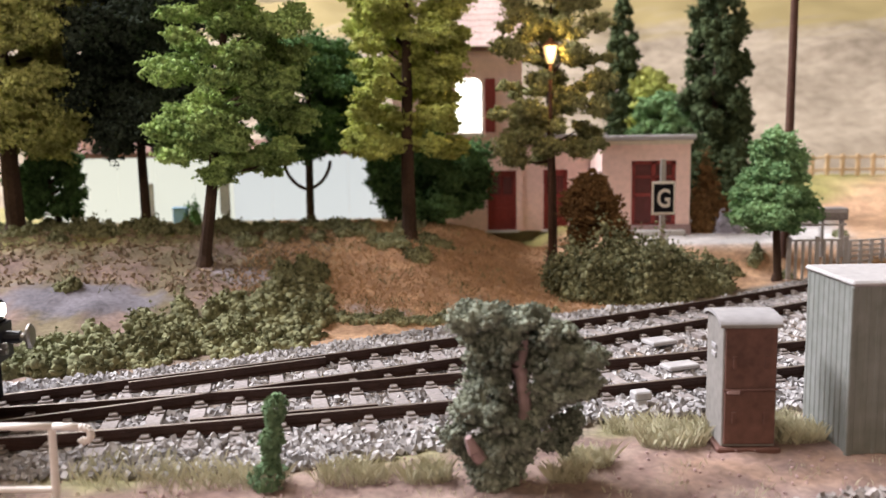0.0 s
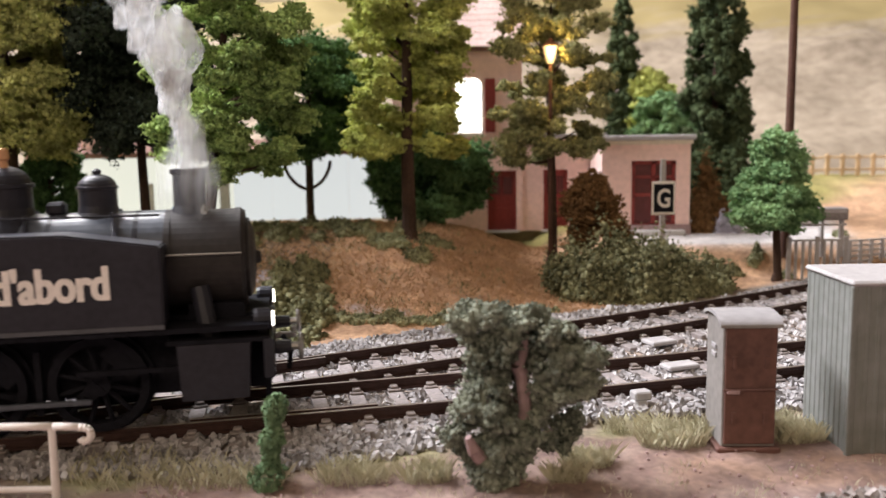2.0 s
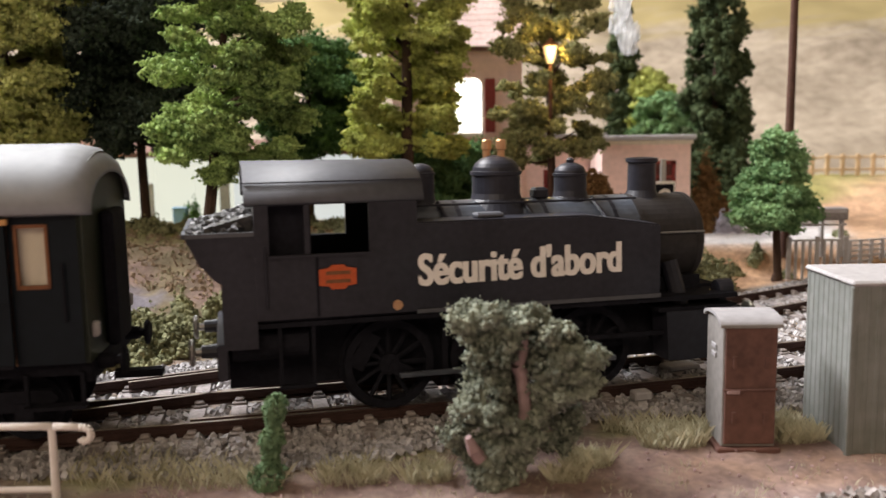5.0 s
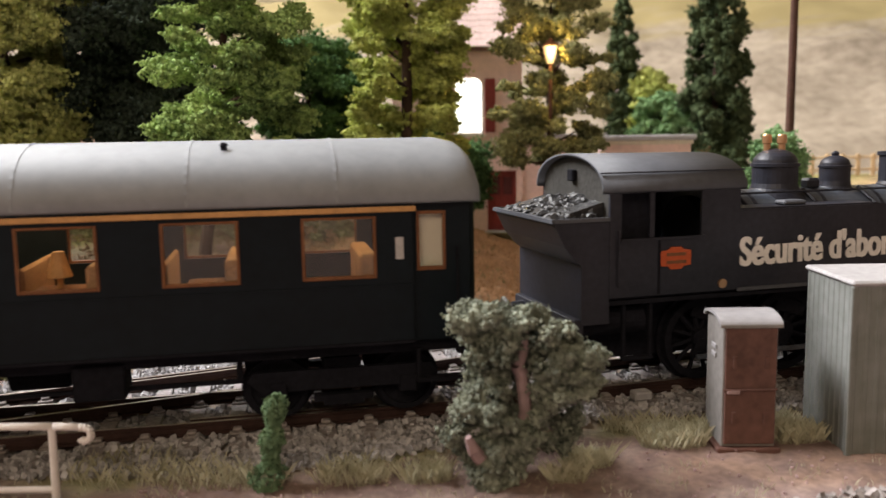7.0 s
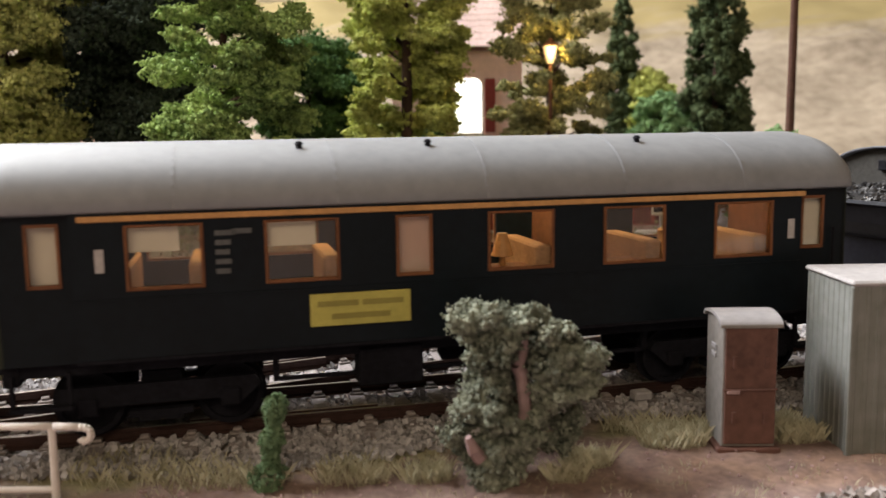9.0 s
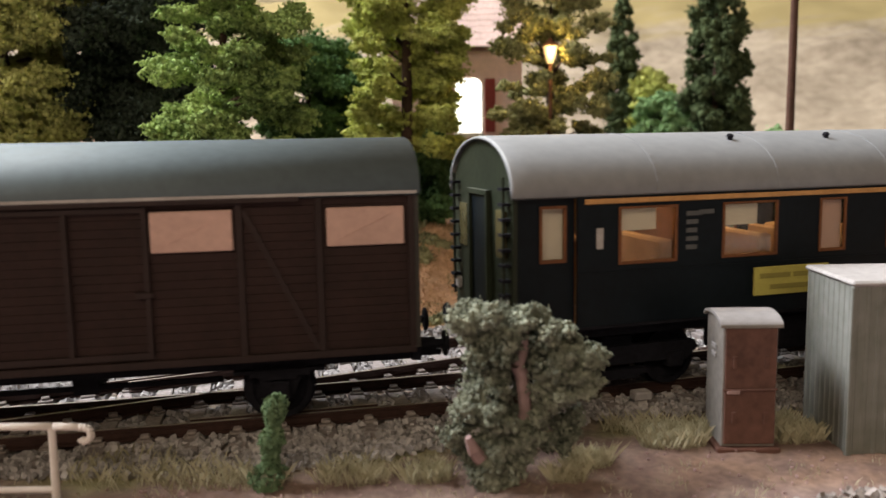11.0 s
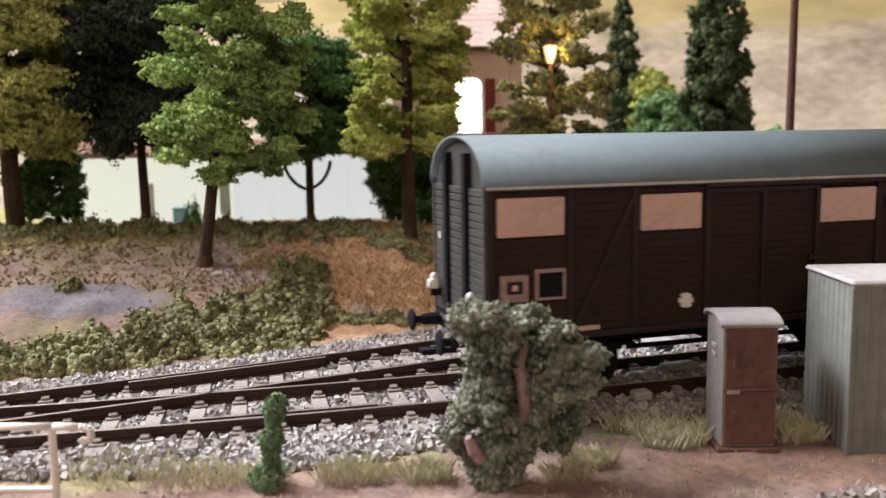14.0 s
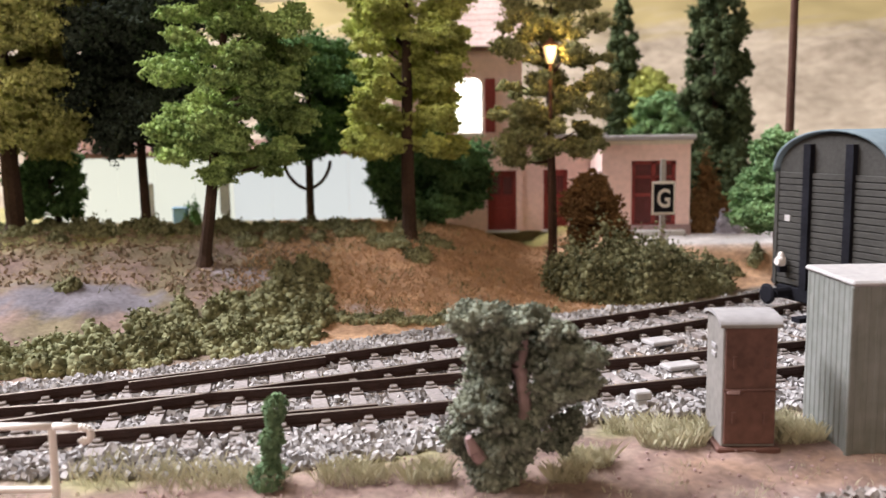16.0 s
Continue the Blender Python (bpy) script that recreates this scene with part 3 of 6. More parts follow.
def crumbs(name, centres, sizes, material, parent=None, label="", base="oct", squash=0.75, rough=0.35, seed=1, smooth=False):
    """Many small rough lumps in one mesh."""
    r = np.random.default_rng(seed)
    BV, BF = {"oct": (OCT_V, OCT_F), "tet": (TET_V, TET_F), "ico": (ICO_V, ICO_F), "cube": (CUB_V, CUB_F)}[base]
    n, m = len(centres), len(BV)
    q = r.normal(size=(n, 4))
    q /= np.linalg.norm(q, axis=1, keepdims=True)
    w, x, y, z = q.T
    R = np.stack([1 - 2 * (y * y + z * z), 2 * (x * y - z * w), 2 * (x * z + y * w), 2 * (x * y + z * w), 1 - 2 * (x * x + z * z), 2 * (y * z - x * w),
                  2 * (x * z - y * w), 2 * (y * z + x * w), 1 - 2 * (x * x + y * y)], -1).reshape(n, 3, 3)
    V = BV[None] * (1 + rough * r.uniform(-1, 1, (n, m, 1)))
    V = V * np.stack([np.ones(n), r.uniform(squash, 1, n), r.uniform(squash * 0.8, 1, n)], -1)[:, None, :]
    V = np.einsum("nij,nmj->nmi", R, V) * np.asarray(sizes)[:, None, None] + np.asarray(centres)[:, None, :]
    F = (BF[None] + (np.arange(n) * m)[:, None, None]).reshape(-1, 3)
    me = bpy.data.meshes.new(name)
    V = V.reshape(-1, 3) * MM
    me.vertices.add(len(V))
    me.vertices.foreach_set("co", V.reshape(-1))
    me.loops.add(F.size)
    me.loops.foreach_set("vertex_index", F.reshape(-1))
    me.polygons.add(len(F))
    me.polygons.foreach_set("loop_start", np.arange(0, F.size, 3))
    me.update(calc_edges=True)
    if smooth:
        me.shade_smooth()
    else:
        me.shade_flat()
    me.materials.append(material)
    ob = new(name, me)
    if parent:
        ob.parent = parent
    if label:
        ob["label"] = label
    return ob


def build_ballast():
    r = np.random.default_rng(4)
    n = 62000
    s = r.uniform(-150, 210, n)
    d = np.where(27 + 0.225 * s > 6, 27 + 0.225 * s, 6.0)
    lo, hi = -21.0 + 3 * np.sin(s / 17), d + 27 + 3 * np.sin(s / 23 + 1) - 9 * sm((s - 70) / 30)
    v = lo + (hi - lo) * r.uniform(0, 1, n)
    keep = r.uniform(0, 1, n) < (hi - lo) / 95
    s, v, d, lo, hi = s[keep], v[keep], d[keep], lo[keep], hi[keep]
    a = TH + K * s
    x = (np.sin(a) - math.sin(TH)) / K - v * np.sin(a)
    y = D0 - (np.cos(a) - math.cos(TH)) / K + v * np.cos(a)
    size = r.uniform(0.42, 0.98, len(s))
    # stones lie lower between the rails and over the sleepers
    near = np.minimum.reduce([np.abs(v + GAUGE), np.abs(v - GAUGE), np.abs(v - d + GAUGE), np.abs(v - d - GAUGE)])
    z = ground_z(x, y) + 0.35 + r.uniform(-0.1, 0.75, len(s))
    bed = (v > -GAUGE) & (v < d + GAUGE)
    z = np.where(bed, -2.95 + r.uniform(-0.3, 0.5, len(s)), z)
    ph = np.abs((s + 164.0 + 3.7) % 7.4 - 3.7)
    onsleeper = (ph < 1.9) & (v > -15) & (v < d + 15)
    drop = (near < 1.3) | (onsleeper & (r.uniform(0, 1, len(s)) < 0.95) & bed) | (onsleeper & ~bed & (r.uniform(0, 1, len(s)) < 0.6))
    k = ~drop
    ob = crumbs("ballast", np.stack([x, y, z], -1)[k], size[k], M["ballast"], base="cube", squash=0.6, rough=0.38, seed=5)
    tagged(ob, "pale grey crushed stone ballast under the tracks", "ballast", kind="stuff")


build_ballast()


def trackside_bits():
    # pale pads between the rails
    for s, v, w, h, turn in ((59.0, 24.5, 7.0, 5.0, 8), (52.0, 4.2, 7.5, 4.2, 4), (121.0, 20.0, 7, 4, 6)):
        x, y, a = on_track(s, v)
        bm = box(bmesh.new(), -w / 2, w / 2, -h / 2, h / 2, -0.5, 0.5, bevel=0.25)
        ob = part("track_magnet_cover", bm, M["shedtop"])
        ob.matrix_basis = at(x, y, -1.5, math.degrees(a) + turn)
        tagged(ob, "pale cream plastic cover lying between the rails", "cover", "track covers")
    # block on a leg
    for s, v in ((33.0, -14.5), (74.0, -11.5)):
        x, y, a = on_track(s, v)
        t = thing("trackside_post", "small grey concrete post with a block head beside the rail", "post", "trackside posts", at(x, y, -4.2, math.degrees(a)))
        part("leg", box(bmesh.new(), -0.9, 0.9, -0.8, 0.8, -0.8, 3.0, bevel=0.15), M["concrete"], t)
        part("head", box(bmesh.new(), -1.7, 1.7, -1.3, 1.3, 3.0, 4.6, bevel=0.25), M["shedtop"], t)
    for s, v, r_ in ((66.0, 63.0, 1.9), (-150, 40, 1.5)):
        x, y, a = on_track(s, v)
        ob = crumbs("boundary_stone", [(0, 0, 0)], [r_], M["concrete"], base="ico", rough=0.15)
        ob.matrix_basis = at(x, y, float(ground_z(x, y)) + 1.2)
        tagged(ob, "pale rounded stone at the edge of the ballast", "stone")
    # point rodding and tie bars in the turnout
    x, y, a = on_track(65.0, 11.0)
    t = thing("point_machine", "low dark point machine with rods between the tracks", "point machine", m=at(x, y, -2.2, math.degrees(a)))
    part("housing", box(bmesh.new(), -4.5, 4.5, -1.8, 1.8, -0.4, 1.3, bevel=0.3), M["blackmatt"], t)
    part("cover", box(bmesh.new(), -3.5, 1.5, -1.3, 1.3, 1.3, 1.9, bevel=0.2), M["rail"], t)
    part("rod", tube(bmesh.new(), (-13, -0.4, 0.6), (-4.5, -0.4, 0.6), 0.35, n=6), M["rail"], t)
    part("rod", tube(bmesh.new(), (4.5, 0.6, 0.6), (14, 0.6, 0.6), 0.35, n=6), M["rail"], t)


trackside_bits()

# ---- the train: x forward, y away from the camera, z up from the rail tops ----


def arc(y, z_edge, z_top, n=16, power=2.2):
    """Roof outline of (y, z) from one eave to the other."""
    return [(y * -math.cos(math.pi * i / n), z_edge + (z_top - z_edge) * math.sin(math.pi * i / n) ** (2 / power)) for i in range(n + 1)]


def shell(bm, stations, n=16, thick=0.5):
    """A roof lofted over stations of (x, half width, z edge, z top)."""
    rows = []
    for x, y, ze, zt in stations:
        up = [bm.verts.new((x, a, b)) for a, b in arc(y, ze, zt, n)]
        lo = [bm.verts.new((x, a * 0.97, b - thick)) for a, b in arc(y, ze, zt, n)]
        rows.append((up, lo))
    for (u0, l0), (u1, l1) in zip(rows, rows[1:]):
        for i in range(n):
            bm.faces.new((u0[i], u1[i], u1[i + 1], u0[i + 1]))
            bm.faces.new((l0[i + 1], l1[i + 1], l1[i], l0[i]))
        for i in (0, n):
            bm.faces.new((u0[i], l0[i], l1[i], u1[i]))
    for u, l in (rows[0], rows[-1]):
        for i in range(n):
            bm.faces.new((u[i], u[i + 1], l[i + 1], l[i]))
    bmesh.ops.recalc_face_normals(bm, faces=bm.faces)
    return bm


def wheel_mesh(r, spokes):
    """A railway wheel about the y axis, with tread, flange and spokes."""
    bm = bmesh.new()
    n = 28
    for r0, r1, y0, y1 in ((r * 0.83, r, -1.0, 1.0), (r * 0.83, r + 0.7, 0.9, 1.4)):
        ring = [[bm.verts.new((q * math.sin(6.28319 * i / n), y, q * math.cos(6.28319 * i / n))) for i in range(n)] for q, y in ((r0, y0), (r1, y0), (r1, y1), (r0, y1))]
        for a in range(4):
            for i in range(n):
                bm.faces.new((ring[a][i], ring[a][(i + 1) % n], ring[(a + 1) % 4][(i + 1) % n], ring[(a + 1) % 4][i]))
    tube(bm, (0, -1.3, 0), (0, 1.2, 0), r * 0.24, n=12)
    if not spokes:
        tube(bm, (0, -0.3, 0), (0, 0.6, 0), r * 0.86, n=20)
    bmesh.ops.recalc_face_normals(bm, faces=bm.faces)
    return bm


SPINNERS = []  # (wheel, radius, place in its thing)


def wheelset(owner, x, r, spokes, material, crank=False):
    first = None
    for side in (-1, 1):
        bm = wheel_mesh(r, spokes)
        if side > 0:
            bmesh.ops.transform(bm, matrix=Matrix.Rotation(math.pi, 4, "Z"), verts=bm.verts)
        if crank:
            box(bm, -1.2, 1.2, side * 1.0 - 0.5, side * 1.0 + 0.5, -4.0, 0.0)
            tube(bm, (0, side * 0.8, -3.2), (0, side * 2.4, -3.2), 0.7, n=8)
            box(bm, -3.4, 3.4, -0.7, 0.7, r * 0.45, r * 0.80)
        w = part("wheel", bm, material, owner)
        for i in range(spokes):
            if i == 0:
                sp = part("spoke", tube(bmesh.new(), (0, 0, 0.15 * r), (0, 0, 0.86 * r), 0.45, n=5, caps=False), material, w)
                spoke = sp.data
            else:
                sp = new("spoke", spoke)
                sp.parent = w
            sp.matrix_basis = Matrix.Rotation(6.28319 * i / spokes, 4, "Y")
        w.matrix_basis = at(x, side * GAUGE, r)
        SPINNERS.append((w, r, (x, side * GAUGE, r)))
    a = part("axle", tube(bmesh.new(), (x, -GAUGE, r), (x, GAUGE, r), 0.9, n=8), material, owner)


def buffer_pair(owner, x, way, z, material, head_material, y=10.0, length=5.0):
    for yy in (-y, y):
        b = part("buffer", tube(bmesh.new(), (x, yy, z), (x + way * length * 0.6, yy, z), 1.3, 1.1, n=12), material, owner)
        bm = tube(bmesh.new(), (x + way * length * 0.6, yy, z), (x + way * length * 0.85, yy, z), 0.7, n=10)
        lathe(bm, ((2.0, 0.0), (2.3, 0.2), (2.3, 0.5), (1.8, 0.85)) if way > 0 else ((1.8, -0.85), (2.3, -0.5), (2.3, -0.2), (2.0, 0.0)), (x + way * length * 0.85, yy, z), 16, "x")
        part("buffer_head", bm, head_material, b, "worn bare metal buffer head")


def build_locomotive():
    t = thing("steam_locomotive", "black side-tank steam locomotive with white slogan lettering", "locomotive")
    # boiler and smokebox
    part("boiler", lathe(bmesh.new(), ((8.2, -19), (8.2, 26)), (0, 0, 27.1), 48, "x"), M["boiler"], t)
    bm = lathe(bmesh.new(), ((8.6, 25.6), (8.6, 37.9), (8.2, 38.5)), (0, 0, 26.6), 48, "x")
    sb = part("smokebox", bm, M["smokebox"], t)
    bm = lathe(bmesh.new(), ((7.0, 38.4), (6.9, 39.1), (5.0, 39.8), (1.2, 40.2), (0.9, 41.0)), (0, 0, 26.6), 28, "x")
    part("smokebox_door", bm, M["smokebox"], sb)
    for x in (26.0, 37.4):
        part("rivet_band", lathe(bmesh.new(), ((8.75, x - 0.5), (8.75, x + 0.5)), (0, 0, 26.6), 48, "x"), M["smokebox"], sb)
    part("saddle", prism(bmesh.new(), [(28, 8), (39, 8), (38, 20), (29, 20)], -7.5, 7.5), M["blackmatt"], t)
    for x in (-9.0, 7.5, 21.0, 26.2):
        part("boiler_band", lathe(bmesh.new(), ((8.35, x - 0.4), (8.35, x + 0.4)), (0, 0, 27.0), 32, "x"), M["black"], t)
    # chimney and domes
    bm = lathe(bmesh.new(), ((4.6, 33.6), (3.4, 34.6), (2.75, 36.0), (2.65, 41.2), (3.1, 41.5), (3.1, 42.2), (2.2, 42.3), (2.1, 40.2)), (29.4, 0, 0), 28)
    part("chimney", bm, M["black"], t, smooth=False)
    for x, r, zt in ((-0.3, 4.5, 43.4), (14.5, 3.1, 41.7), (-14.8, 2.6, 42.2)):
        prof = [(r * 1.55, 32.6), (r * 1.3, 34.0), (r * 1.06, 35.4), (r, 36.4), (r, zt - r * 0.82), (r * 1.07, zt - r * 0.80), (r * 1.07, zt - r * 0.66), (r * 0.98, zt - r * 0.64)]
        prof += [(r * math.cos(a) * 0.98, zt - r * 0.64 + r * 0.64 * math.sin(a)) for a in (0.25, 0.5, 0.75, 1.0, 1.25, 1.45)]
        part("dome", lathe(bmesh.new(), prof, (x, 0, 0), 32), M["black"], t, "rounded black boiler dome")
        for y in (-1, 1):
            part("sand_pipe", tube(bmesh.new(), (x + r * 0.9, y * 3.5, 35.2), (x + r * 0.9 + 1.0, y * 8.6, 31.5), 0.4, n=6), M["black"], t)
    part("dome_knob", lathe(bmesh.new(), ((0.7, 41.6), (0.8, 42.2), (0.3, 42.6)), (14.5, 0, 0), 12), M["black"], t)
    for x, y in ((-1.8, 0.8), (0.4, -1.0)):
        part("whistle", lathe(bmesh.new(), ((0.7, 42.4), (0.7, 44.3), (0.95, 44.5), (0.95, 46.0), (0.7, 46.3)), (x, y, 0), 12), M["brass"], t, "copper coloured safety valve")
    part("generator", boxes((6.5, 9.5, -2, 1, 35, 37.2), bevel=0.5), M["black"], t)
    # side tanks
    for sgn in (-1, 1):
        y0, y1 = sorted((sgn * 14.6, sgn * 8.2))
        bm = prism(bmesh.new(), [(-19.0, 18.2), (26.0, 17.4), (26.0, 30.8), (11.5, 33.0), (-19.0, 33.0)], y0, y1)
        bmesh.ops.bevel(bm, geom=bm.edges, offset=0.3, segments=2, affect="EDGES")
        tk = part("side_tank", bm, M["black"], t)
        yy = sgn * 14.6
        part("tank_edge", boxes((-19.0, 26.0, yy - 0.15, yy + 0.15, 17.6, 18.3)), M["cabroof"], tk)
        part("filler_lid", boxes((-8, -3, sgn * 11.6 - 1.6, sgn * 11.6 + 1.6, 33.0, 33.9), bevel=0.3), M["cabroof"], tk)
    turn = Matrix.Translation((-18.7, -14.75, 22.2)) @ Matrix.Rotation(math.pi / 2, 4, "X") @ Matrix.Rotation(0.012, 4, "Z")
    text_part("slogan", "S\u00e9curit\u00e9 d'abord", 5.7, 36.6, turn, M["white"], t, bold=0.3)
    # handrails
    part("handrail", tube(bmesh.new(), (-18, -6.3, 35.0), (25, -6.3, 35.0), 0.22, n=6), M["black"], t)
    part("handrail", tube(bmesh.new(), (26, -8.9, 28.5), (38, -8.9, 28.5), 0.22, n=6), M["steel"], t)
    part("steam_pipe", tube(bmesh.new(), (31, -8.2, 23), (33, -11.2, 12), 1.6, n=10), M["black"], t)
    # cab: side sheets with window openings, end sheets, roof
    for sgn in (-1, 1):
        y0, y1 = sorted((sgn * 14.6, sgn * 14.0))
        bm = holed(bmesh.new(), -45.2, -18.7, y0, y1, 18.0, 37.6, [(-42.9, -37.3, 28.2, 36.9), (-36.4, -26.8, 28.4, 36.9)])
        cs = part("cab_side", bm, M["black"], t)
        yy = sgn * 14.7
        part("window_ledge", boxes((-43.2, -26.4, yy - 0.3, yy + 0.3, 28.0, 28.5)), M["black"], cs)
        part("handrail", tube(bmesh.new(), (-43.6, yy * 1.02, 20), (-43.6, yy * 1.02, 30), 0.2, n=6), M["black"], cs)
        part("cab_door_edge", boxes((-35.6, -35.2, yy - 0.12, yy + 0.12, 18.2, 28)), M["blackmatt"], cs)
    part("cab_front", prism(bmesh.new(), [(-14.0, 18), (14.0, 18)] + [(-a, b) for a, b in arc(14.0, 37.4, 42.8)], -19.4, -18.8, axis="x"), M["black"], t)
    # The grey holds the lit look of the back sheet; other cab sheets stay black.
    rear = part("cab_rear", prism(bmesh.new(), [(-14.0, 24), (14.0, 24)] + [(-a, b) for a, b in arc(14.0, 37.4, 42.8)], -45.2, -44.6, axis="x"), M["wagonend"], t, "cab back sheet, its lit look put into grey")
    part("lamp_iron", boxes((-46.2, -45.2, -1.2, 1.2, 38.2, 40.4), bevel=0.2), M["blackmatt"], rear)
    part("cab_floor", boxes((-45, -19, -14, 14, 17.6, 18.2)), M["blackmatt"], t)
    # Black box added inside the cab to make the left window read dark.
    part("dark_cab_filler", boxes((-44.4, -36.0, -12.0, 13.8, 18.2, 37.0)), M["blackmatt"], t)
    part("backhead", lathe(bmesh.new(), ((7.5, -22), (7.5, -19.5)), (0, 0, 27), 20, "x"), M["blackmatt"], t)
    part("cab_roof", shell(bmesh.new(), ((-46.6, 15.0, 37.0, 43.4), (-17.6, 15.0, 37.0, 43.1)), 24, 0.5), M["cabroof"], t, "grey curved cab roof", smooth=True)
    part("roof_seam", boxes((-46.7, -17.5, -14.0, -13.6, 40.0, 40.25)), M["black"], t)
    pl = part("number_plate", prism(bmesh.new(), [(-35.2, 23.3), (-33.6, 23.1), (-33.2, 22.6), (-31.0, 22.6), (-30.6, 23.1), (-29.1, 23.3), (-29.1, 25.9), (-30.6, 26.1), (-31.1, 26.6), (-33.1, 26.6), (-33.6, 26.1), (-35.2, 25.9)], -14.95, -14.6), M["orange"], t, "orange red cast plate")
    for z in (23.6, 25.0):
        part("lettering_bar", boxes((-34.1, -30.1, -15.03, -14.94, z, z + 0.6)), M["wood"], pl)
    part("lamp_spot", lathe(bmesh.new(), ((0.85, -15.0), (0.85, -14.5)), (-22.3, 0, 19.3), 14, "y"), M["brass"], t)
    # bunker with coal
    prof = [(-50.6, 13.5), (-45.2, 13.5), (-45.2, 32.2), (-55.8, 32.2), (-55.6, 31.2), (-53.8, 27.6), (-51.6, 25.0), (-50.6, 24.2)]
    part("bunker", prism(bmesh.new(), prof, -14.5, 14.5), M["black"], t)
    part("bunker_rim", boxes((-56.2, -45.2, -14.8, -14.3, 31.8, 32.5), (-56.2, -45.2, 14.3, 14.8, 31.8, 32.5), (-56.3, -55.7, -14.8, 14.8, 31.8, 32.5)), M["cabroof"], t)
    r = np.random.default_rng(3)
    n = 420
    cx, cy = r.uniform(-55, -45.4, n), r.uniform(-13.6, 13.6, n)
    cz = 32.0 + 3.2 * np.clip((cx + 53) / 8, 0, 1) * (1 - (cy / 15) ** 2) + r.uniform(-0.2, 0.7, n)
    crumbs("coal", np.stack([cx, cy, cz], -1), r.uniform(0.5, 1.1, n), M["coal"], t, base="ico", rough=0.35)
    part("coal_bed", prism(bmesh.new(), [(-55.2, 31.5), (-45.4, 31.5), (-45.4, 35.0), (-55.2, 32.4)], -12.5, 12.5), M["coal"], t)
    # frames, running gear
    part("frame", boxes((-50, 42, -6.6, -5.6, 5, 18), (-50, 42, 5.6, 6.6, 5, 18), (-50, 42, -5.6, 5.6, 14, 18)), M["blackmatt"], t)
    part("running_board", boxes((-50, 42, -14.2, 14.2, 16.6, 17.4)), M["blackmatt"], t)
    part("front_deck", boxes((26, 42, -14.0, 14.0, 14.6, 15.3)), M["blackmatt"], t)
    for x in (-23.0, -4.2, 14.6):
        wheelset(t, x, 7.9, 12, M["blackmatt"], crank=True)
    for sgn in (-1, 1):
        y = sgn * 11.6
        rod = part("coupling_rod", boxes((-24.4, 16.0, y - 0.35, y + 0.35, -0.45, 0.45), bevel=0.15), M["boiler"], t)
        RODS.append((rod, sgn))
        part("cylinder", prism(bmesh.new(), [(28, 5.5), (38.5, 5.5), (39.0, 14.6), (27.5, 14.6)], min(sgn * 14.3, sgn * 8.6), max(sgn * 14.3, sgn * 8.6)), M["black"], t)
        part("slide_bar", boxes((12, 28, sgn * 12.6 - 0.4, sgn * 12.6 + 0.4, 10.2, 11.0)), M["blackmatt"], t)
        part("step", boxes((-42, -36, sgn * 13.4 - 0.6, sgn * 13.4 + 0.6, 6.2, 6.8), (-42, -41.4, sgn * 13.2 - 0.4, sgn * 13.2 + 0.4, 6.2, 17), (-36.6, -36, sgn * 13.2 - 0.4, sgn * 13.2 + 0.4, 6.2, 17)), M["blackmatt"], t)
        part("brake_gear", boxes((-13.6, -12.6, sgn * 9.2 - 0.8, sgn * 9.2 + 0.8, 3.5, 14), (5.0, 6.0, sgn * 9.2 - 0.8, sgn * 9.2 + 0.8, 3.5, 14)), M["blackmatt"], t)
        part("spring", boxes((-27, -19, sgn * 9.4 - 0.7, sgn * 9.4 + 0.7, 16.0, 17.0), (-8, 0, sgn * 9.4 - 0.7, sgn * 9.4 + 0.7, 16.0, 17.0), bevel=0.2), M["blackmatt"], t)
    part("ash_pan", boxes((-20, -6, -5, 5, 3.5, 9), bevel=0.6), M["blackmatt"], t)
    part("air_tank", lathe(bmesh.new(), ((1.2, -50), (2.6, -49.4), (2.6, -37), (1.2, -36.4)), (0, -10.5, 13.2), 16, "x"), M["blackmatt"], t)
    # beams, buffers, lamps, couplings
    part("front_beam", boxes((41, 42.8, -14.3, 14.3, 8.5, 15.0), bevel=0.2), M["black"], t)
    part("rear_beam", boxes((-51.8, -50, -14.3, 14.3, 8.5, 14.5), bevel=0.2), M["black"], t)
    buffer_pair(t, 42.8, 1, 12.6, M["black"], M["steel"], length=4.6)
    buffer_pair(t, -51.8, -1, 12.6, M["black"], M["steel"], length=4.2)
    for y in (-10.5, 10.5):
        lp = part("headlamp", lathe(bmesh.new(), ((1.7, 39.6), (1.9, 40.2), (1.9, 42.4), (1.6, 42.6)), (0, y, 17.6), 16, "x"), M["black"], t)
        part("lamp_lens", lathe(bmesh.new(), ((1.35, 42.5), (1.2, 42.85)), (0, y, 17.6), 16, "x"), M["lens"], lp, "lit warm white headlamp lens")
        part("lamp_bracket", boxes((40.2, 41.6, y - 0.5, y + 0.5, 15.2, 16.0)), M["black"], lp)
    part("coupling_hook", boxes((42.8, 46.6, -0.6, 0.6, 11.8, 12.8), (45.6, 46.6, -0.6, 0.6, 12.8, 13.8), bevel=0.2), M["steel"], t)
    part("brake_hose", tube(tube(bmesh.new(), (44, -3.5, 13), (45.6, -3.6, 11.0), 0.45, n=8), (45.6, -3.6, 11.0), (45.0, -3.4, 7.0), 0.45, n=8), M["blackmatt"], t)
    part("guard_iron", boxes((41, 42, -9.4, -8.0, 2.0, 9), (41, 42, 8.0, 9.4, 2.0, 9)), M["blackmatt"], t)
    return t


RODS = []
LOCO = build_locomotive()

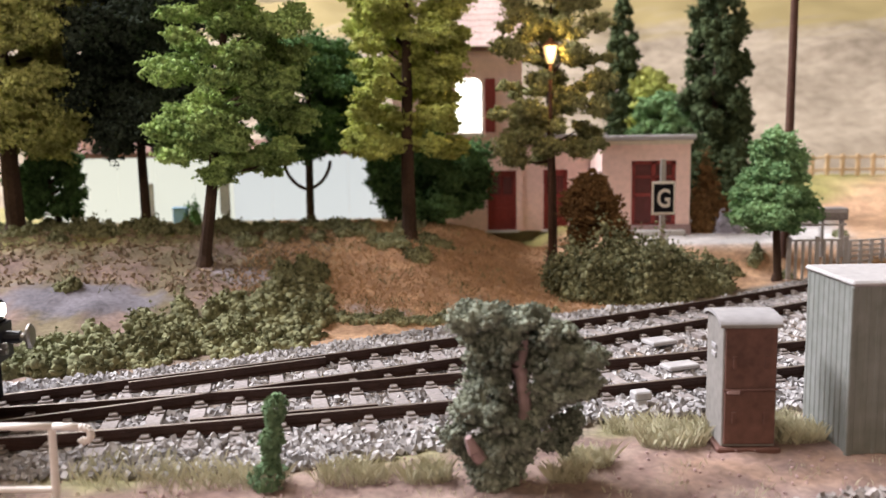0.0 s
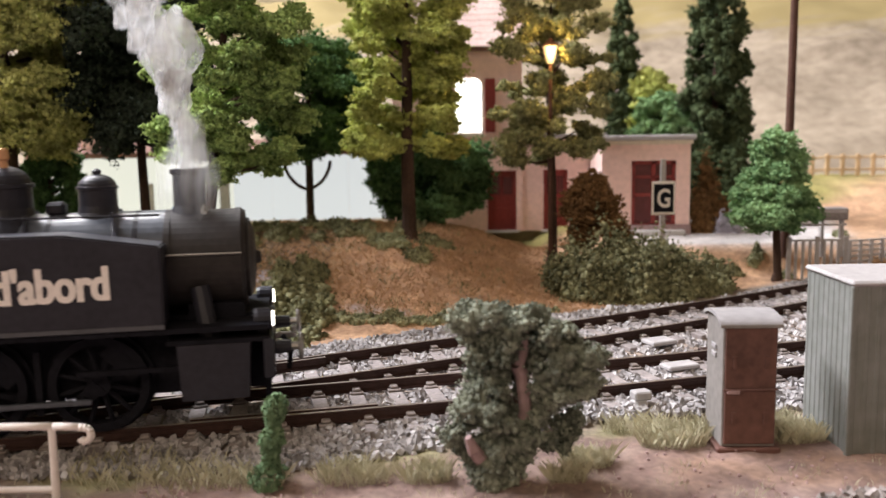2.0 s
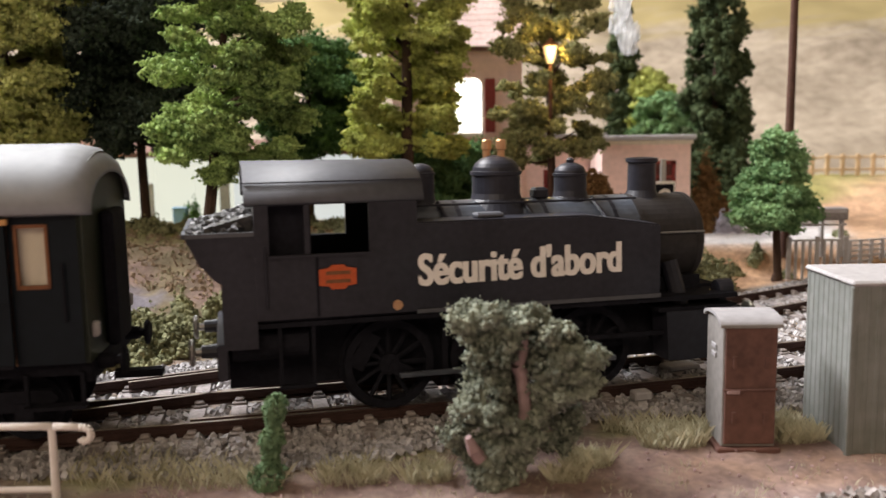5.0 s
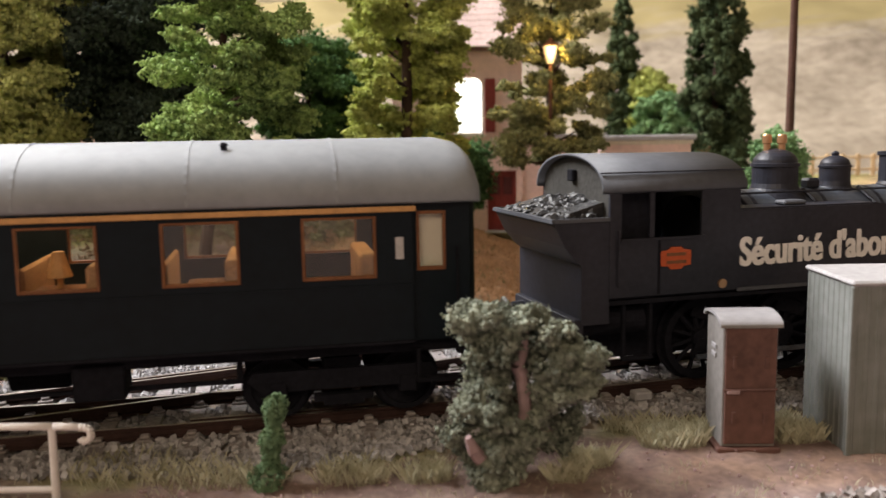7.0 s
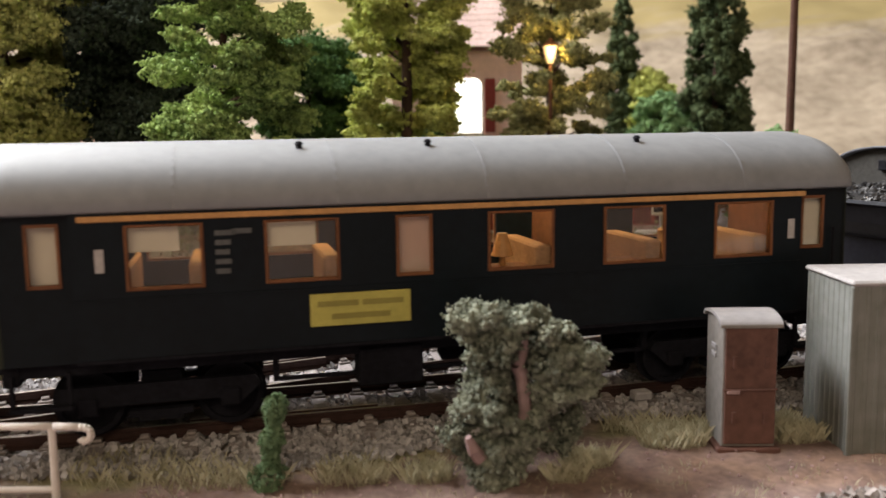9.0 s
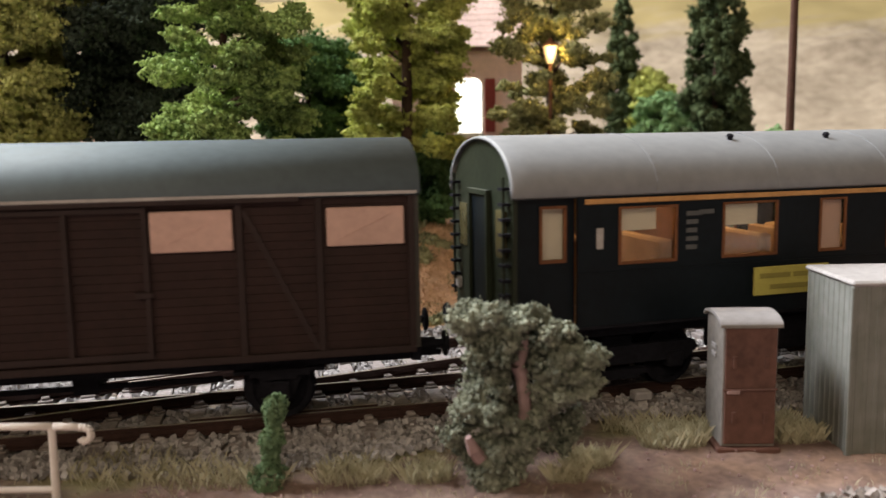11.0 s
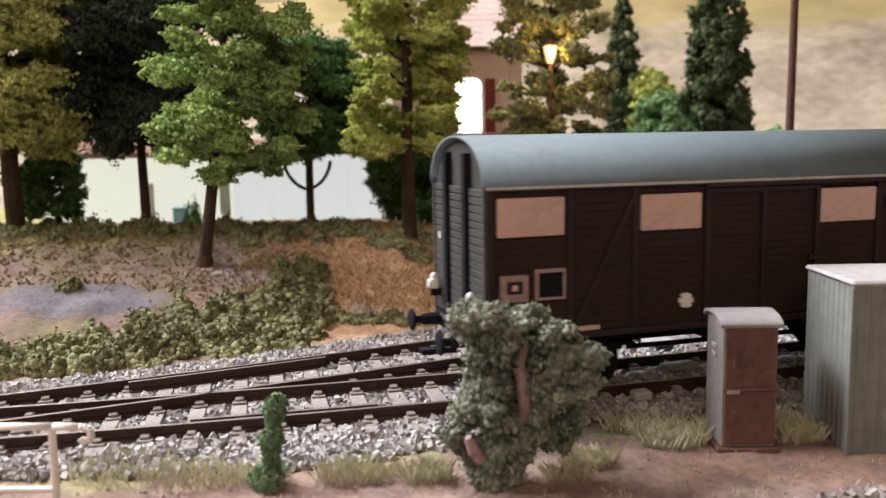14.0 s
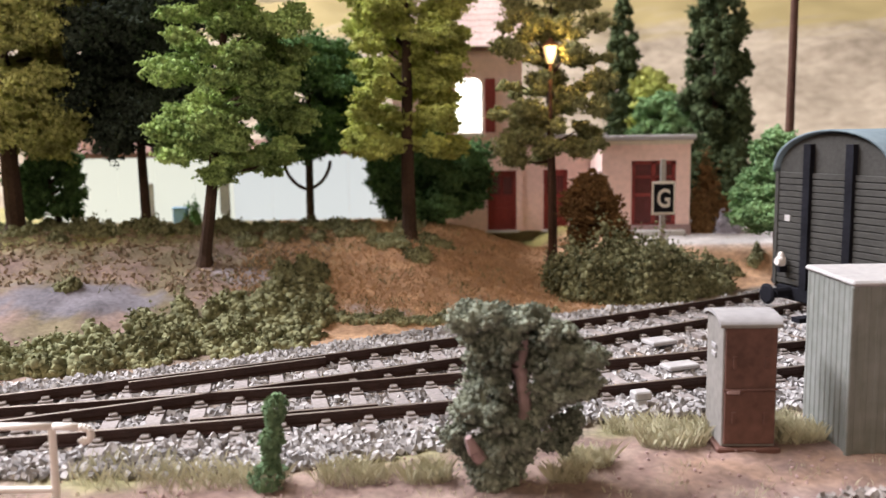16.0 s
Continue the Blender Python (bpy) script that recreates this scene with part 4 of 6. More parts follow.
CW = ((-73.6, -68.9), (-59.4, -48.0), (-38.6, -27.0), (-17.6, -11.7), (-2.0, 9.6), (18.9, 30.5), (40.3, 52.0), (59.0, 63.6))


def side_wall(bm, x0, x1, y0, y1, z0, z1, holes, h0, h1):
    return holed(bm, x0, x1, y0, y1, z0, z1, [(a, b, h0, h1) for a, b in holes])


def bogie(owner, x):
    for dx in (-11.0, 11.0):
        wheelset(owner, x + dx, 5.3, 0, M["blackmatt"])
    for y in (-11.2, 11.2):
        b = part("bogie_frame", prism(bmesh.new(), [(x - 16, 7.2), (x - 12, 3.6), (x - 9, 5.2), (x + 9, 5.2), (x + 12, 3.6), (x + 16, 7.2), (x + 15, 8.6), (x - 15, 8.6)], y - 0.7, y + 0.7), M["blackmatt"], owner)
        part("axle_box", boxes((x - 12.6, x - 9.4, y - 1.3, y + 1.3, 3.8, 6.8), (x + 9.4, x + 12.6, y - 1.3, y + 1.3, 3.8, 6.8), bevel=0.3), M["blackmatt"], b)
        part("leaf_spring", boxes((x - 5, x + 5, y - 1.1, y + 1.1, 3.2, 4.2), (x - 3.4, x + 3.4, y - 1.1, y + 1.1, 2.5, 3.2)), M["blackmatt"], b)
    part("bolster", boxes((x - 3, x + 3, -10, 10, 6, 10)), M["blackmatt"], owner)


def build_coach():
    t = thing("passenger_coach", "dark green first class passenger coach with silver roof", "railway coach")
    W = 16.6
    for sgn in (-1, 1):
        y0, y1 = sorted((sgn * W, sgn * (W - 0.8)))
        wall = part("side_wall", side_wall(bmesh.new(), -67.2, 58.0, y0, y1, 13.4, 36.9, CW[1:7], 24.5, 34.4), M["green"], t)
        yo = sgn * W
        for a, b in CW[1:7]:
            fr = part("window_frame", boxes((a - 0.1, a + 0.4, yo - 0.25, yo + 0.25, 24.4, 34.5), (b - 0.4, b + 0.1, yo - 0.25, yo + 0.25, 24.4, 34.5), (a + 0.4, b - 0.4, yo - 0.25, yo + 0.25, 24.4, 25.0), (a + 0.4, b - 0.4, yo - 0.25, yo + 0.25, 34.1, 34.5), bevel=0.1), M["wood"], wall, "varnished orange brown window frame")
            if (a, b) != CW[4]:
                g = part("pane", boxes((a, b, yo - sgn * 0.5 - 0.06, yo - sgn * 0.5 + 0.06, 24.6, 34.4)), M["glass"], fr)
                g.visible_shadow = False
        for x0, x1, hole in ((-78.0, -67.2, CW[0]), (58.0, 68.4, CW[7])):
            ya, yb = sorted((sgn * (W - 1.4), sgn * (W - 2.0)))
            d = part("door", side_wall(bmesh.new(), x0, x1, ya, yb, 13.4, 36.9, (hole,), 25.6, 34.6), M["green"], t)
            yd = sgn * (W - 1.4)
            part("window_frame", boxes((hole[0] - 0.1, hole[0] + 0.35, yd - 0.3, yd + 0.3, 25.2, 35.0), (hole[1] - 0.35, hole[1] + 0.1, yd - 0.3, yd + 0.3, 25.2, 35.0), (hole[0], hole[1], yd - 0.3, yd + 0.3, 25.2, 25.8), (hole[0], hole[1], yd - 0.3, yd + 0.3, 34.5, 35.0)), M["wood"], d)
            g = part("pane", boxes((*hole, yd - sgn * 0.3 - 0.06, yd - sgn * 0.3 + 0.06, 25.6, 34.6)), M["glass"], d)
            g.visible_shadow = False
            xh = hole[1] + 2.0
            part("door_handle", tube(bmesh.new(), (xh, yd + sgn * 0.6, 20), (xh, yd + sgn * 0.6, 29), 0.2, n=6), M["blackmatt"], d)
        part("cornice", boxes((-66.0, 58.6, yo - 0.45, yo + 0.45, 35.1, 36.0), bevel=0.15), M["cornice"], t, "tan strip below the roof")
        part("waist_rail", boxes((-67, 58, yo - 0.16, yo + 0.16, 22.9, 23.3)), M["green"], t)
        part("skirt_rail", boxes((-67, 58, yo - 0.2, yo + 0.2, 13.4, 13.9)), M["blackmatt"], t)
    # ends
    part("front_end", prism(bmesh.new(), [(-W + 1.4, 13.4), (W - 1.4, 13.4)] + [(-a, b) for a, b in arc(W - 1.4, 36.6, 45.6)], 67.8, 68.6, axis="x"), M["greenend"], t)
    rear = part("rear_end", prism(bmesh.new(), [(-W + 1.4, 13.4), (W - 1.4, 13.4)] + [(-a, b) for a, b in arc(W - 1.0, 36.6, 46.3)], -78.6, -77.8, axis="x"), M["greenend"], t, "dark green coach end")
    part("gangway", boxes((-79.6, -78.6, -5.2, -4.2, 13.4, 37), (-79.6, -78.6, 4.2, 5.2, 13.4, 37), (-79.6, -78.6, -5.2, 5.2, 36.4, 37.4), bevel=0.1), M["greenend"], rear)
    part("end_door", boxes((-79.0, -78.5, -4.2, 4.2, 14, 36.4)), M["green"], rear)
    for y in (-10.5, 9.5):
        part("end_window", boxes((-79.0, -78.55, y - 2.2, y + 2.2, 26, 34.2)), M["olive_dim"], rear)
    for y in (-13.6, 13.2):
        part("handrail", tube(bmesh.new(), (-79.6, y, 16), (-79.6, y, 40), 0.3, n=6), M["greenend"], rear)
        for k in range(9):
            part("rung", box(bmesh.new(), -80.2, -78.6, y - 1.0, y + 1.0, 17.0 + 2.6 * k, 17.5 + 2.6 * k), M["blackmatt"], rear)
    # roof with drooping ends
    st = [(-79.3, 16.8, 36.8, 46.8), (-78.8, 17.0, 36.8, 47.0), (-75.0, 17.0, 36.8, 47.0), (64.5, 17.0, 36.8, 46.9), (67.6, 16.7, 36.8, 46.2), (69.2, 15.8, 36.7, 44.8), (69.9, 14.4, 36.6, 42.6)]
    part("roof", shell(bmesh.new(), st, 20, 0.5), M["silver"], t, "silver grey metal roof with weld seams", smooth=True)
    for x in (-52.0, -27.0, -2.0, 23.0, 46.0):
        part("roof_seam", shell(bmesh.new(), ((x - 0.25, 17.05, 36.85, 47.05), (x + 0.25, 17.05, 36.85, 47.05)), 20, 0.2), M["silver"], t)
    for x in (-32.2, -10.4, 28.6):
        part("roof_vent", lathe(bmesh.new(), ((0.55, 45.0), (0.5, 46.0), (0.75, 46.1), (0.4, 46.6)), (x, -9.0, 0), 10), M["blackmatt"], t)
    # interior
    part("floor", boxes((-77.0, 67.0, -14.2, 14.2, 13.2, 14.4)), M["seat"], t)
    part("ceiling", boxes((-77, 67, -14.5, 14.5, 40.5, 41.0)), M["blind"], t)
    # Glowing strip added under the ceiling only to brighten seats and windows.
    part("glow_strip", boxes((-76, 66, -3, 3, 39.9, 40.4)), M["coachglow"], t, "warm glowing strip added to brighten the interior")
    for x in (-67.0, -43.4, 14.2, 57.6):
        part("partition", boxes((x - 0.35, x + 0.35, -14.3, 6.0, 14.4, 40.5)), M["wood"], t)
    for a, b in CW[1:7]:
        for x in (a - 0.6, b - 2.4):
            part("bench_seat", boxes((x, x + 3.0, -14.5, 4, 14.4, 20.0), (x, x + 1.0 if x < a else x + 3.0, -14.5, 4, 20.0, 28.0), bevel=0.4), M["seat"], t)
    for a, b in (CW[1], CW[2]):
        part("blind", boxes((a + 0.4, b - 3.6, -15.5, -15.3, 30.2, 34.6)), M["blind"], t, "half drawn cream blind")
    part("curtain", boxes((CW[3][0] + 0.2, CW[3][1] - 0.2, -15.6, -15.3, 24.5, 34.6)), M["vent"], t, "closed frosted pane")
    # Cream sheets added behind the door windows so that they look lit.
    for a, b in (CW[0], CW[7]):
        part("door_backing", boxes((a - 0.5, b + 0.5, -14.1, -13.9, 25.0, 35.4)), M["blind"], t, "cream sheet added behind the door pane to look lit")
    part("table_lamp", lathe(bmesh.new(), ((0.5, 24.0), (0.5, 26), (2.0, 26), (0.9, 30)), (2.5, -10, 0), 12), M["cornice"], t)
    part("table", boxes((22, 28, -14.5, -7, 23.6, 24.2), (-1, 8.5, -14.5, -7, 23.6, 24.2)), M["wood"], t)
    # lettering
    for x in (-63.8, 55.2):
        turn = Matrix.Translation((x, -16.75, 27.4)) @ Matrix.Rotation(math.pi / 2, 4, "X")
        text_part("class_number", "1", 3.6, 1.3, turn, M["fence_grey"], t)
    sg = part("destination_board", boxes((-32.0, -15.6, -17.2, -16.7, 17.0, 22.3), bevel=0.12), M["olive_sign"], t, "yellow destination board with dark lettering")
    for x0, x1, z in ((-30.8, -24.2, 20.2), (-23.6, -16.8, 20.2), (-28.6, -19.0, 18.1)):
        part("lettering_bar", boxes((x0, x1, -17.28, -17.18, z, z + 0.9)), M["sign_dark"], sg)
    for i in range(5):
        part("lettering_bar", boxes((-46.2, -44.0 + (1.0 if i == 0 else 0.2 * (i % 2)), -16.78, -16.66, 32.4 - i * 1.5, 33.2 - i * 1.5)), M["faded"], t)
    part("lettering_bar", boxes((-43.6, -40.6, -16.78, -16.66, 32.6, 33.4)), M["faded"], t)
    # underframe
    for ya, yb in ((-13.6, -12.2), (12.2, 13.6)):
        part("sole_bar", boxes((-76, 66.5, ya, yb, 11.2, 13.4)), M["blackmatt"], t)
    part("floor_plate", boxes((-76, 66.5, -12.2, 12.2, 12.4, 13.2)), M["blackmatt"], t)
    bogie(t, -56.0)
    bogie(t, 46.5)
    part("battery_box", boxes((-24, -13, -14.2, -8, 5.6, 12.2), bevel=0.3), M["blackmatt"], t)
    part("battery_box", boxes((4, 12, -14.2, -8, 6.4, 12.2), bevel=0.3), M["blackmatt"], t)
    part("air_tank", lathe(bmesh.new(), ((1.2, -8), (2.4, -7.4), (2.4, 1.5), (1.2, 2)), (0, -4, 8.8), 14, "x"), M["blackmatt"], t)
    part("truss", boxes((-38, 30, -11.4, -10.6, 7.0, 7.6), (-38, -37, -11.4, -10.6, 7.0, 12.4), (29, 30, -11.4, -10.6, 7.0, 12.4)), M["blackmatt"], t)
    for x in (-73.0, 63.0):
        for y in (-14.8, 14.8):
            part("footstep", boxes((x - 4.5, x + 4.5, y - 1.2, y + 1.2, 6.4, 7.0), (x - 4.4, x - 3.8, y - 0.4, y + 0.4, 7, 12), (x + 3.8, x + 4.4, y - 0.4, y + 0.4, 7, 12)), M["blackmatt"], t)
    for xa, xb in ((66.5, 68.6), (-78.6, -76)):
        part("end_beam", boxes((xa, xb, -14, 14, 10.0, 13.4), bevel=0.2), M["blackmatt"], t)
    buffer_pair(t, 68.6, 1, 12.4, M["blackmatt"], M["blackmatt"], length=4.0)
    buffer_pair(t, -78.6, -1, 12.4, M["blackmatt"], M["blackmatt"], length=4.0)
    for x, y in ((69.0, -12.5), (69.0, 12.5), (-79.0, -12.5), (-79.0, 12.5)):
        part("end_lamp", boxes((x - 0.6, x + 0.6, y - 0.9, y + 0.9, 17, 19.4), bevel=0.3), M["fence_grey"], t)
    part("coupling", boxes((68.6, 76.5, -1.2, 1.2, 7.0, 8.2)), M["blackmatt"], t)
    part("gangway_bellows", boxes((68.6, 70.8, -5.0, 5.0, 13.6, 36), bevel=0.6), M["blackmatt"], t)
    return t


COACH = build_coach()


def build_wagon():
    t = thing("covered_goods_wagon", "dark brown planked goods wagon with grey roof and pale vents", "goods wagon")
    W, X0, X1 = 15.9, -53.0, 54.0
    part("core", boxes((X0 + 0.8, X1 - 0.8, -W + 0.9, W - 0.9, 12.4, 38.0)), M["browntrim"], t)
    zs = np.linspace(12.8, 37.9, 19)
    for sgn in (-1, 1):
        y0, y1 = sorted((sgn * (W - 0.4), sgn * (W - 1.0)))
        for za, zb in zip(zs, zs[1:]):
            part("plank", box(bmesh.new(), X0 + 0.4, X1 - 0.4, y0, y1, za + 0.02, zb - 0.01, bevel=0.05), M["brown"], t)
        yo = sgn * (W - 0.2)
        for x in (X0 + 0.5, -38.0, -25.6, 26.2, 38.6, X1 - 0.5):
            part("side_post", boxes((x - 0.55, x + 0.55, yo - 0.35, yo + 0.35, 12.4, 38.0), bevel=0.1), M["browntrim"], t)
        for xa, xb in ((-37.4, -26.0), (38.0, 26.8)):
            bm = prism(bmesh.new(), [(xa - 0.5, 13.0), (xa + 0.5, 13.0), (xb + 0.5, 36.0), (xb - 0.5, 36.0)], yo - 0.25, yo + 0.25)
            part("diagonal_brace", bm, M["browntrim"], t)
        door = part("sliding_door", boxes((-11.8, 12.4, yo - 0.3, yo + 0.3, 13.2, 14.2)), M["browntrim"], t)
        for xa, xb in ((-11.8, -10.8), (0.0, 0.8), (11.6, 12.4)):
            part("door_stile", boxes((xa, xb, yo - 0.6, yo + 0.6, 14.2, 36.2)), M["browntrim"], door)
        part("door_top_rail", boxes((-11.8, 12.4, yo - 0.5, yo + 0.5, 36.2, 37.0)), M["browntrim"], door)
        part("door_latch", boxes((10.2, 12.8, yo + sgn * 0.6 - 0.3, yo + sgn * 0.6 + 0.3, 23.0, 23.8)), M["browntrim"], door)
        part("door_rail", boxes((-12.0, 35.6, yo + sgn * 0.7 - 0.5, yo + sgn * 0.7 + 0.5, 37.2, 38.0), bevel=0.1), M["browntrim"], t)
        part("sill", boxes((X0, X1, yo - 0.5, yo + 0.5, 11.6, 12.8), bevel=0.1), M["browntrim"], t)
        part("drip_edge", boxes((X0 - 0.4, X1 + 0.4, sgn * 16.35 - 0.25, sgn * 16.35 + 0.25, 38.0, 38.5)), M["fence_grey"], t)
        for a, b, z0, z1 in ((-51.4, -39.2, 29.9, 36.5), (-24.6, -12.6, 29.9, 36.3), (12.8, 25.2, 29.8, 36.2), (39.8, 52.3, 29.8, 36.0)):
            v = part("vent", box(bmesh.new(), a, b, yo - 0.5, yo + 0.5, z0, z1, bevel=0.2), M["vent"], t, "pale pinkish ventilator panel")
            yy = yo + sgn * 0.52
            for p, q in (((a + 0.6, z0 + 0.5), (b - 0.6, z1 - 0.5)),):
                part("pressed_rib", prism(bmesh.new(), [(p[0], p[1]), (p[0] + 0.5, p[1]), (q[0] + 0.2, q[1]), (q[0] - 0.3, q[1])], yy - 0.08, yy + 0.08), M["vent"], v)
        yy = yo + sgn * 0.1
        p = part("data_panel", boxes((-50.9, -45.9, yy - 0.4, yy + 0.4, 18.8, 23.4), bevel=0.1), M["stump"], t, "pale data panel with dark square")
        part("panel_mark", boxes((-49.8, -47.0, yy - 0.46, yy + 0.46, 20.2, 22.4)), M["browntrim"], p)
        part("panel_mark", boxes((-48.9, -47.9, yy - 0.5, yy + 0.5, 20.8, 21.8)), M["vent"], p)
        p = part("data_panel", boxes((-50.9, -45.0, yy - 0.4, yy + 0.4, 13.6, 17.6), bevel=0.1), M["stump"], t, "pale data panel with lettering lines")
        for i in range(3):
            part("lettering_bar", boxes((-50.3, -45.6 - 0.5 * i, yy - 0.46, yy + 0.46, 14.1 + i * 1.15, 14.6 + i * 1.15)), M["brown"], p)
        p = part("chalk_board", boxes((-44.6, -39.0, yy - 0.4, yy + 0.4, 18.8, 24.2), bevel=0.1), M["stump"], t, "pale framed chalk board with black face")
        part("board_face", boxes((-44.0, -39.6, yy - 0.48, yy + 0.48, 19.4, 23.6)), M["blackmatt"], p)
        star = bmesh.new()
        for a in (0, 60, 120):
            c, s_ = math.cos(radians(a)), math.sin(radians(a))
            prism(star, [(-15.4 + 1.35 * c - 0.4 * s_, 16.9 + 1.35 * s_ + 0.4 * c), (-15.4 - 1.35 * c - 0.4 * s_, 16.9 - 1.35 * s_ + 0.4 * c), (-15.4 - 1.35 * c + 0.4 * s_, 16.9 - 1.35 * s_ - 0.4 * c), (-15.4 + 1.35 * c + 0.4 * s_, 16.9 + 1.35 * s_ - 0.4 * c)], yy - 0.4 - a * 0.0008, yy + 0.4 + a * 0.0008)
        part("star_mark", star, M["white"], t)
        part("label_holder", boxes((-36.6, -32.6, yy - 0.5, yy + 0.5, 13.0, 13.7)), M["vent"], t)
    # ends with planks and two heavy posts
    for x, way in ((X0, -1), (X1, 1)):
        xa, xb = sorted((x, x - way * 0.8))
        end = part("end_panel", prism(bmesh.new(), [(-W + 0.5, 12.4), (W - 0.5, 12.4)] + [(-a, b) for a, b in arc(W - 0.5, 38.0, 46.2)], xa, xb, axis="x"), M["wagonend"], t, "grey brown planked wagon end")
        xo = x + way * 0.25
        for za, zb in zip(zs, zs[1:]):
            for ya, yb in ((-15.2, -6.9), (-4.9, 4.9), (6.9, 15.2)):
                part("plank", box(bmesh.new(), xo - 0.3, xo + 0.3, ya, yb, za + 0.12, zb - 0.06, bevel=0.08), M["wagonend"], end)
        for y in (-5.9, 5.9):
            part("end_post", prism(bmesh.new(), [(y - 1.0, 12.4), (y + 1.0, 12.4), (y + 1.0, 44.0), (y - 1.0, 44.0)], min(x, x + way * 1.3), max(x, x + way * 1.3), axis="x"), M["blackmatt"], end)
        for ya, yb in ((-W, -W + 1.0), (W - 1.0, W)):
            part("corner_angle", boxes((xo - 0.5, xo + 0.5, ya, yb, 12.4, 38)), M["wagonend"], end)
        part("end_label", boxes((xo - 0.45, xo + 0.45, 11.0, 12.6, 27, 28.4)), M["fence_grey"], end)
    part("roof", shell(bmesh.new(), ((X0 - 1.0, 16.5, 38.2, 47.1), (X1 + 1.0, 16.5, 38.2, 47.0)), 22, 0.5), M["wagonroof"], t, "smooth grey curved roof", smooth=True)
    # underframe
    part("sole_bar", boxes((X0, X1, -11.8, -10.8, 9.4, 12.4), (X0, X1, 10.8, 11.8, 9.4, 12.4), (X0, X1, -10.8, 10.8, 11.2, 12.4)), M["blackmatt"], t)
    for x in (-31.0, 31.5):
        wheelset(t, x, 5.5, 0, M["blackmatt"])
        for y in (-11.4, 11.4):
            g = part("axle_guard", prism(bmesh.new(), [(x - 4.5, 10), (x - 2.0, 4), (x + 2.0, 4), (x + 4.5, 10)], y - 0.4, y + 0.4), M["blackmatt"], t)
            part("axle_box", boxes((x - 1.7, x + 1.7, y - 1.5, y + 1.5, 4.0, 7.2), bevel=0.3), M["blackmatt"], g)
            part("leaf_spring", boxes((x - 7.5, x + 7.5, y - 0.9, y + 0.9, 8.6, 9.2), (x - 5.0, x + 5.0, y - 0.9, y + 0.9, 8.0, 8.6), (x - 2.8, x + 2.8, y - 0.9, y + 0.9, 7.4, 8.0)), M["blackmatt"], g)
    part("brake_rigging", boxes((-22, 22, -6.6, -5.8, 6.2, 7.0), (-2, 2, -7, 7, 5.6, 9.4)), M["blackmatt"], t)
    for xa, xb in ((X0 - 1.2, X0 + 0.6), (X1 - 0.6, X1 + 1.2)):
        part("end_beam", boxes((xa, xb, -14, 14, 9.6, 12.6), bevel=0.2), M["blackmatt"], t)
    buffer_pair(t, X1 + 1.2, 1, 11.4, M["blackmatt"], M["blackmatt"], length=5.2)
    buffer_pair(t, X0 - 1.2, -1, 11.4, M["blackmatt"], M["blackmatt"], length=6.4)
    for y in (-11.8, 11.8):
        lp = part("tail_lamp", boxes((X0 - 2.8, X0 - 1.2, y - 0.9, y + 0.9, 17.0, 19.2), bevel=0.3), M["lamp_white"], t, "white tail lantern on a bracket")
        part("lamp_cap", lathe(bmesh.new(), ((0.8, 19.2), (0.65, 19.8), (0.35, 20.2)), (X0 - 2.0, y, 0), 12), M["lamp_white"], lp)
        part("lamp_disc", lathe(bmesh.new(), ((0.8, X0 - 3.2), (0.9, X0 - 2.8)), (0, y, 18.1), 14, "x"), M["lamp_white"], lp)
        part("lamp_iron", boxes((X0 - 2.6, X0 - 0.2, y - 0.4, y + 0.4, 15.6, 17.0)), M["blackmatt"], lp)
    part("signal_flag_socket", boxes((X0 - 2.0, X0 - 0.6, -14.7, -13.7, 16.8, 17.9), bevel=0.25), M["lamp_white"], t)
    part("hose_tap", boxes((X0 - 1.9, X0 - 0.6, -14.2, -12.8, 8.4, 10.6), bevel=0.3), M["brass"], t)
    for xa, xb in ((X0 - 8, X0 - 1.2), (X1 + 1.2, X1 + 7)):
        part("coupling", boxes((xa, xb, -1.2, 1.2, 7.0, 8.0)), M["blackmatt"], t)
    part("step", boxes((X0 + 1, X0 + 6, -13.8, -12.4, 5.4, 6.0), (X0 + 1, X0 + 1.6, -13.4, -12.8, 6, 10), (X0 + 5.4, X0 + 6, -13.4, -12.8, 6, 10)), M["blackmatt"], t)
    return t


WAGON = build_wagon()

# ---- plants ----


def gz(x, y):
    return float(ground_z(x, y))


def pads_in(shape, n, r):
    """Places of foliage pads in a crown that spans -1..1 in x and y and 0..1 in height."""
    out = []
    while len(out) < n:
        a, q, h = r.uniform(0, 6.283), math.sqrt(r.uniform(0.0, 1)), r.uniform(0, 1)
        if shape == "round":
            lim = math.sqrt(max(0.0, 1 - abs(2 * h - 0.8) ** 3 / 1.75))
        elif shape == "cone":
            lim = (1.0 - h * h) ** 0.62 if h > 0.06 else 0.7 + 5.0 * h
        elif shape == "egg":
            lim = 0.10 + 0.90 * (1.0 - h) ** 0.65 if h > 0.1 else 0.6 + 3.8 * h
        else:
            lim = 0.75 + 0.25 * math.sin(3.0 * h + 0.5)
        if r.uniform(0, 1) < 0.25 + 0.75 * lim:
            out.append((q * lim * math.cos(a), q * lim * math.sin(a), h))
    return out


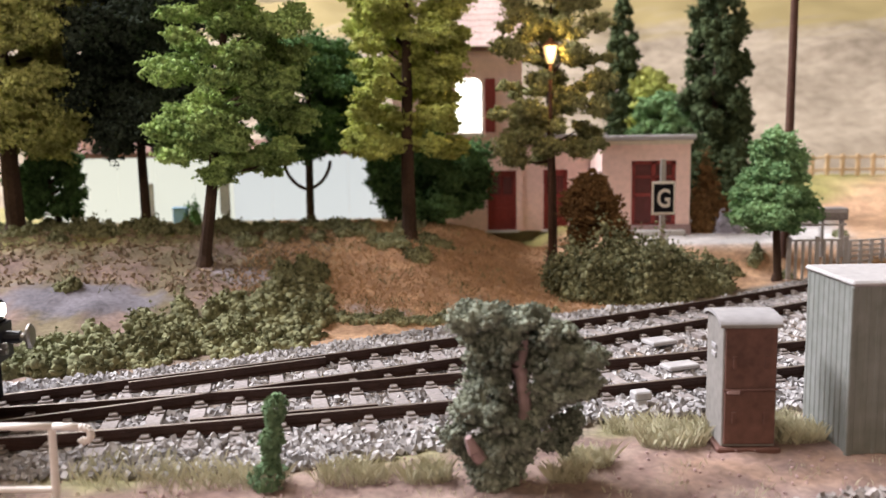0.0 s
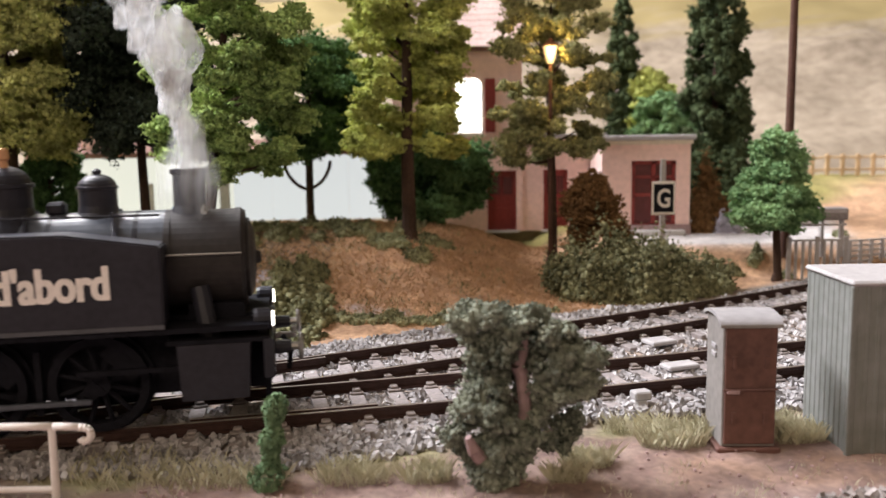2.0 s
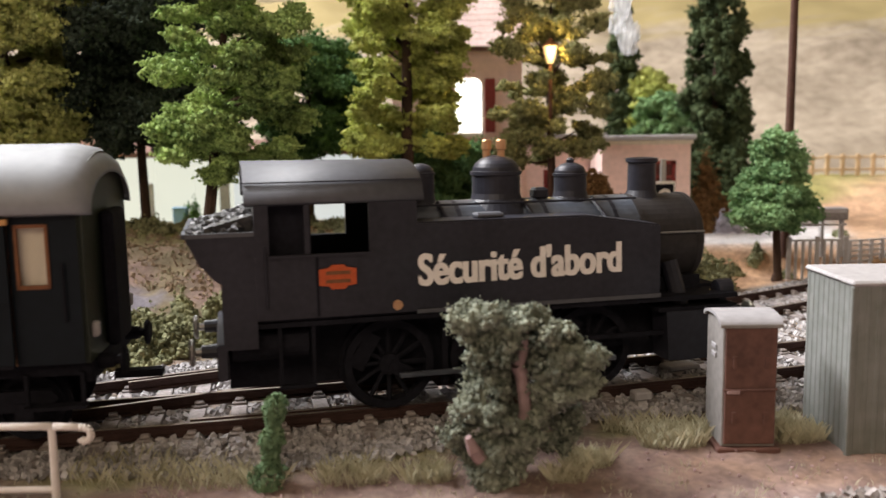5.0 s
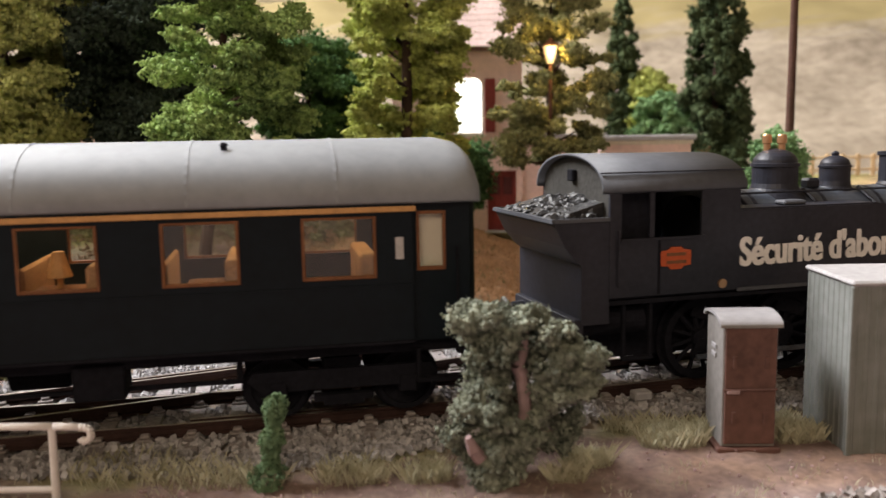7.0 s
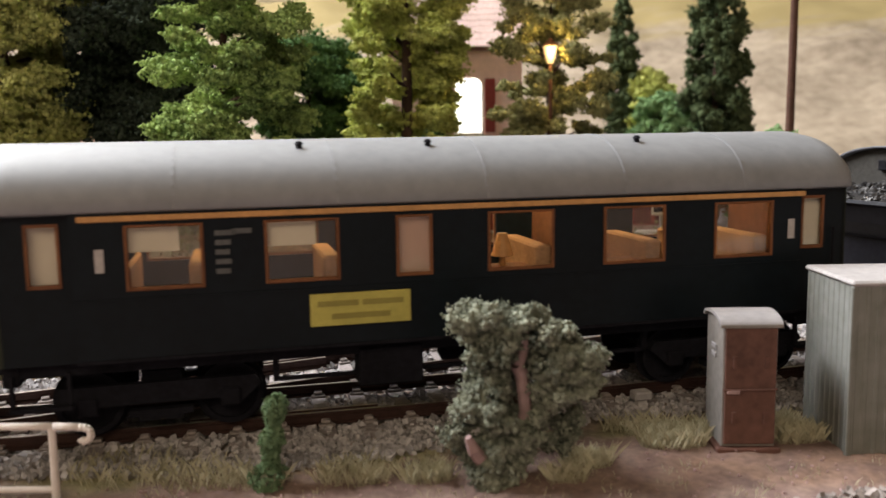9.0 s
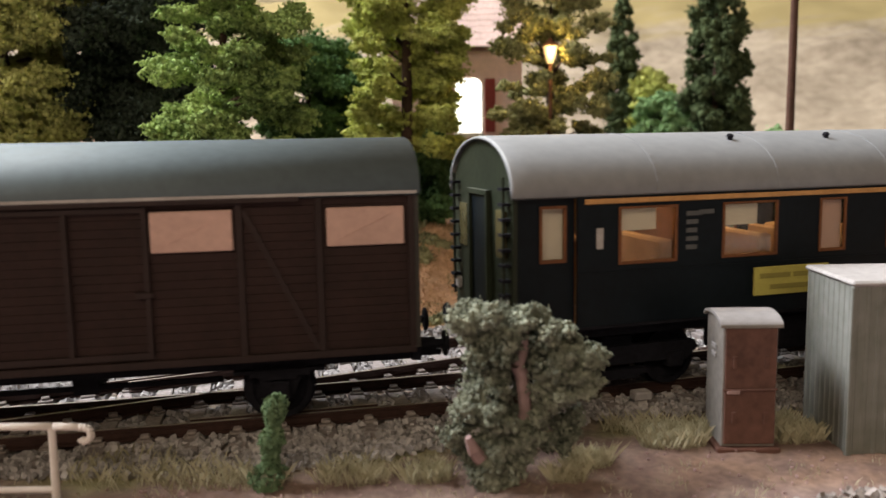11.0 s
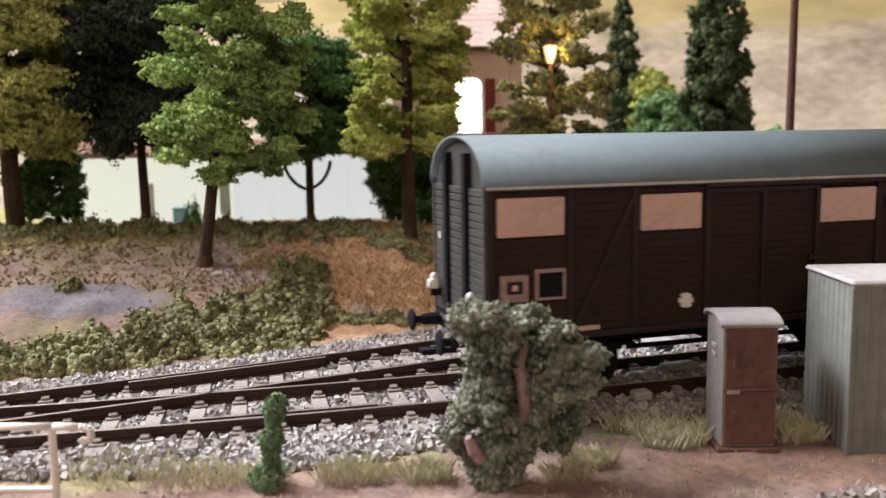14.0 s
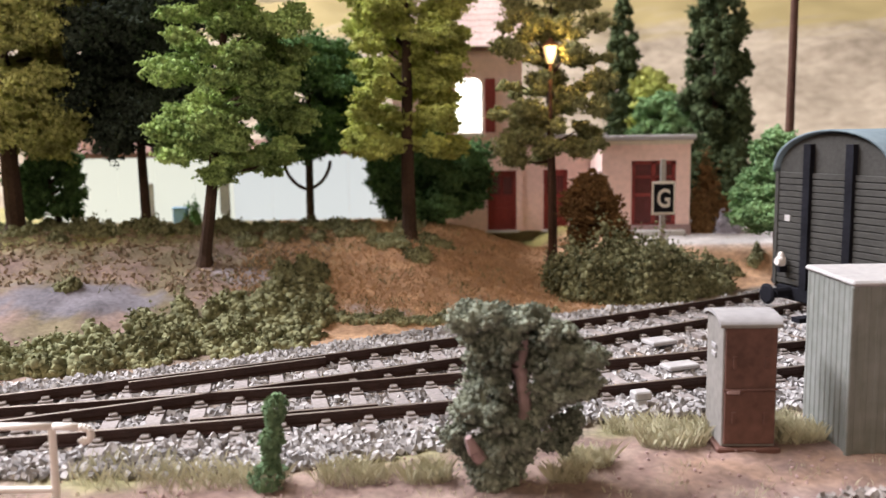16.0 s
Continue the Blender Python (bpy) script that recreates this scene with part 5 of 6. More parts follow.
def tree(name, label, category, x, y, cx0, cx1, z0, z1, tr, leaves, shape="round", pads=60, crumb=0.95, per=120, pad=0.30, flat=0.55, seed=1, limbs=12, fork=False, lean=0.0, bare=False):
    r = np.random.default_rng(seed)
    zb = gz(x, y) - 0.4
    t = thing(name, label, category, "trees on the bank", at(x, y, zb))
    cx, rx, h = (cx0 + cx1) / 2 - x, (cx1 - cx0) / 2, z1 - z0
    places = [(cx + a * rx, b * rx, z0 - zb + c * h) for a, b, c in pads_in(shape, pads, r)]
    if bare:
        places = [p for p in places if not (p[1] < -0.15 * rx and abs(p[0] - cx) < 0.26 * rx)]
    bm = bmesh.new()
    top = z0 - zb + h * 0.88
    pts = [Vector((0, 0, -1.0)), Vector((0.02 * rx, 0, 3.0)), Vector((cx * 0.3 + lean, 0, (z0 - zb) * 0.8 + 2)), Vector((cx * 0.8 + r.uniform(-1, 1), r.uniform(-1, 1), z0 - zb + h * 0.45)), Vector((cx, 0, top))]
    rad = [tr * 1.7, tr * 1.08, tr * 0.95, tr * 0.65, tr * 0.15]
    for i in range(4):
        tube(bm, pts[i], pts[i + 1], rad[i], rad[i + 1], n=9)
    part("trunk", bm, M["trunk"], t)
    bm = bmesh.new()
    for p in places[:limbs]:
        k = min(max((p[2] - 3 - (z0 - zb)) / h, 0.02), 0.85)
        base = Vector((cx * (0.4 + 0.6 * k), 0, z0 - zb + h * k * 0.9 - 1.5))
        mid = base.lerp(Vector(p), 0.55) + Vector((0, 0, -0.8))
        tube(bm, base, mid, tr * 0.34, tr * 0.22, n=6, caps=False)
        tube(bm, mid, Vector(p), tr * 0.22, tr * 0.08, n=5, caps=False)
    if fork:
        for sg in (-1, 1):
            a = Vector((0, 0, (z0 - zb) * 0.55))
            prev = a
            for k in range(1, 6):
                ang = k / 5 * 1.45
                q = a + Vector((sg * 9.0 * math.sin(ang), 0, 9.0 * (1 - math.cos(ang)) + 0.6 * k))
                tube(bm, prev, q, 0.75, 0.65, n=6, caps=False)
                prev = q
    part("branching", bm, M["trunk"], t)
    mid, fine = [], []
    for p in places:
        pr = pad * rx * r.uniform(0.55, 1.1)
        if shape == "cone":
            pr *= 1.15 - 0.75 * (p[2] - (z0 - zb)) / h
        big, small = foam(r, pr, (1, 1, flat), crumb)
        mid.append(np.array(p) + big)
        fine.append(np.array(p) + small)
    mid, fine = np.concatenate(mid), np.concatenate(fine)
    crumbs("crown", mid, r.uniform(0.7, 1.45, len(mid)) * crumb, leaves, t, base="ico", squash=0.6, rough=0.3, seed=seed + 50, smooth=True)
    crumbs("leaf_fringe", fine, r.uniform(0.35, 0.75, len(fine)) * crumb, leaves, t, base="tet", squash=0.6, rough=0.35, seed=seed + 51)
    return t


def foam(r, pr, squeeze, crumb, dense=1.0):
    """Places of the larger and the finer crumbs of one foam pad of radius pr."""
    out = []
    area = dense * pr * pr / (crumb * crumb)
    ph = r.uniform(0, 6.283, 4)
    squeeze = np.array(squeeze) * np.array((r.uniform(0.75, 1.3), r.uniform(0.75, 1.2), r.uniform(0.8, 1.2)))
    for m, lo, hi in ((int(4.2 * area) + 6, 0.5, 0.95), (int(11 * area) + 8, 0.8, 1.2)):
        d = r.normal(size=(m, 3))
        d /= np.linalg.norm(d, axis=1, keepdims=True)
        wave = 1 + 0.32 * np.sin(4.2 * d[:, 0] + ph[0]) * np.sin(4.2 * d[:, 1] + ph[1]) + 0.22 * np.sin(7.5 * d[:, 2] + 4 * d[:, 0] + ph[2])
        out.append(d * (r.uniform(lo, hi, m) * wave)[:, None] * pr * squeeze)
    return out


def bush(name, label, x, y, rx, ry, h, leaves, lumps=9, crumb=0.85, seed=1, zb=None, group="bushes on the bank"):
    r = np.random.default_rng(seed)
    t = thing(name, label, "bush", group)
    mid, fine = [], []
    for i in range(lumps):
        a, q = r.uniform(0, 6.283), math.sqrt(r.uniform(0, 0.75))
        hh = h * r.uniform(0.65, 1.05) * (1.1 - 0.55 * q)
        pr = 0.42 * (rx + ry) / 2
        big, small = foam(r, pr, (rx / (rx + ry) * 2, ry / (rx + ry) * 2, 1), crumb, max(1.0, 0.8 * hh / pr))
        for store, d in ((mid, big), (fine, small)):
            d[:, 2] = np.abs(d[:, 2]) * hh / pr
            store.append(np.array((q * rx * 0.8 * math.cos(a), q * ry * 0.8 * math.sin(a), 0)) + d)
    mid, fine = np.concatenate(mid), np.concatenate(fine)
    base = gz(x, y)
    if zb is None:
        for cs in (mid, fine):
            cs[:, 2] += ground_z(x + cs[:, 0], y + cs[:, 1]) - base
    crumbs("foliage", mid, r.uniform(0.75, 1.5, len(mid)) * crumb, leaves, t, base="ico", squash=0.6, rough=0.3, seed=seed + 9, smooth=True)
    crumbs("leaf_fringe", fine, r.uniform(0.3, 0.7, len(fine)) * crumb, leaves, t, base="tet", squash=0.6, rough=0.35, seed=seed + 10)
    t.matrix_basis = at(x, y, base - 0.2 if zb is None else zb)
    return t


def build_plants():
    tree("broadleaf_tree", "bright green layered tree with slim dark trunk", "tree", -70.4, 250, -79.5, -39.0, 36, 112, 1.75, L["main"], pads=150, pad=0.235, flat=0.52, seed=11, crumb=0.72)
    tree("dark_tree", "nearly black green dense tree with bare trunk", "tree", -104.5, 300, -130, -78, 46, 124, 1.6, L["dark"], pads=105, pad=0.30, flat=0.8, seed=12, crumb=0.95)
    tree("olive_tree", "brownish olive tree with thick reddish trunk", "tree", -143, 285, -168, -118, 46, 122, 2.9, L["olive"], pads=130, pad=0.27, flat=0.65, seed=13, crumb=0.85)
    tree("forked_tree", "deep green tree with forked dark trunk", "tree", -51.5, 330, -70, -28, 42, 82, 1.5, L["teal"], pads=85, pad=0.32, flat=0.7, seed=14, crumb=0.9, fork=True)
    tree("lime_tree", "tall yellow green tree with visible brown trunk", "tree", -11.7, 290, -31.0, 9.0, 42, 122, 2.3, L["lime"], shape="column", bare=True, pads=150, pad=0.28, flat=0.55, seed=15, crumb=0.75)
    tree("understorey_tree", "low dark green tree under the taller one", "tree", -1, 325, -24, 17, 19, 48, 1.4, L["teal"], pads=56, pad=0.32, flat=0.7, seed=16, crumb=0.9)
    tree("sparse_tree", "sparse grey olive tree with reddish trunk by the lamp", "tree", 38.1, 297, 19, 57, 38, 104, 1.5, L["sparse"], pads=100, pad=0.22, flat=0.65, seed=17, crumb=0.75)
    tree("young_tree", "small fresh green tree beside the road", "tree", 112.3, 285, 95.5, 126, 15, 45, 1.3, L["fresh"], shape="egg", pads=95, pad=0.24, flat=0.7, seed=18, crumb=0.72)
    tree("cypress", "tall dark cypress behind the annex", "tree", 89.5, 430, 80, 100, 10, 115, 1.6, L["cypress"], shape="cone", pads=300, pad=0.32, flat=1.3, limbs=1, seed=19, crumb=1.25)
    tree("cypress", "tall dark cypress behind the annex", "tree", 121, 385, 105, 138, 14, 128, 2.0, L["cypress"], shape="cone", pads=330, pad=0.24, flat=1.3, limbs=1, seed=20, crumb=1.2)
    tree("background_tree", "pale lime tree beyond the annex", "tree", 101, 425, 91, 112, 48, 76, 1.2, L["lime"], pads=45, pad=0.40, flat=0.7, seed=21, crumb=1.2)
    tree("background_tree", "bluish green tree beyond the annex", "tree", 106, 408, 92, 120, 42, 64, 1.2, L["fresh"], pads=45, pad=0.36, flat=0.7, seed=22, crumb=1.2)
    tree("edge_tree", "dark green tree hanging low behind the bank", "tree", -137, 305, -150, -130, 22, 44, 1.2, L["teal"], pads=50, pad=0.40, flat=0.8, seed=23, crumb=1.0)
    tree("rust_bush", "rust brown round bush beside the annex", "bush", 49, 286, 39, 60, 12, 32, 1.0, L["rust"], shape="egg", pads=48, pad=0.36, flat=0.8, seed=31, crumb=0.75)
    bush("rust_bush", "rust brown bush at the annex corner", 105, 342, 8.5, 7, 26, L["rust"], 7, 1.0, seed=32)
    bush("flower_bush", "small pale lavender flowering bush", 113, 338, 5, 4, 14, M["lavender"], 5, 0.9, seed=34)
    for i, (x, y, rx, h) in enumerate(((43, 262, 14, 17), (56, 258, 16, 19), (70, 262, 15, 15), (82, 268, 14, 10), (62, 268, 15, 18))):
        bush("spreading_bush", "large dark olive green bush at the foot of the bank", x, y, rx, 12, h, L["shrub"], 12, 1.0, seed=40 + i)
    r = np.random.default_rng(77)
    for i in range(125):
        u = r.uniform(0, 1)
        x = -114 + 86 * u
        w = r.uniform(1, 17 + 38 * float(sm((x + 88) / 45)))
        y = on_track(x, 0)[1] + branch(x) * 1.0 + 33 + w
        if x > -34 and w > 24:
            continue
        if ((x + 60) / 13) ** 2 + ((y - 240) / 7) ** 2 < 1 and r.uniform(0, 1) < 0.8:
            continue
        lv, lab = (L["moss"], "pale moss green bush on the bank") if u < 0.40 + r.uniform(-0.15, 0.15) else (L["shrub"], "dark grey green bush on the bank")
        bush("bank_bush", lab, x, y, r.uniform(3.5, 7.5), r.uniform(3.5, 6.0), r.uniform(2.5, 6.5), lv, 5, r.uniform(0.75, 1.3), seed=100 + i)
    for i in range(60):
        x = -160 + 158 * (i + r.uniform(0, 1)) / 60
        y = r.uniform(272, 302)
        lv, lab = (L["moss"], "yellowish green low bush along the crest") if r.uniform(0, 1) < 0.45 else (L["shrub"], "olive low bush along the crest")
        bush("crest_bush", lab, x, y, r.uniform(3.5, 7.5), r.uniform(3, 5), r.uniform(1.8, 5.0), lv, 5, r.uniform(0.65, 0.95), seed=200 + i)
    for i, (x, y) in enumerate(((-28, 226), (-21, 225), (-13, 226), (-6, 228), (1, 229), (8, 231), (18, 234), (27, 240))):
        bush("low_scrub", "low grey green scrub at the foot of the slope", x, y, 6, 3, 2.0 + 0.6 * (i % 3), L["shrub"], 6, 0.6, seed=260 + i)
    for i, (x, y) in enumerate(((-99, 226), (-118, 260), (-62, 268), (110, 300), (118, 292), (100, 292), (150, 318))):
        bush("tuft_bush", "small olive tuft on the bare ground", x, y, 4.5, 3.5, 3.2, L["shrub"], 5, 0.65, seed=290 + i)
    for i, (x, y, rx, h) in enumerate(((150, 290, 6, 6), (162, 294, 7, 5))):
        bush("tan_bush", "dry tan bush below the railing", x, y, rx, 4, h, L["tan"], 5, 0.7, seed=330 + i)


build_plants()


def build_foreground_bush():
    r = np.random.default_rng(9)
    x, y, zb = 8.5, 121.5, gz(8.5, 121.5) - 0.4
    t = thing("foreground_bush", "grey green foam bush with bare pinkish stems beside the track", "bush", m=at(x, y, zb))
    for p, rad in ((((0, 1.5, -0.5), (2.6, 1.8, 7), (3.3, 0.6, 11.2), (2.6, 0.0, 17.2)), (1.3, 1.0, 0.95, 1.0)), (((2.6, 0.0, 17.0), (2.0, -0.3, 18.4), (3.0, -0.1, 20.6), (3.4, 0.2, 24.0)), (1.05, 1.05, 0.7, 0.35)),
                   (((-1, 0.5, -0.5), (-3.0, -1.6, 4), (-4.6, -3.4, 6.8), (-5.4, -4.2, 9.0)), (1.2, 1.05, 1.0, 0.5)), (((1, 0, -0.5), (5, 2, 9), (9, 2, 15), (11, 1, 17)), (1.2, 1.0, 0.8, 0.4)), (((0, 0, -0.5), (-2, 2, 10), (-3, 2, 18), (-3, 2, 22)), (1.2, 1.0, 0.8, 0.4))):
        bm = bmesh.new()
        for i in range(3):
            tube(bm, p[i], p[i + 1], rad[i], rad[i + 1], n=10)
        part("stem", bm, M["stump"], t)
    pads = []
    while len(pads) < 360:
        h = r.uniform(0.5, 26.8)
        lo = float(np.interp(h, (0, 3.6, 6.8, 13.2, 16.4, 21.2, 23.6, 26, 27), (-3.2, -5.0, -8.0, -7.0, -4.8, -5.0, -7.4, -7.0, -5.0)))
        hi = float(np.interp(h, (0, 3, 7, 10, 13.2, 15.6, 18, 21, 24.4, 27), (0.8, 1.6, 4.2, 5.4, 10.4, 14.0, 15.0, 12.8, 8.8, 4.4)))
        u = r.uniform(-1, 1)
        px = (lo + hi) / 2 + (hi - lo) / 2 * u
        deep = 5.6 * math.sqrt(max(0.0, 1 - 0.8 * u * u)) * min(1.0, 0.45 + h / 22)
        py = deep * r.uniform(-1, 1)
        # the middle is hollow towards the front, so that the stems show
        if py < 2.4 and ((px - 2.4) / 2.7) ** 2 + ((h - 16.0) / 6.2) ** 2 < 1:
            continue
        if py < 0.5 and -7.4 < px < -3.4 and 5.0 < h < 10.6:
            continue
        pads.append((px, py, h, r.uniform(0.7, 1.7)))
    for k in range(16):
        pads.append((r.uniform(6.4, 11.8), r.uniform(1.5, 4.0), r.uniform(4.5, 10.5), r.uniform(0.8, 1.3)))
    mid, fine = [], []
    for cx, cy, cz, pr in pads:
        big, small = foam(r, pr, (1, 1, 0.85), 0.42)
        mid.append(np.array((cx, cy, cz)) + big)
        fine.append(np.array((cx, cy, cz)) + np.repeat(small, 2, 0) * r.uniform(0.95, 1.1, (2 * len(small), 1)))
    mid, fine = np.concatenate(mid), np.concatenate(fine)
    crumbs("foliage", mid, r.uniform(0.28, 0.62, len(mid)), L["sage"], t, base="ico", squash=0.6, rough=0.3, seed=61, smooth=True)
    crumbs("leaf_fringe", fine, r.uniform(0.10, 0.24, len(fine)), L["sage"], t, base="tet", squash=0.6, rough=0.45, seed=63)
    # thin leafy shoot
    x, y = -25.6, 121
    zb = gz(x, y) - 0.2
    t = thing("leafy_shoot", "thin upright green leafy shoot beside the ballast", "plant", m=at(x, y, zb))
    part("stem", tube(bmesh.new(), (-1.0, 0, -0.3), (1.0, 0, 13.5), 0.45, 0.2, n=6), M["trunk"], t)
    k = 1500
    h = r.uniform(0, 1, k)
    wid = 1.15 + 0.8 * np.sin(h * 9) ** 2 + 1.3 * (h < 0.18)
    a = r.uniform(0, 6.283, k)
    c = np.stack([-1.0 + 2.0 * h + wid * np.cos(a) * r.uniform(0.4, 1, k), wid * np.sin(a) * 0.8, 0.4 + 13.8 * h], -1)
    crumbs("leaves", c, r.uniform(0.22, 0.5, k), L["ivy"], t, base="tet", squash=0.5, rough=0.4, seed=62)


build_foreground_bush()


def blades(name, label, x, y, h, width, material, seed=1, lean=0.5):
    """Grass fibres, one thin blade each, in one mesh."""
    r = np.random.default_rng(seed)
    n = len(x)
    z = ground_z(x, y) - 0.15
    a = r.uniform(0, 6.283, n)
    hh = h * r.uniform(0.5, 1.2, n)
    dx, dy = np.cos(a) * width, np.sin(a) * width
    la = r.uniform(0, 6.283, n)
    lx, ly = np.cos(la) * hh * lean * r.uniform(0, 1, n), np.sin(la) * hh * lean * r.uniform(0, 1, n)
    V = np.stack([np.stack([x - dx, y - dy, z], -1), np.stack([x + dx, y + dy, z], -1), np.stack([x + lx * 0.4 + dx * 0.7, y + ly * 0.4 + dy * 0.7, z + hh * 0.6], -1), np.stack([x + lx, y + ly, z + hh], -1)], 1).reshape(-1, 3)
    F = (np.array([(0, 1, 2), (0, 2, 3)])[None] + (np.arange(n) * 4)[:, None, None]).reshape(-1, 3)
    ob = raw(name, V, F.tolist(), material)
    return tagged(ob, label, "grass", kind="stuff")


def build_grass():
    r = np.random.default_rng(23)
    n = 26000
    x, y = r.uniform(-60, 48, n), r.uniform(222, 318, n)
    k = fbm(x, y, 14, 31) > -0.45
    blades("dry_grass", "short brown dry grass fibres on the slope", x[k], y[k], 1.15, 0.15, L["tan"], 1, 1.5)
    n = 9000
    x, y = r.uniform(-160, 20, n), r.uniform(225, 312, n)
    k = fbm(x, y, 22, 32) > 0.1
    blades("bank_grass", "patchy olive grass fibres on the bank", x[k], y[k], 1.5, 0.16, L["shrub"], 2, 0.9)
    cs = []
    for cx, cy, rr, m in ((37.5, 136, 5.5, 750), (41, 140, 5.5, 650), (58.5, 138, 5.0, 800), (33, 143, 6, 300), (57, 144, 5, 350), (-37, 124, 8, 330), (-49, 126, 9, 330), (-29, 123, 6, 200), (-14, 124, 6, 500), (-3, 123, 4, 400), (22, 128, 4, 500), (18, 122, 3, 300)):
        a, q = r.uniform(0, 6.283, m), np.sqrt(r.uniform(0, 1, m)) * rr
        cs.append(np.stack([cx + q * np.cos(a), cy + q * 0.6 * np.sin(a)], -1))
    c = np.concatenate(cs)
    blades("pale_grass", "pale yellow green grass tufts along the ballast", c[:, 0], c[:, 1], 3.1, 0.027, L["pale"], 3, 0.85)
    n = 2600
    x, y = r.uniform(-75, 75, n), r.uniform(108, 128, n)
    k = fbm(x, y, 12, 33) > 0.15
    blades("verge_grass", "thin tan grass fibres on the sandy verge", x[k], y[k], 1.2, 0.07, L["pale"], 4, 0.9)
    # reddish earth clods and crumbs of moss over the bank
    n = 9000
    x, y = r.uniform(-165, -35, n), r.uniform(222, 300, n)
    k = (fbm(x, y, 9, 52) > -0.1) & (((x + 96) / 24) ** 2 + ((y - 222 - 0.15 * (x + 96)) / 9) ** 2 > 1)
    x, y = x[k], y[k]
    ob = crumbs("earth_clods", np.stack([x, y, ground_z(x, y) + 0.2], -1), r.uniform(0.2, 0.75, len(x)), L["clod"], base="tet", squash=0.6, rough=0.3, seed=73)
    tagged(ob, "reddish brown crumbly earth and dry leaves on the bank", "earth", kind="stuff")
    # loose stones at the front edge
    n = 2600
    x, y = r.uniform(34, 95, n), r.uniform(98, 126, n)
    k = (y < 108 + 0.30 * (x - 34) + 2.5 * fbm(x, y, 12, 41)) & (r.uniform(0, 1, n) < 0.9)
    x, y = x[k], y[k]
    ob = crumbs("loose_ballast", np.stack([x, y, ground_z(x, y) + r.uniform(0.1, 0.7, len(x))], -1), r.uniform(0.4, 0.95, len(x)), M["dusty_stone"], base="cube", squash=0.6, rough=0.38, seed=71)
    tagged(ob, "grey crushed stones at the front edge", "ballast", kind="stuff")
    n = 260
    x, y = r.uniform(-75, 60, n), r.uniform(112, 134, n)
    ob = crumbs("scattered_pebbles", np.stack([x, y, ground_z(x, y) + 0.15], -1), r.uniform(0.12, 0.35, len(x)), M["stump"], base="ico", squash=0.6, rough=0.3, seed=72)
    tagged(ob, "small pebbles scattered on the sand", "pebbles", kind="stuff")


build_grass()

# ---- trackside cabinets, rail and sign ----


def build_relay_box():
    t = thing("relay_cabinet", "small reddish brown relay cabinet with grey sides and curved roof", "cabinet", m=at(48.6, 137.2, gz(48.6, 137) - 0.5, -2))
    part("plinth", box(bmesh.new(), -5.0, 5.2, -5.4, 5.0, -0.5, 1.3, bevel=0.25), M["relay_brown"], t)
    part("body", box(bmesh.new(), -4.2, 4.4, -4.6, 4.6, 1.3, 21.3, bevel=0.15), M["relay_grey"], t)
    gable = [(4.6 * -math.cos(math.pi * i / 10), 21.2 + 1.0 * math.sin(math.pi * i / 10)) for i in range(11)]
    part("gable", prism(bmesh.new(), gable, -4.2, 4.4, axis="x"), M["relay_grey"], t)
    outer = [(5.2 * -math.cos(math.pi * i / 16), 21.2 + 1.7 * math.sin(math.pi * i / 16)) for i in range(17)]
    inner = [(4.65 * -math.cos(math.pi * i / 16), 21.2 + 1.1 * math.sin(math.pi * i / 16)) for i in range(16, -1, -1)]
    part("roof", prism(bmesh.new(), outer + inner, -4.8, 5.0, axis="x"), M["relay_top"], t, "pale grey barrel roof", smooth=False)
    part("roof_lip", boxes((-4.8, 5.0, -5.25, -5.05, 20.9, 21.4)), M["relay_grey"], t)
    for z0, z1 in ((1.8, 10.7), (10.9, 20.9)):
        d = part("door", box(bmesh.new(), -3.9, 4.2, -5.0, -4.6, z0, z1, bevel=0.15), M["relay_brown"], t, "reddish brown weathered door")
        for x in (-2.4, 2.6):
            part("hinge", box(bmesh.new(), x - 0.35, x + 0.35, -5.25, -4.95, z0 + 3.4, z0 + 5.4, bevel=0.08), M["relay_brown"], d)
    part("bar", tube(bmesh.new(), (-4.2, -5.2, 10.8), (4.3, -5.2, 10.9), 0.22, n=6), M["relay_brown"], t)
    part("latch", box(bmesh.new(), -3.6, -1.6, -5.5, -5.0, 10.2, 10.8, bevel=0.1), M["stump"], t)
    part("side_vent", boxes((-4.5, -4.2, -1.2, 1.0, 15.2, 16.0), (-4.5, -4.2, -1.2, 1.0, 16.6, 17.4), bevel=0.1), M["relay_top"], t)


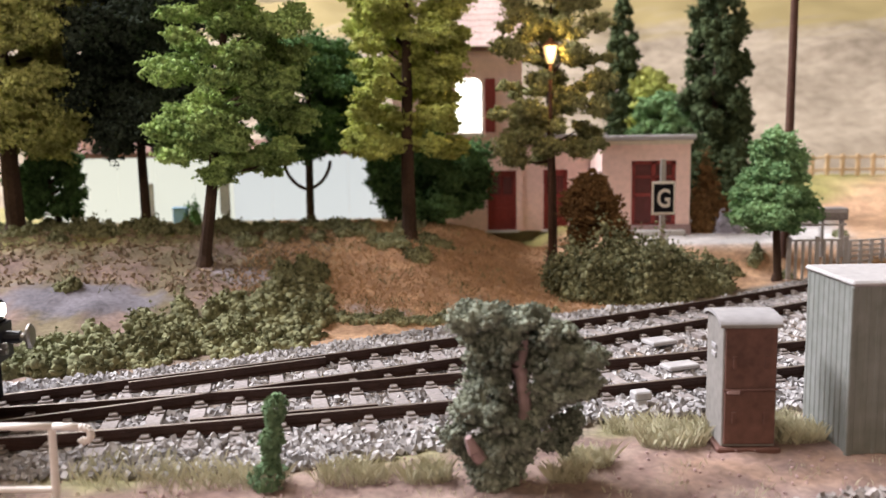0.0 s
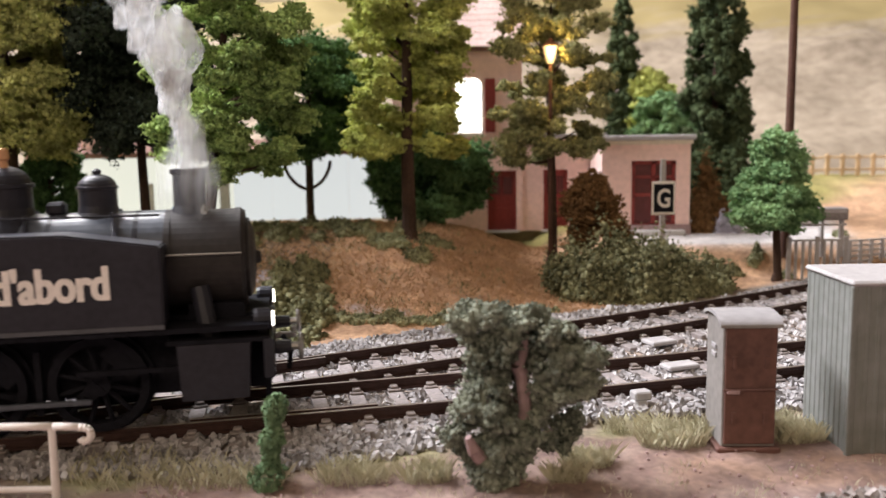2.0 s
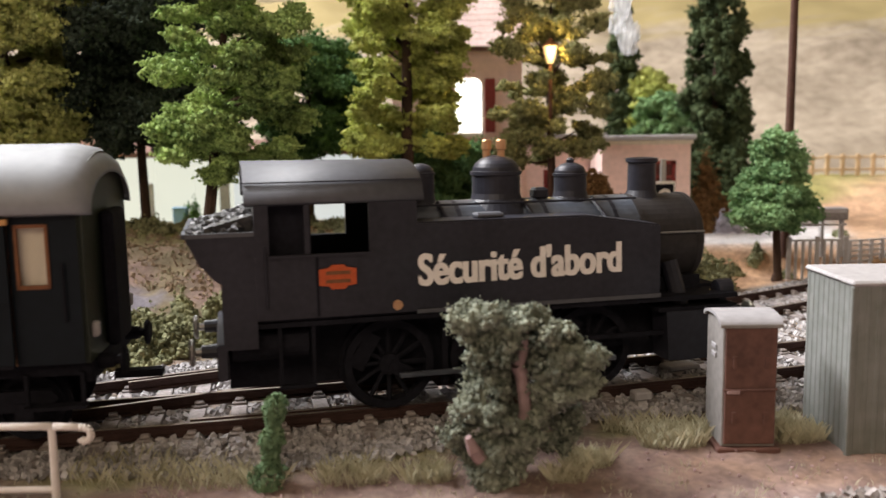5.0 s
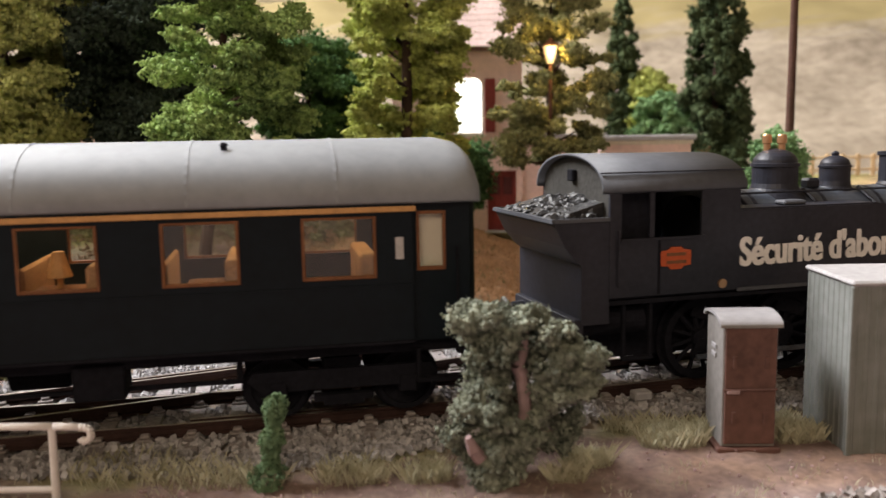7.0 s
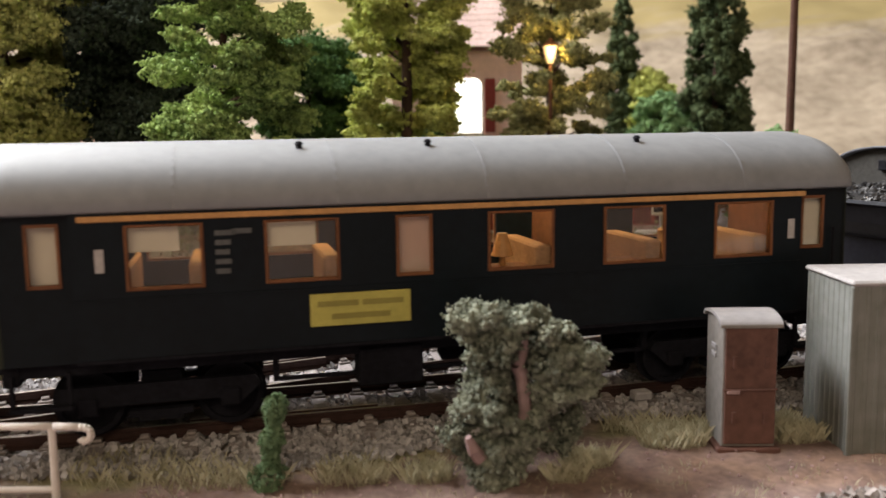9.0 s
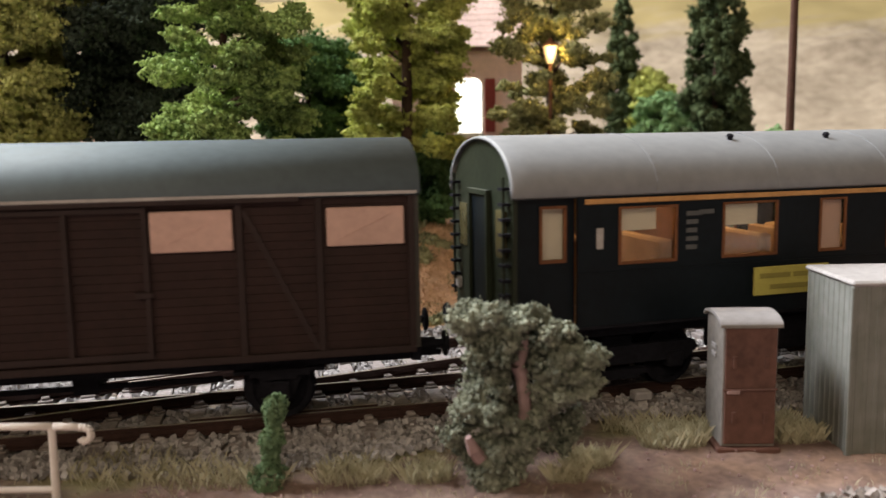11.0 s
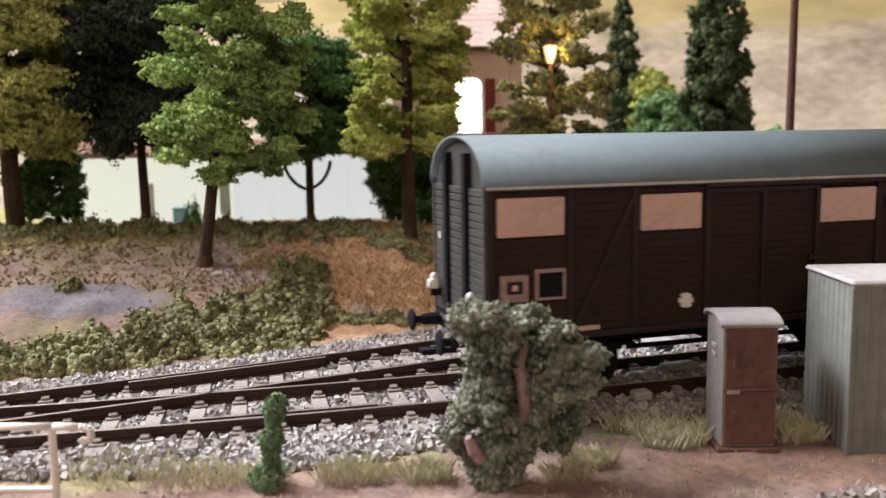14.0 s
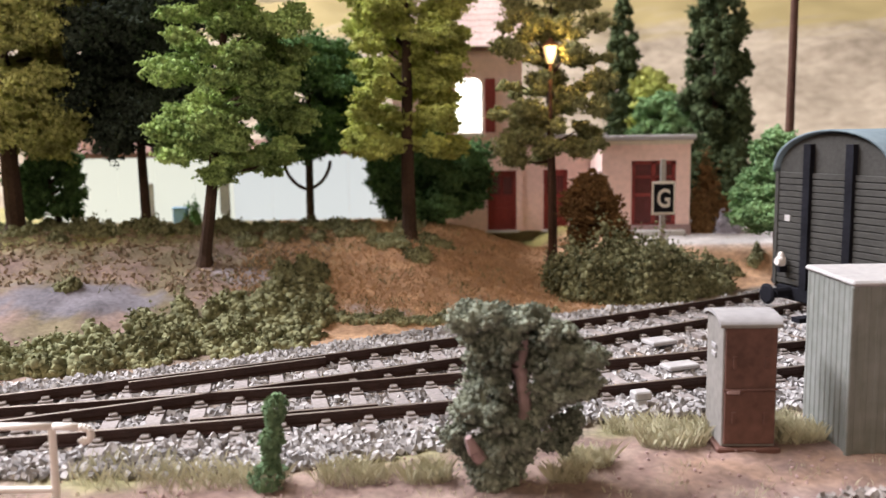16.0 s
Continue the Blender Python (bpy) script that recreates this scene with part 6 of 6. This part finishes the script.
def build_shed():
    t = thing("corrugated_hut", "grey green corrugated metal hut with pale slab roof", "hut", m=at(63.6, 130.6, gz(70, 138) - 0.4, 0))
    wx, wy, h = 24.0, 16.6, 27.6
    bm = bmesh.new()

    def ribs(p0, p1, n):
        out = []
        for i in range(n):
            for f, q in ((0.0, 0), (0.12, 1), (0.38, 1), (0.5, 0)):
                k = (i + f) / n
                out.append((p0[0] + (p1[0] - p0[0]) * k, p0[1] + (p1[1] - p0[1]) * k, q))
        out.append((*p1, 0))
        return out

    def wall(p0, p1, n, nx, ny):
        lo, hi = [], []
        for a, b, q in ribs(p0, p1, n):
            lo.append(bm.verts.new((a + nx * q * 0.15, b + ny * q * 0.15, 0)))
            hi.append(bm.verts.new((a + nx * q * 0.15, b + ny * q * 0.15, h)))
        for i in range(len(lo) - 1):
            bm.faces.new((lo[i], lo[i + 1], hi[i + 1], hi[i]))
    wall((0, wy), (0, 0), 9, -1, 0)
    wall((0, 0), (wx, 0), 13, 0, -1)
    wall((wx, 0), (wx, wy), 9, 1, 0)
    wall((wx, wy), (0, wy), 13, 0, 1)
    part("corrugated_wall", bm, M["shed"], t)
    part("inner_core", boxes((0.1, wx - 0.1, 0.1, wy - 0.1, 0, h)), M["shed"], t)
    part("roof_slab", box(bmesh.new(), -0.5, wx + 0.6, -0.6, wy + 0.6, h, h + 0.9, bevel=0.35), M["shedtop"], t, "pale chipped concrete roof slab")
    for x, y in ((-0.25, -0.25),):
        part("corner_strip", box(bmesh.new(), x - 0.2, x + 0.6, y - 0.2, y + 0.6, 0, h, bevel=0.15), M["shed"], t)


build_relay_box()
build_shed()


def bent_tube(bm, pts, r, n=10):
    for a, b in zip(pts, pts[1:]):
        tube(bm, a, b, r, n=n)
    return bm


def build_hand_rail():
    zb = gz(-56, 118)
    t = thing("white_handrail", "white painted tube railing with curled end", "railing", m=at(-56.3, 118, zb, 0))
    top = 6.9 - zb
    pts = [(-34, 0, top + 0.3), (-9, 0, top + 0.1), (0.2, 0, top), (4.0, 0, top - 0.15)]
    pts += [(4.6 + 0.95 * math.sin(a), 0, top - 1.25 + 1.0 * math.cos(a)) for a in (0.0, 0.4, 0.8, 1.2, 1.6, 2.0, 2.4, 2.8)]
    pts += [(4.3, 0, top - 2.3), (4.0, 0, top - 1.8)]
    part("top_rail", bent_tube(bmesh.new(), pts, 0.55), M["whitepaint"], t, smooth=True)
    part("lower_rail", tube(bmesh.new(), (-34, 0, top - 9.3), (0, 0, top - 9.4), 0.5, n=10), M["whitepaint"], t)
    for x in (0, -15, -30):
        part("post", tube(bmesh.new(), (x - 0.1, 0, -1.5), (x, 0, top), 0.62, 0.55, n=10), M["whitepaint"], t)


build_hand_rail()


def build_sign():
    x, y = 77.3, 300
    zb = gz(x, y)
    t = thing("marker_sign", "black square marker sign with white border and letter", "sign", m=at(x, y, zb - 0.3, 4))
    part("post", box(bmesh.new(), -0.9, 0.9, -0.6, 0.6, 0, 38.0 - zb, bevel=0.15), M["fence_grey"], t)
    k = Matrix.Rotation(radians(-4), 4, "Y")
    bm = box(bmesh.new(), -4.2, 4.2, -1.2, -0.7, 18.6 - zb, 30.4 - zb, bevel=0.2)
    b = part("board", bm, M["white"], t)
    f = part("board_face", box(bmesh.new(), -3.5, 3.5, -1.3, -1.1, 19.6 - zb, 29.4 - zb), M["blackmatt"], b)
    turn = Matrix.Translation((-2.3, -1.34, 21.2 - zb)) @ Matrix.Rotation(math.pi / 2, 4, "X")
    text_part("letter", "G", 6.6, 4.6, turn, M["white"], b)


build_sign()

# ---- buildings behind ----


def wall_with(bm, x0, x1, y0, y1, z0, z1, holes):
    return holed(bm, x0, x1, y0, y1, z0, z1, holes)


def build_house():
    z = 7.0
    t = thing("pink_house", "pink rendered house with low wing, red doors and lit window", "house", m=at(0, 362, z - 0.5))
    top = 75.0
    holes_low = [(19.2, 31.4, 0.0, 25.6), (43.0, 53.0, 0.0, 25.6)]
    holes_up = [(5.6, 17.8, 41.0, 64.8)]
    part("front_wall", wall_with(bmesh.new(), -20, 34, 0, 4, 0, 33, holes_low[:1]), M["pink"], t)
    part("front_wall", wall_with(bmesh.new(), -20, 34, 0, 4, 33, top, holes_up), M["pink"], t)
    part("side_wall", boxes((-20, -16, 4, 60, 0, top)), M["pink"], t)
    part("side_wall", boxes((30, 34, 4, 60, 0, top)), M["pink"], t)
    part("back_wall", boxes((-20, 34, 60, 64, 0, top)), M["pink"], t)
    wing = part("wing_wall", wall_with(bmesh.new(), 34, 68, 0.4, 4, 0, 38.4, holes_low[1:]), M["pink"], t)
    part("wing_side", boxes((64, 68, 4, 40, 0, 38.4)), M["pink"], wing)
    part("wing_roof", box(bmesh.new(), 34, 69.6, -1.4, 42, 38.4, 40.6, bevel=0.3), M["shedtop"], wing, "pale flat roof slab")
    part("eave", boxes((-23, 36.5, -3, 67, top, top + 1.6), bevel=0.2), M["eave"], t)
    roof = part("roof", prism(bmesh.new(), [(-4, top + 1.6), (68, top + 1.6), (32, top + 42)], -23, 36.5, axis="x"), M["pinkroof"], t, "pale pink tiled roof")
    part("chimney", boxes((20, 28, 26, 34, top + 22, top + 52), (19, 29, 25, 35, top + 52, top + 54)), M["pink"], t)
    for i in range(14):
        x0, zz = -3.6 + i * 2.5, top + 2.0 + i * 2.5 * 40.4 / 36
        part("tile_course", boxes((-23, 36.5, x0 - 0.1, x0 + 0.3, zz - 0.1, zz + 0.1)), M["pinkroof"], roof)
    for a, b, c, d in holes_low:
        dr = part("door", boxes((a, b, 1.2, 2.2, 0, d)), M["red"], t, "dark red panelled door")
        part("door_frame", boxes((a - 0.1, a + 0.9, 0.4, 1.6, 0, d), (b - 0.9, b + 0.1, 0.4, 1.6, 0, d), (a, b, 0.4, 1.6, d - 1.0, d)), M["red"], dr)
        part("door_panel", boxes((a + 2, b - 2, 0.9, 1.3, 3, 10), bevel=0.2), M["red"], dr)
        for k in (0, 1):
            xm = (a + b) / 2
            part("pane", boxes((a + 1.6 + k * (xm - a - 1.0), xm - 0.6 + k * (xm - a - 1.0), 0.95, 1.25, 15.5, 23)), M["redglass"], dr)
        part("sill", boxes((a - 1, b + 1, -1.5, 0.5, -0.5, 0.4)), M["concrete"], dr)
    for a, b, c, d in holes_up:
        w = part("window", boxes((a, a + 0.7, 1.0, 2.0, c, d), (b - 0.7, b, 1.0, 2.0, c, d), (a, b, 1.0, 2.0, c, c + 0.7), (a, b, 1.0, 2.0, d - 0.7, d)), M["white"], t)
        part("pane", boxes((a + 0.7, b - 0.7, 1.4, 1.7, c + 0.7, d - 0.7)), M["lit"], w, "brightly lit white window pane")
        arch = [(a - 0.6, d - 4.6), (a - 0.6, d + 0.8), (b + 0.6, d + 0.8), (b + 0.6, d - 4.6)] + [((a + b) / 2 + (b - a) / 2 * math.cos(q), d - 4.6 + 4.6 * math.sin(q)) for q in (0, 0.4, 0.8, 1.2, 1.57, 1.94, 2.34, 2.74, 3.1416)]
        part("arch", prism(bmesh.new(), arch, -0.3, 1.0), M["pink"], w)
        part("sill", boxes((a - 1.2, b + 1.2, -1.2, 1, c - 1.2, c)), M["plaster"], w)
        for x0, x1 in ((a - 5.6, a - 0.8), (b + 0.7, b + 5.0)):
            sh = part("shutter", boxes((x0, x1, -0.8, -0.05, c + 0.6, d - 1.0), bevel=0.15), M["red"], t, "dark red louvred shutter")
            for i in range(int((d - c) / 2.6)):
                part("slat", boxes((x0 + 0.6, x1 - 0.6, -1.0, -0.7, c + 2 + i * 2.3, c + 3.2 + i * 2.3)), M["red"], sh)


def build_annex():
    t = thing("flat_roofed_annex", "small pink flat roofed outbuilding with dark red glazed door", "outbuilding", m=at(0, 335, 6.6))
    hole = [(12.4 + 61.7, 29.8 + 61.7, 3.0, 29.5)]
    part("front_wall", wall_with(bmesh.new(), 62.4, 97.0, 0, 3, -0.5, 37.4, hole), M["pink"], t)
    part("side_wall", boxes((62.4, 65.4, 3, 26, -0.5, 37.4)), M["pink"], t)
    part("side_wall", boxes((94.0, 97.0, 3, 26, -0.5, 37.4)), M["pink"], t)
    part("roof", box(bmesh.new(), 60.6, 98.8, -1.6, 27, 37.4, 39.4, bevel=0.3), M["shedtop"], t, "pale flat concrete roof")
    part("roof_band", boxes((61.6, 97.8, -0.7, 0.0, 35.8, 37.4)), M["plaster"], t)
    a, b, c, d = hole[0]
    dr = part("door", boxes((a, b, 1.2, 2.0, c, d)), M["redglass"], t, "dark red glazed double door")
    xm = (a + b) / 2
    part("door_frame", boxes((a, a + 1.4, 0.5, 1.5, c, d), (b - 1.4, b, 0.5, 1.5, c, d), (xm - 0.8, xm + 0.8, 0.5, 1.5, c, d), (a, b, 0.5, 1.5, d - 1.4, d), (a, b, 0.5, 1.5, c, c + 2.0), (a, b, 0.5, 1.5, c + 12.6, c + 13.8), (a, b, 0.5, 1.5, c + 19.8, c + 20.6)), M["red"], dr)
    part("step", boxes((a - 3, b + 3, -4, 0, -0.6, 2.6), bevel=0.3), M["concrete"], t)
    part("plinth", boxes((62.0, 97.4, -0.5, 0, -0.5, 4.4)), M["stump"], t)


def build_hall():
    t = thing("station_hall", "long low station hall with glowing white front", "station building", m=at(0, 374, 8.0))
    x0, x1, h = -175.0, -24.0, 31.8
    part("floor_sill", boxes((x0, x1, 0, 3, -2, 3.6)), M["plaster"], t)
    part("back_wall", boxes((x0, x1, 34, 37, -2, h)), M["plaster"], t)
    part("side_wall", boxes((x0, x0 + 3, 3, 34, -2, h)), M["plaster"], t)
    part("side_wall", boxes((x1 - 3, x1, 3, 34, -2, h)), M["plaster"], t)
    n = 9
    st = (x1 - x0) / n
    for i in range(n):
        a = x0 + i * st
        # Flat panels that glow by themselves, cream on the left, bluish on the right.
        part("front_panel", boxes((a + 0.1, a + st - 0.1, 1.0, 1.4, 3.6, h)), M["hallfront"] if i < 5 else M["hallfront_cool"], t, "glowing cream white front panel")
        part("post", boxes((a - 0.4, a + 0.4, 1.5, 2.4, 3.6, h)), M["whitepaint"], t)
    part("eave_beam", boxes((x0 - 4, x1 + 3, -3, 40, h, h + 2.2), bevel=0.2), M["eave"], t, "brown eave beam")
    part("roof", prism(bmesh.new(), [(-3, h + 2.2), (40, h + 2.2), (18, h + 7)], x0 - 4, x1 + 3, axis="x"), M["eave"], t)
    part("chimney", boxes((-158, -150, 4, 12, h + 4, h + 14)), M["pink"], t)
    for x in (-94.8, -128):
        part("notice_board", boxes((x - 2.2, x + 2.2, -0.6, 0.3, 6.5, 20.5), bevel=0.2), M["fence_grey"], t)


def build_hall_front():
    x, y = -112.0, 366
    t = thing("blue_crate", "faded blue crate standing before the lit hall", "crate", m=at(x, y, gz(x, y)))
    part("case", box(bmesh.new(), -3, 3, -2, 2, -0.5, 10.5, bevel=0.4), M["blue"], t)
    part("lid", box(bmesh.new(), -3.3, 3.3, -2.3, 2.3, 10.5, 11.5, bevel=0.3), M["blue"], t)
    bush("hall_shrub", "small green shrub before the lit hall", -106.5, 364, 4.5, 3.5, 17, L["teal"], 4, 0.8, seed=311)


build_hall_front()
build_house()
build_annex()
build_hall()


def build_street_lamp():
    x, y = 36.4, 288
    zb = gz(x, y)
    t = thing("street_lamp", "tall street lamp with warm yellow lit lantern", "street lamp", m=at(x, y, zb))
    h = 70.0 - zb
    part("post", lathe(bmesh.new(), ((1.6, 0), (1.6, 3), (0.8, 4), (0.6, h)), (0, 0, 0), 12), M["pole"], t)
    part("lantern", lathe(bmesh.new(), ((1.2, h), (2.6, h + 5.6), (2.3, h + 5.7), (1.0, h + 0.3)), (0, 0, 0), 8), M["fence_grey"], t)
    part("bulb", lathe(bmesh.new(), ((0.7, h + 0.9), (1.6, h + 2.2), (1.9, h + 3.6), (1.2, h + 5.2), (0.4, h + 5.9)), (0, 0, 0), 16), M["lampglow"], t, "glowing warm yellow bulb", smooth=True)
    part("cap", lathe(bmesh.new(), ((2.9, h + 6.0), (1.0, h + 7.6), (0.3, h + 8.6)), (0, 0, 0), 12), M["pole"], t)
    d = bpy.data.lights.new("street_lamp_light", "POINT")
    d.energy, d.color, d.shadow_soft_size = 0.012, (1.0, 0.62, 0.22), 0.003
    ob = new("street_lamp_light", d)
    ob.matrix_basis = at(x, y - 4.5, zb + h + 3.2)


build_street_lamp()


def build_pole_and_fences():
    x, y = 120.8, 300
    zb = gz(x, y)
    t = thing("telegraph_pole", "tall dark brown timber telegraph pole", "pole", m=at(x, y, zb - 0.5))
    part("shaft", tube(bmesh.new(), (0, 0, 0), (0.6, 0, 125), 1.6, 1.15, n=12), M["pole"], t)
    part("cross_arm", boxes((-12, 13, -0.8, 0.8, 112, 114), bevel=0.2), M["pole"], t)
    f = thing("picket_gate", "pale grey metal picket gate beside the road", "gate", m=at(0, 0, 0))
    for i in range(9):
        xx = 117 + i * 2.4
        zz = gz(xx, 287)
        wide = 0.75 if i in (0, 4, 8) else 0.42
        part("picket", box(bmesh.new(), xx - wide, xx + wide, 286.6, 287.4, zz - 0.5, zz + (14.5 if wide > 0.5 else 13.2), bevel=0.1), M["fence_grey"], f)
    for q in (3.0, 8.2, 12.6):
        part("gate_rail", box(bmesh.new(), 117.2, 136.0, 286.7, 287.3, 7.0 + q - 0.35, 7.0 + q + 0.35), M["fence_grey"], f)
    f = thing("roadside_railing", "grey metal railing along the road", "fence", m=at(0, 0, 0))
    n = 14
    for i in range(n):
        xx, yy = 138 + i * 4.4, 288 + i * 1.4
        zz = gz(xx, yy)
        part("railing_post", box(bmesh.new(), xx - 0.5, xx + 0.5, yy - 0.5, yy + 0.5, zz - 0.5, zz + 13.0, bevel=0.1), M["fence_grey"], f)
        if i < n - 1:
            zc = gz(xx + 4.4, yy + 1.4)
            for q in (5.6, 7.4, 9.2, 11.0, 12.6):
                part("railing_bar", tube(bmesh.new(), (xx, yy, zz + q), (xx + 4.4, yy + 1.4, zc + q), 0.34, n=6), M["fence_grey"], f)
    f = thing("hillside_fence", "tan timber rail fence on the hillside", "fence", m=at(0, 0, 0))
    for i in range(14):
        xx, yy = 208 + i * 8.4, 503 - i * 1.0
        za, zc = gz(xx, yy), gz(xx + 8.4, yy - 1.0)
        part("fence_post", box(bmesh.new(), xx - 1, xx + 1, yy - 1, yy + 1, za - 2, za + 12.5, bevel=0.2), M["fence_tan"], f)
        if i < 13:
            for q in (3.4, 10.6):
                part("fence_rail", tube(bmesh.new(), (xx, yy, za + q), (xx + 8.4, yy - 1.0, zc + q), 0.8, n=6), M["fence_tan"], f)
    t = thing("lineside_box", "low dark grey equipment box behind the fence", "box", m=at(137, 300, gz(137, 300)))
    part("case", box(bmesh.new(), -4.6, 4.6, -3, 3, 12.8, 17.0, bevel=0.4), M["sleeper"], t)
    part("leg", boxes((-4, -3, -1, 1, -0.5, 12.8)), M["fence_grey"], t)
    part("leg", boxes((3, 4, -1, 1, -0.5, 12.8)), M["fence_grey"], t)


build_pole_and_fences()

# ---- steam: soft rigid puffs that leave the chimney one after another ----


def build_steam():
    t = thing("steam_plume", "white translucent steam rising from the chimney", "steam")
    r = np.random.default_rng(88)
    shapes = []
    for i in range(6):
        bm = bmesh.new()
        bmesh.ops.create_icosphere(bm, subdivisions=3, radius=1.0)
        ph = r.uniform(0, 6.28, 6)
        size = 1.35 + 0.68 * i
        for v in bm.verts:
            c = v.co
            q = 1 + 0.22 * math.sin(3 * c.x + ph[0]) * math.sin(3 * c.y + ph[1]) + 0.16 * math.sin(6 * c.z + ph[2]) + 0.1 * math.sin(9 * c.x + ph[3])
            v.co = Vector((c.x * q * size, c.y * q * size, c.z * q * size * 1.6))
        bmesh.ops.transform(bm, matrix=Matrix.Scale(MM, 4), verts=bm.verts)
        me = bpy.data.meshes.new("puff")
        bm.to_mesh(me)
        bm.free()
        for p in me.polygons:
            p.use_smooth = True
        me.materials.append(M["steam"])
        shapes.append(me)
    ORDER = (0, 1, 0, 3, 1, 0, 4, 2, 0, 1, 0, 5)
    out = []
    te = -0.55
    i = 0
    while te < 4.7:
        ob = new("puff", shapes[ORDER[i % 12]])
        ob.parent = t
        out.append((ob, te, float(r.uniform(-1, 1)), float(r.uniform(-1, 1)), ORDER[i % 12]))
        te += 0.024
        i += 1
    return out


PUFFS = build_steam()

# ---- what moves ----


def train_pose(t, back):
    x, y, a = on_track(train_s(t) - back)
    return at(x, y, 0, math.degrees(a))


def motions():
    times = [round(0.16 * i, 4) for i in range(101)]
    for ob, back in ((LOCO, 0.0), (COACH, 137.508), (WAGON, 285.057)):
        walk(ob, [(t, train_pose(t, back)) for t in times])
    for w, r, (x, y, z) in SPINNERS:
        rows = []
        for t in times:
            a = (train_s(t) + 130.0) / r
            rows.append((t, at(x, y, z) @ Matrix.Rotation(a, 4, "Y")))
        walk(w, rows)
    for rod, sgn in RODS:
        rows = []
        for t in times:
            a = (train_s(t) + 130.0) / 7.9
            rows.append((t, at(-3.2 * math.sin(a), 0, 7.9 - 3.2 * math.cos(a))))
        walk(rod, rows)
    for ob, te, u, v, size in PUFFS:
        first = 42.4 + size * 2.8
        marks = [0.0] + [0.4 * k for k in range(1, 12) if 0.4 * k < te - 0.1] + [te - 0.045, te, te + 0.15, te + 0.3, te + 0.5, te + 1.0, te + 3.0, 16.0]
        rows, last = [], -1
        for t in marks:
            if t < 0 or t - last < 0.03:
                continue
            if t < te - 0.01:
                x, y, a = on_track(train_s(t) + 30.0)
                p = (x, y, 27.0)
            else:
                x, y, a = on_track((train_s(te) if te >= 0 else -122.0 + 24.5 * te) + 29.4)
                age = t - te
                x += 20.0 * min(age, 1.0) * float(sm((te - 0.8) / 2.2)) + u * min(age, 1.0) * (13 - 2.0 * te)
                p = (x, y + v * min(age, 1.0) * 7, first + 62 * min(age, 1.5) + 40 * max(age - 1.5, 0))
            rows.append((t, at(*p)))
            last = t
        walk(ob, rows)

motions()
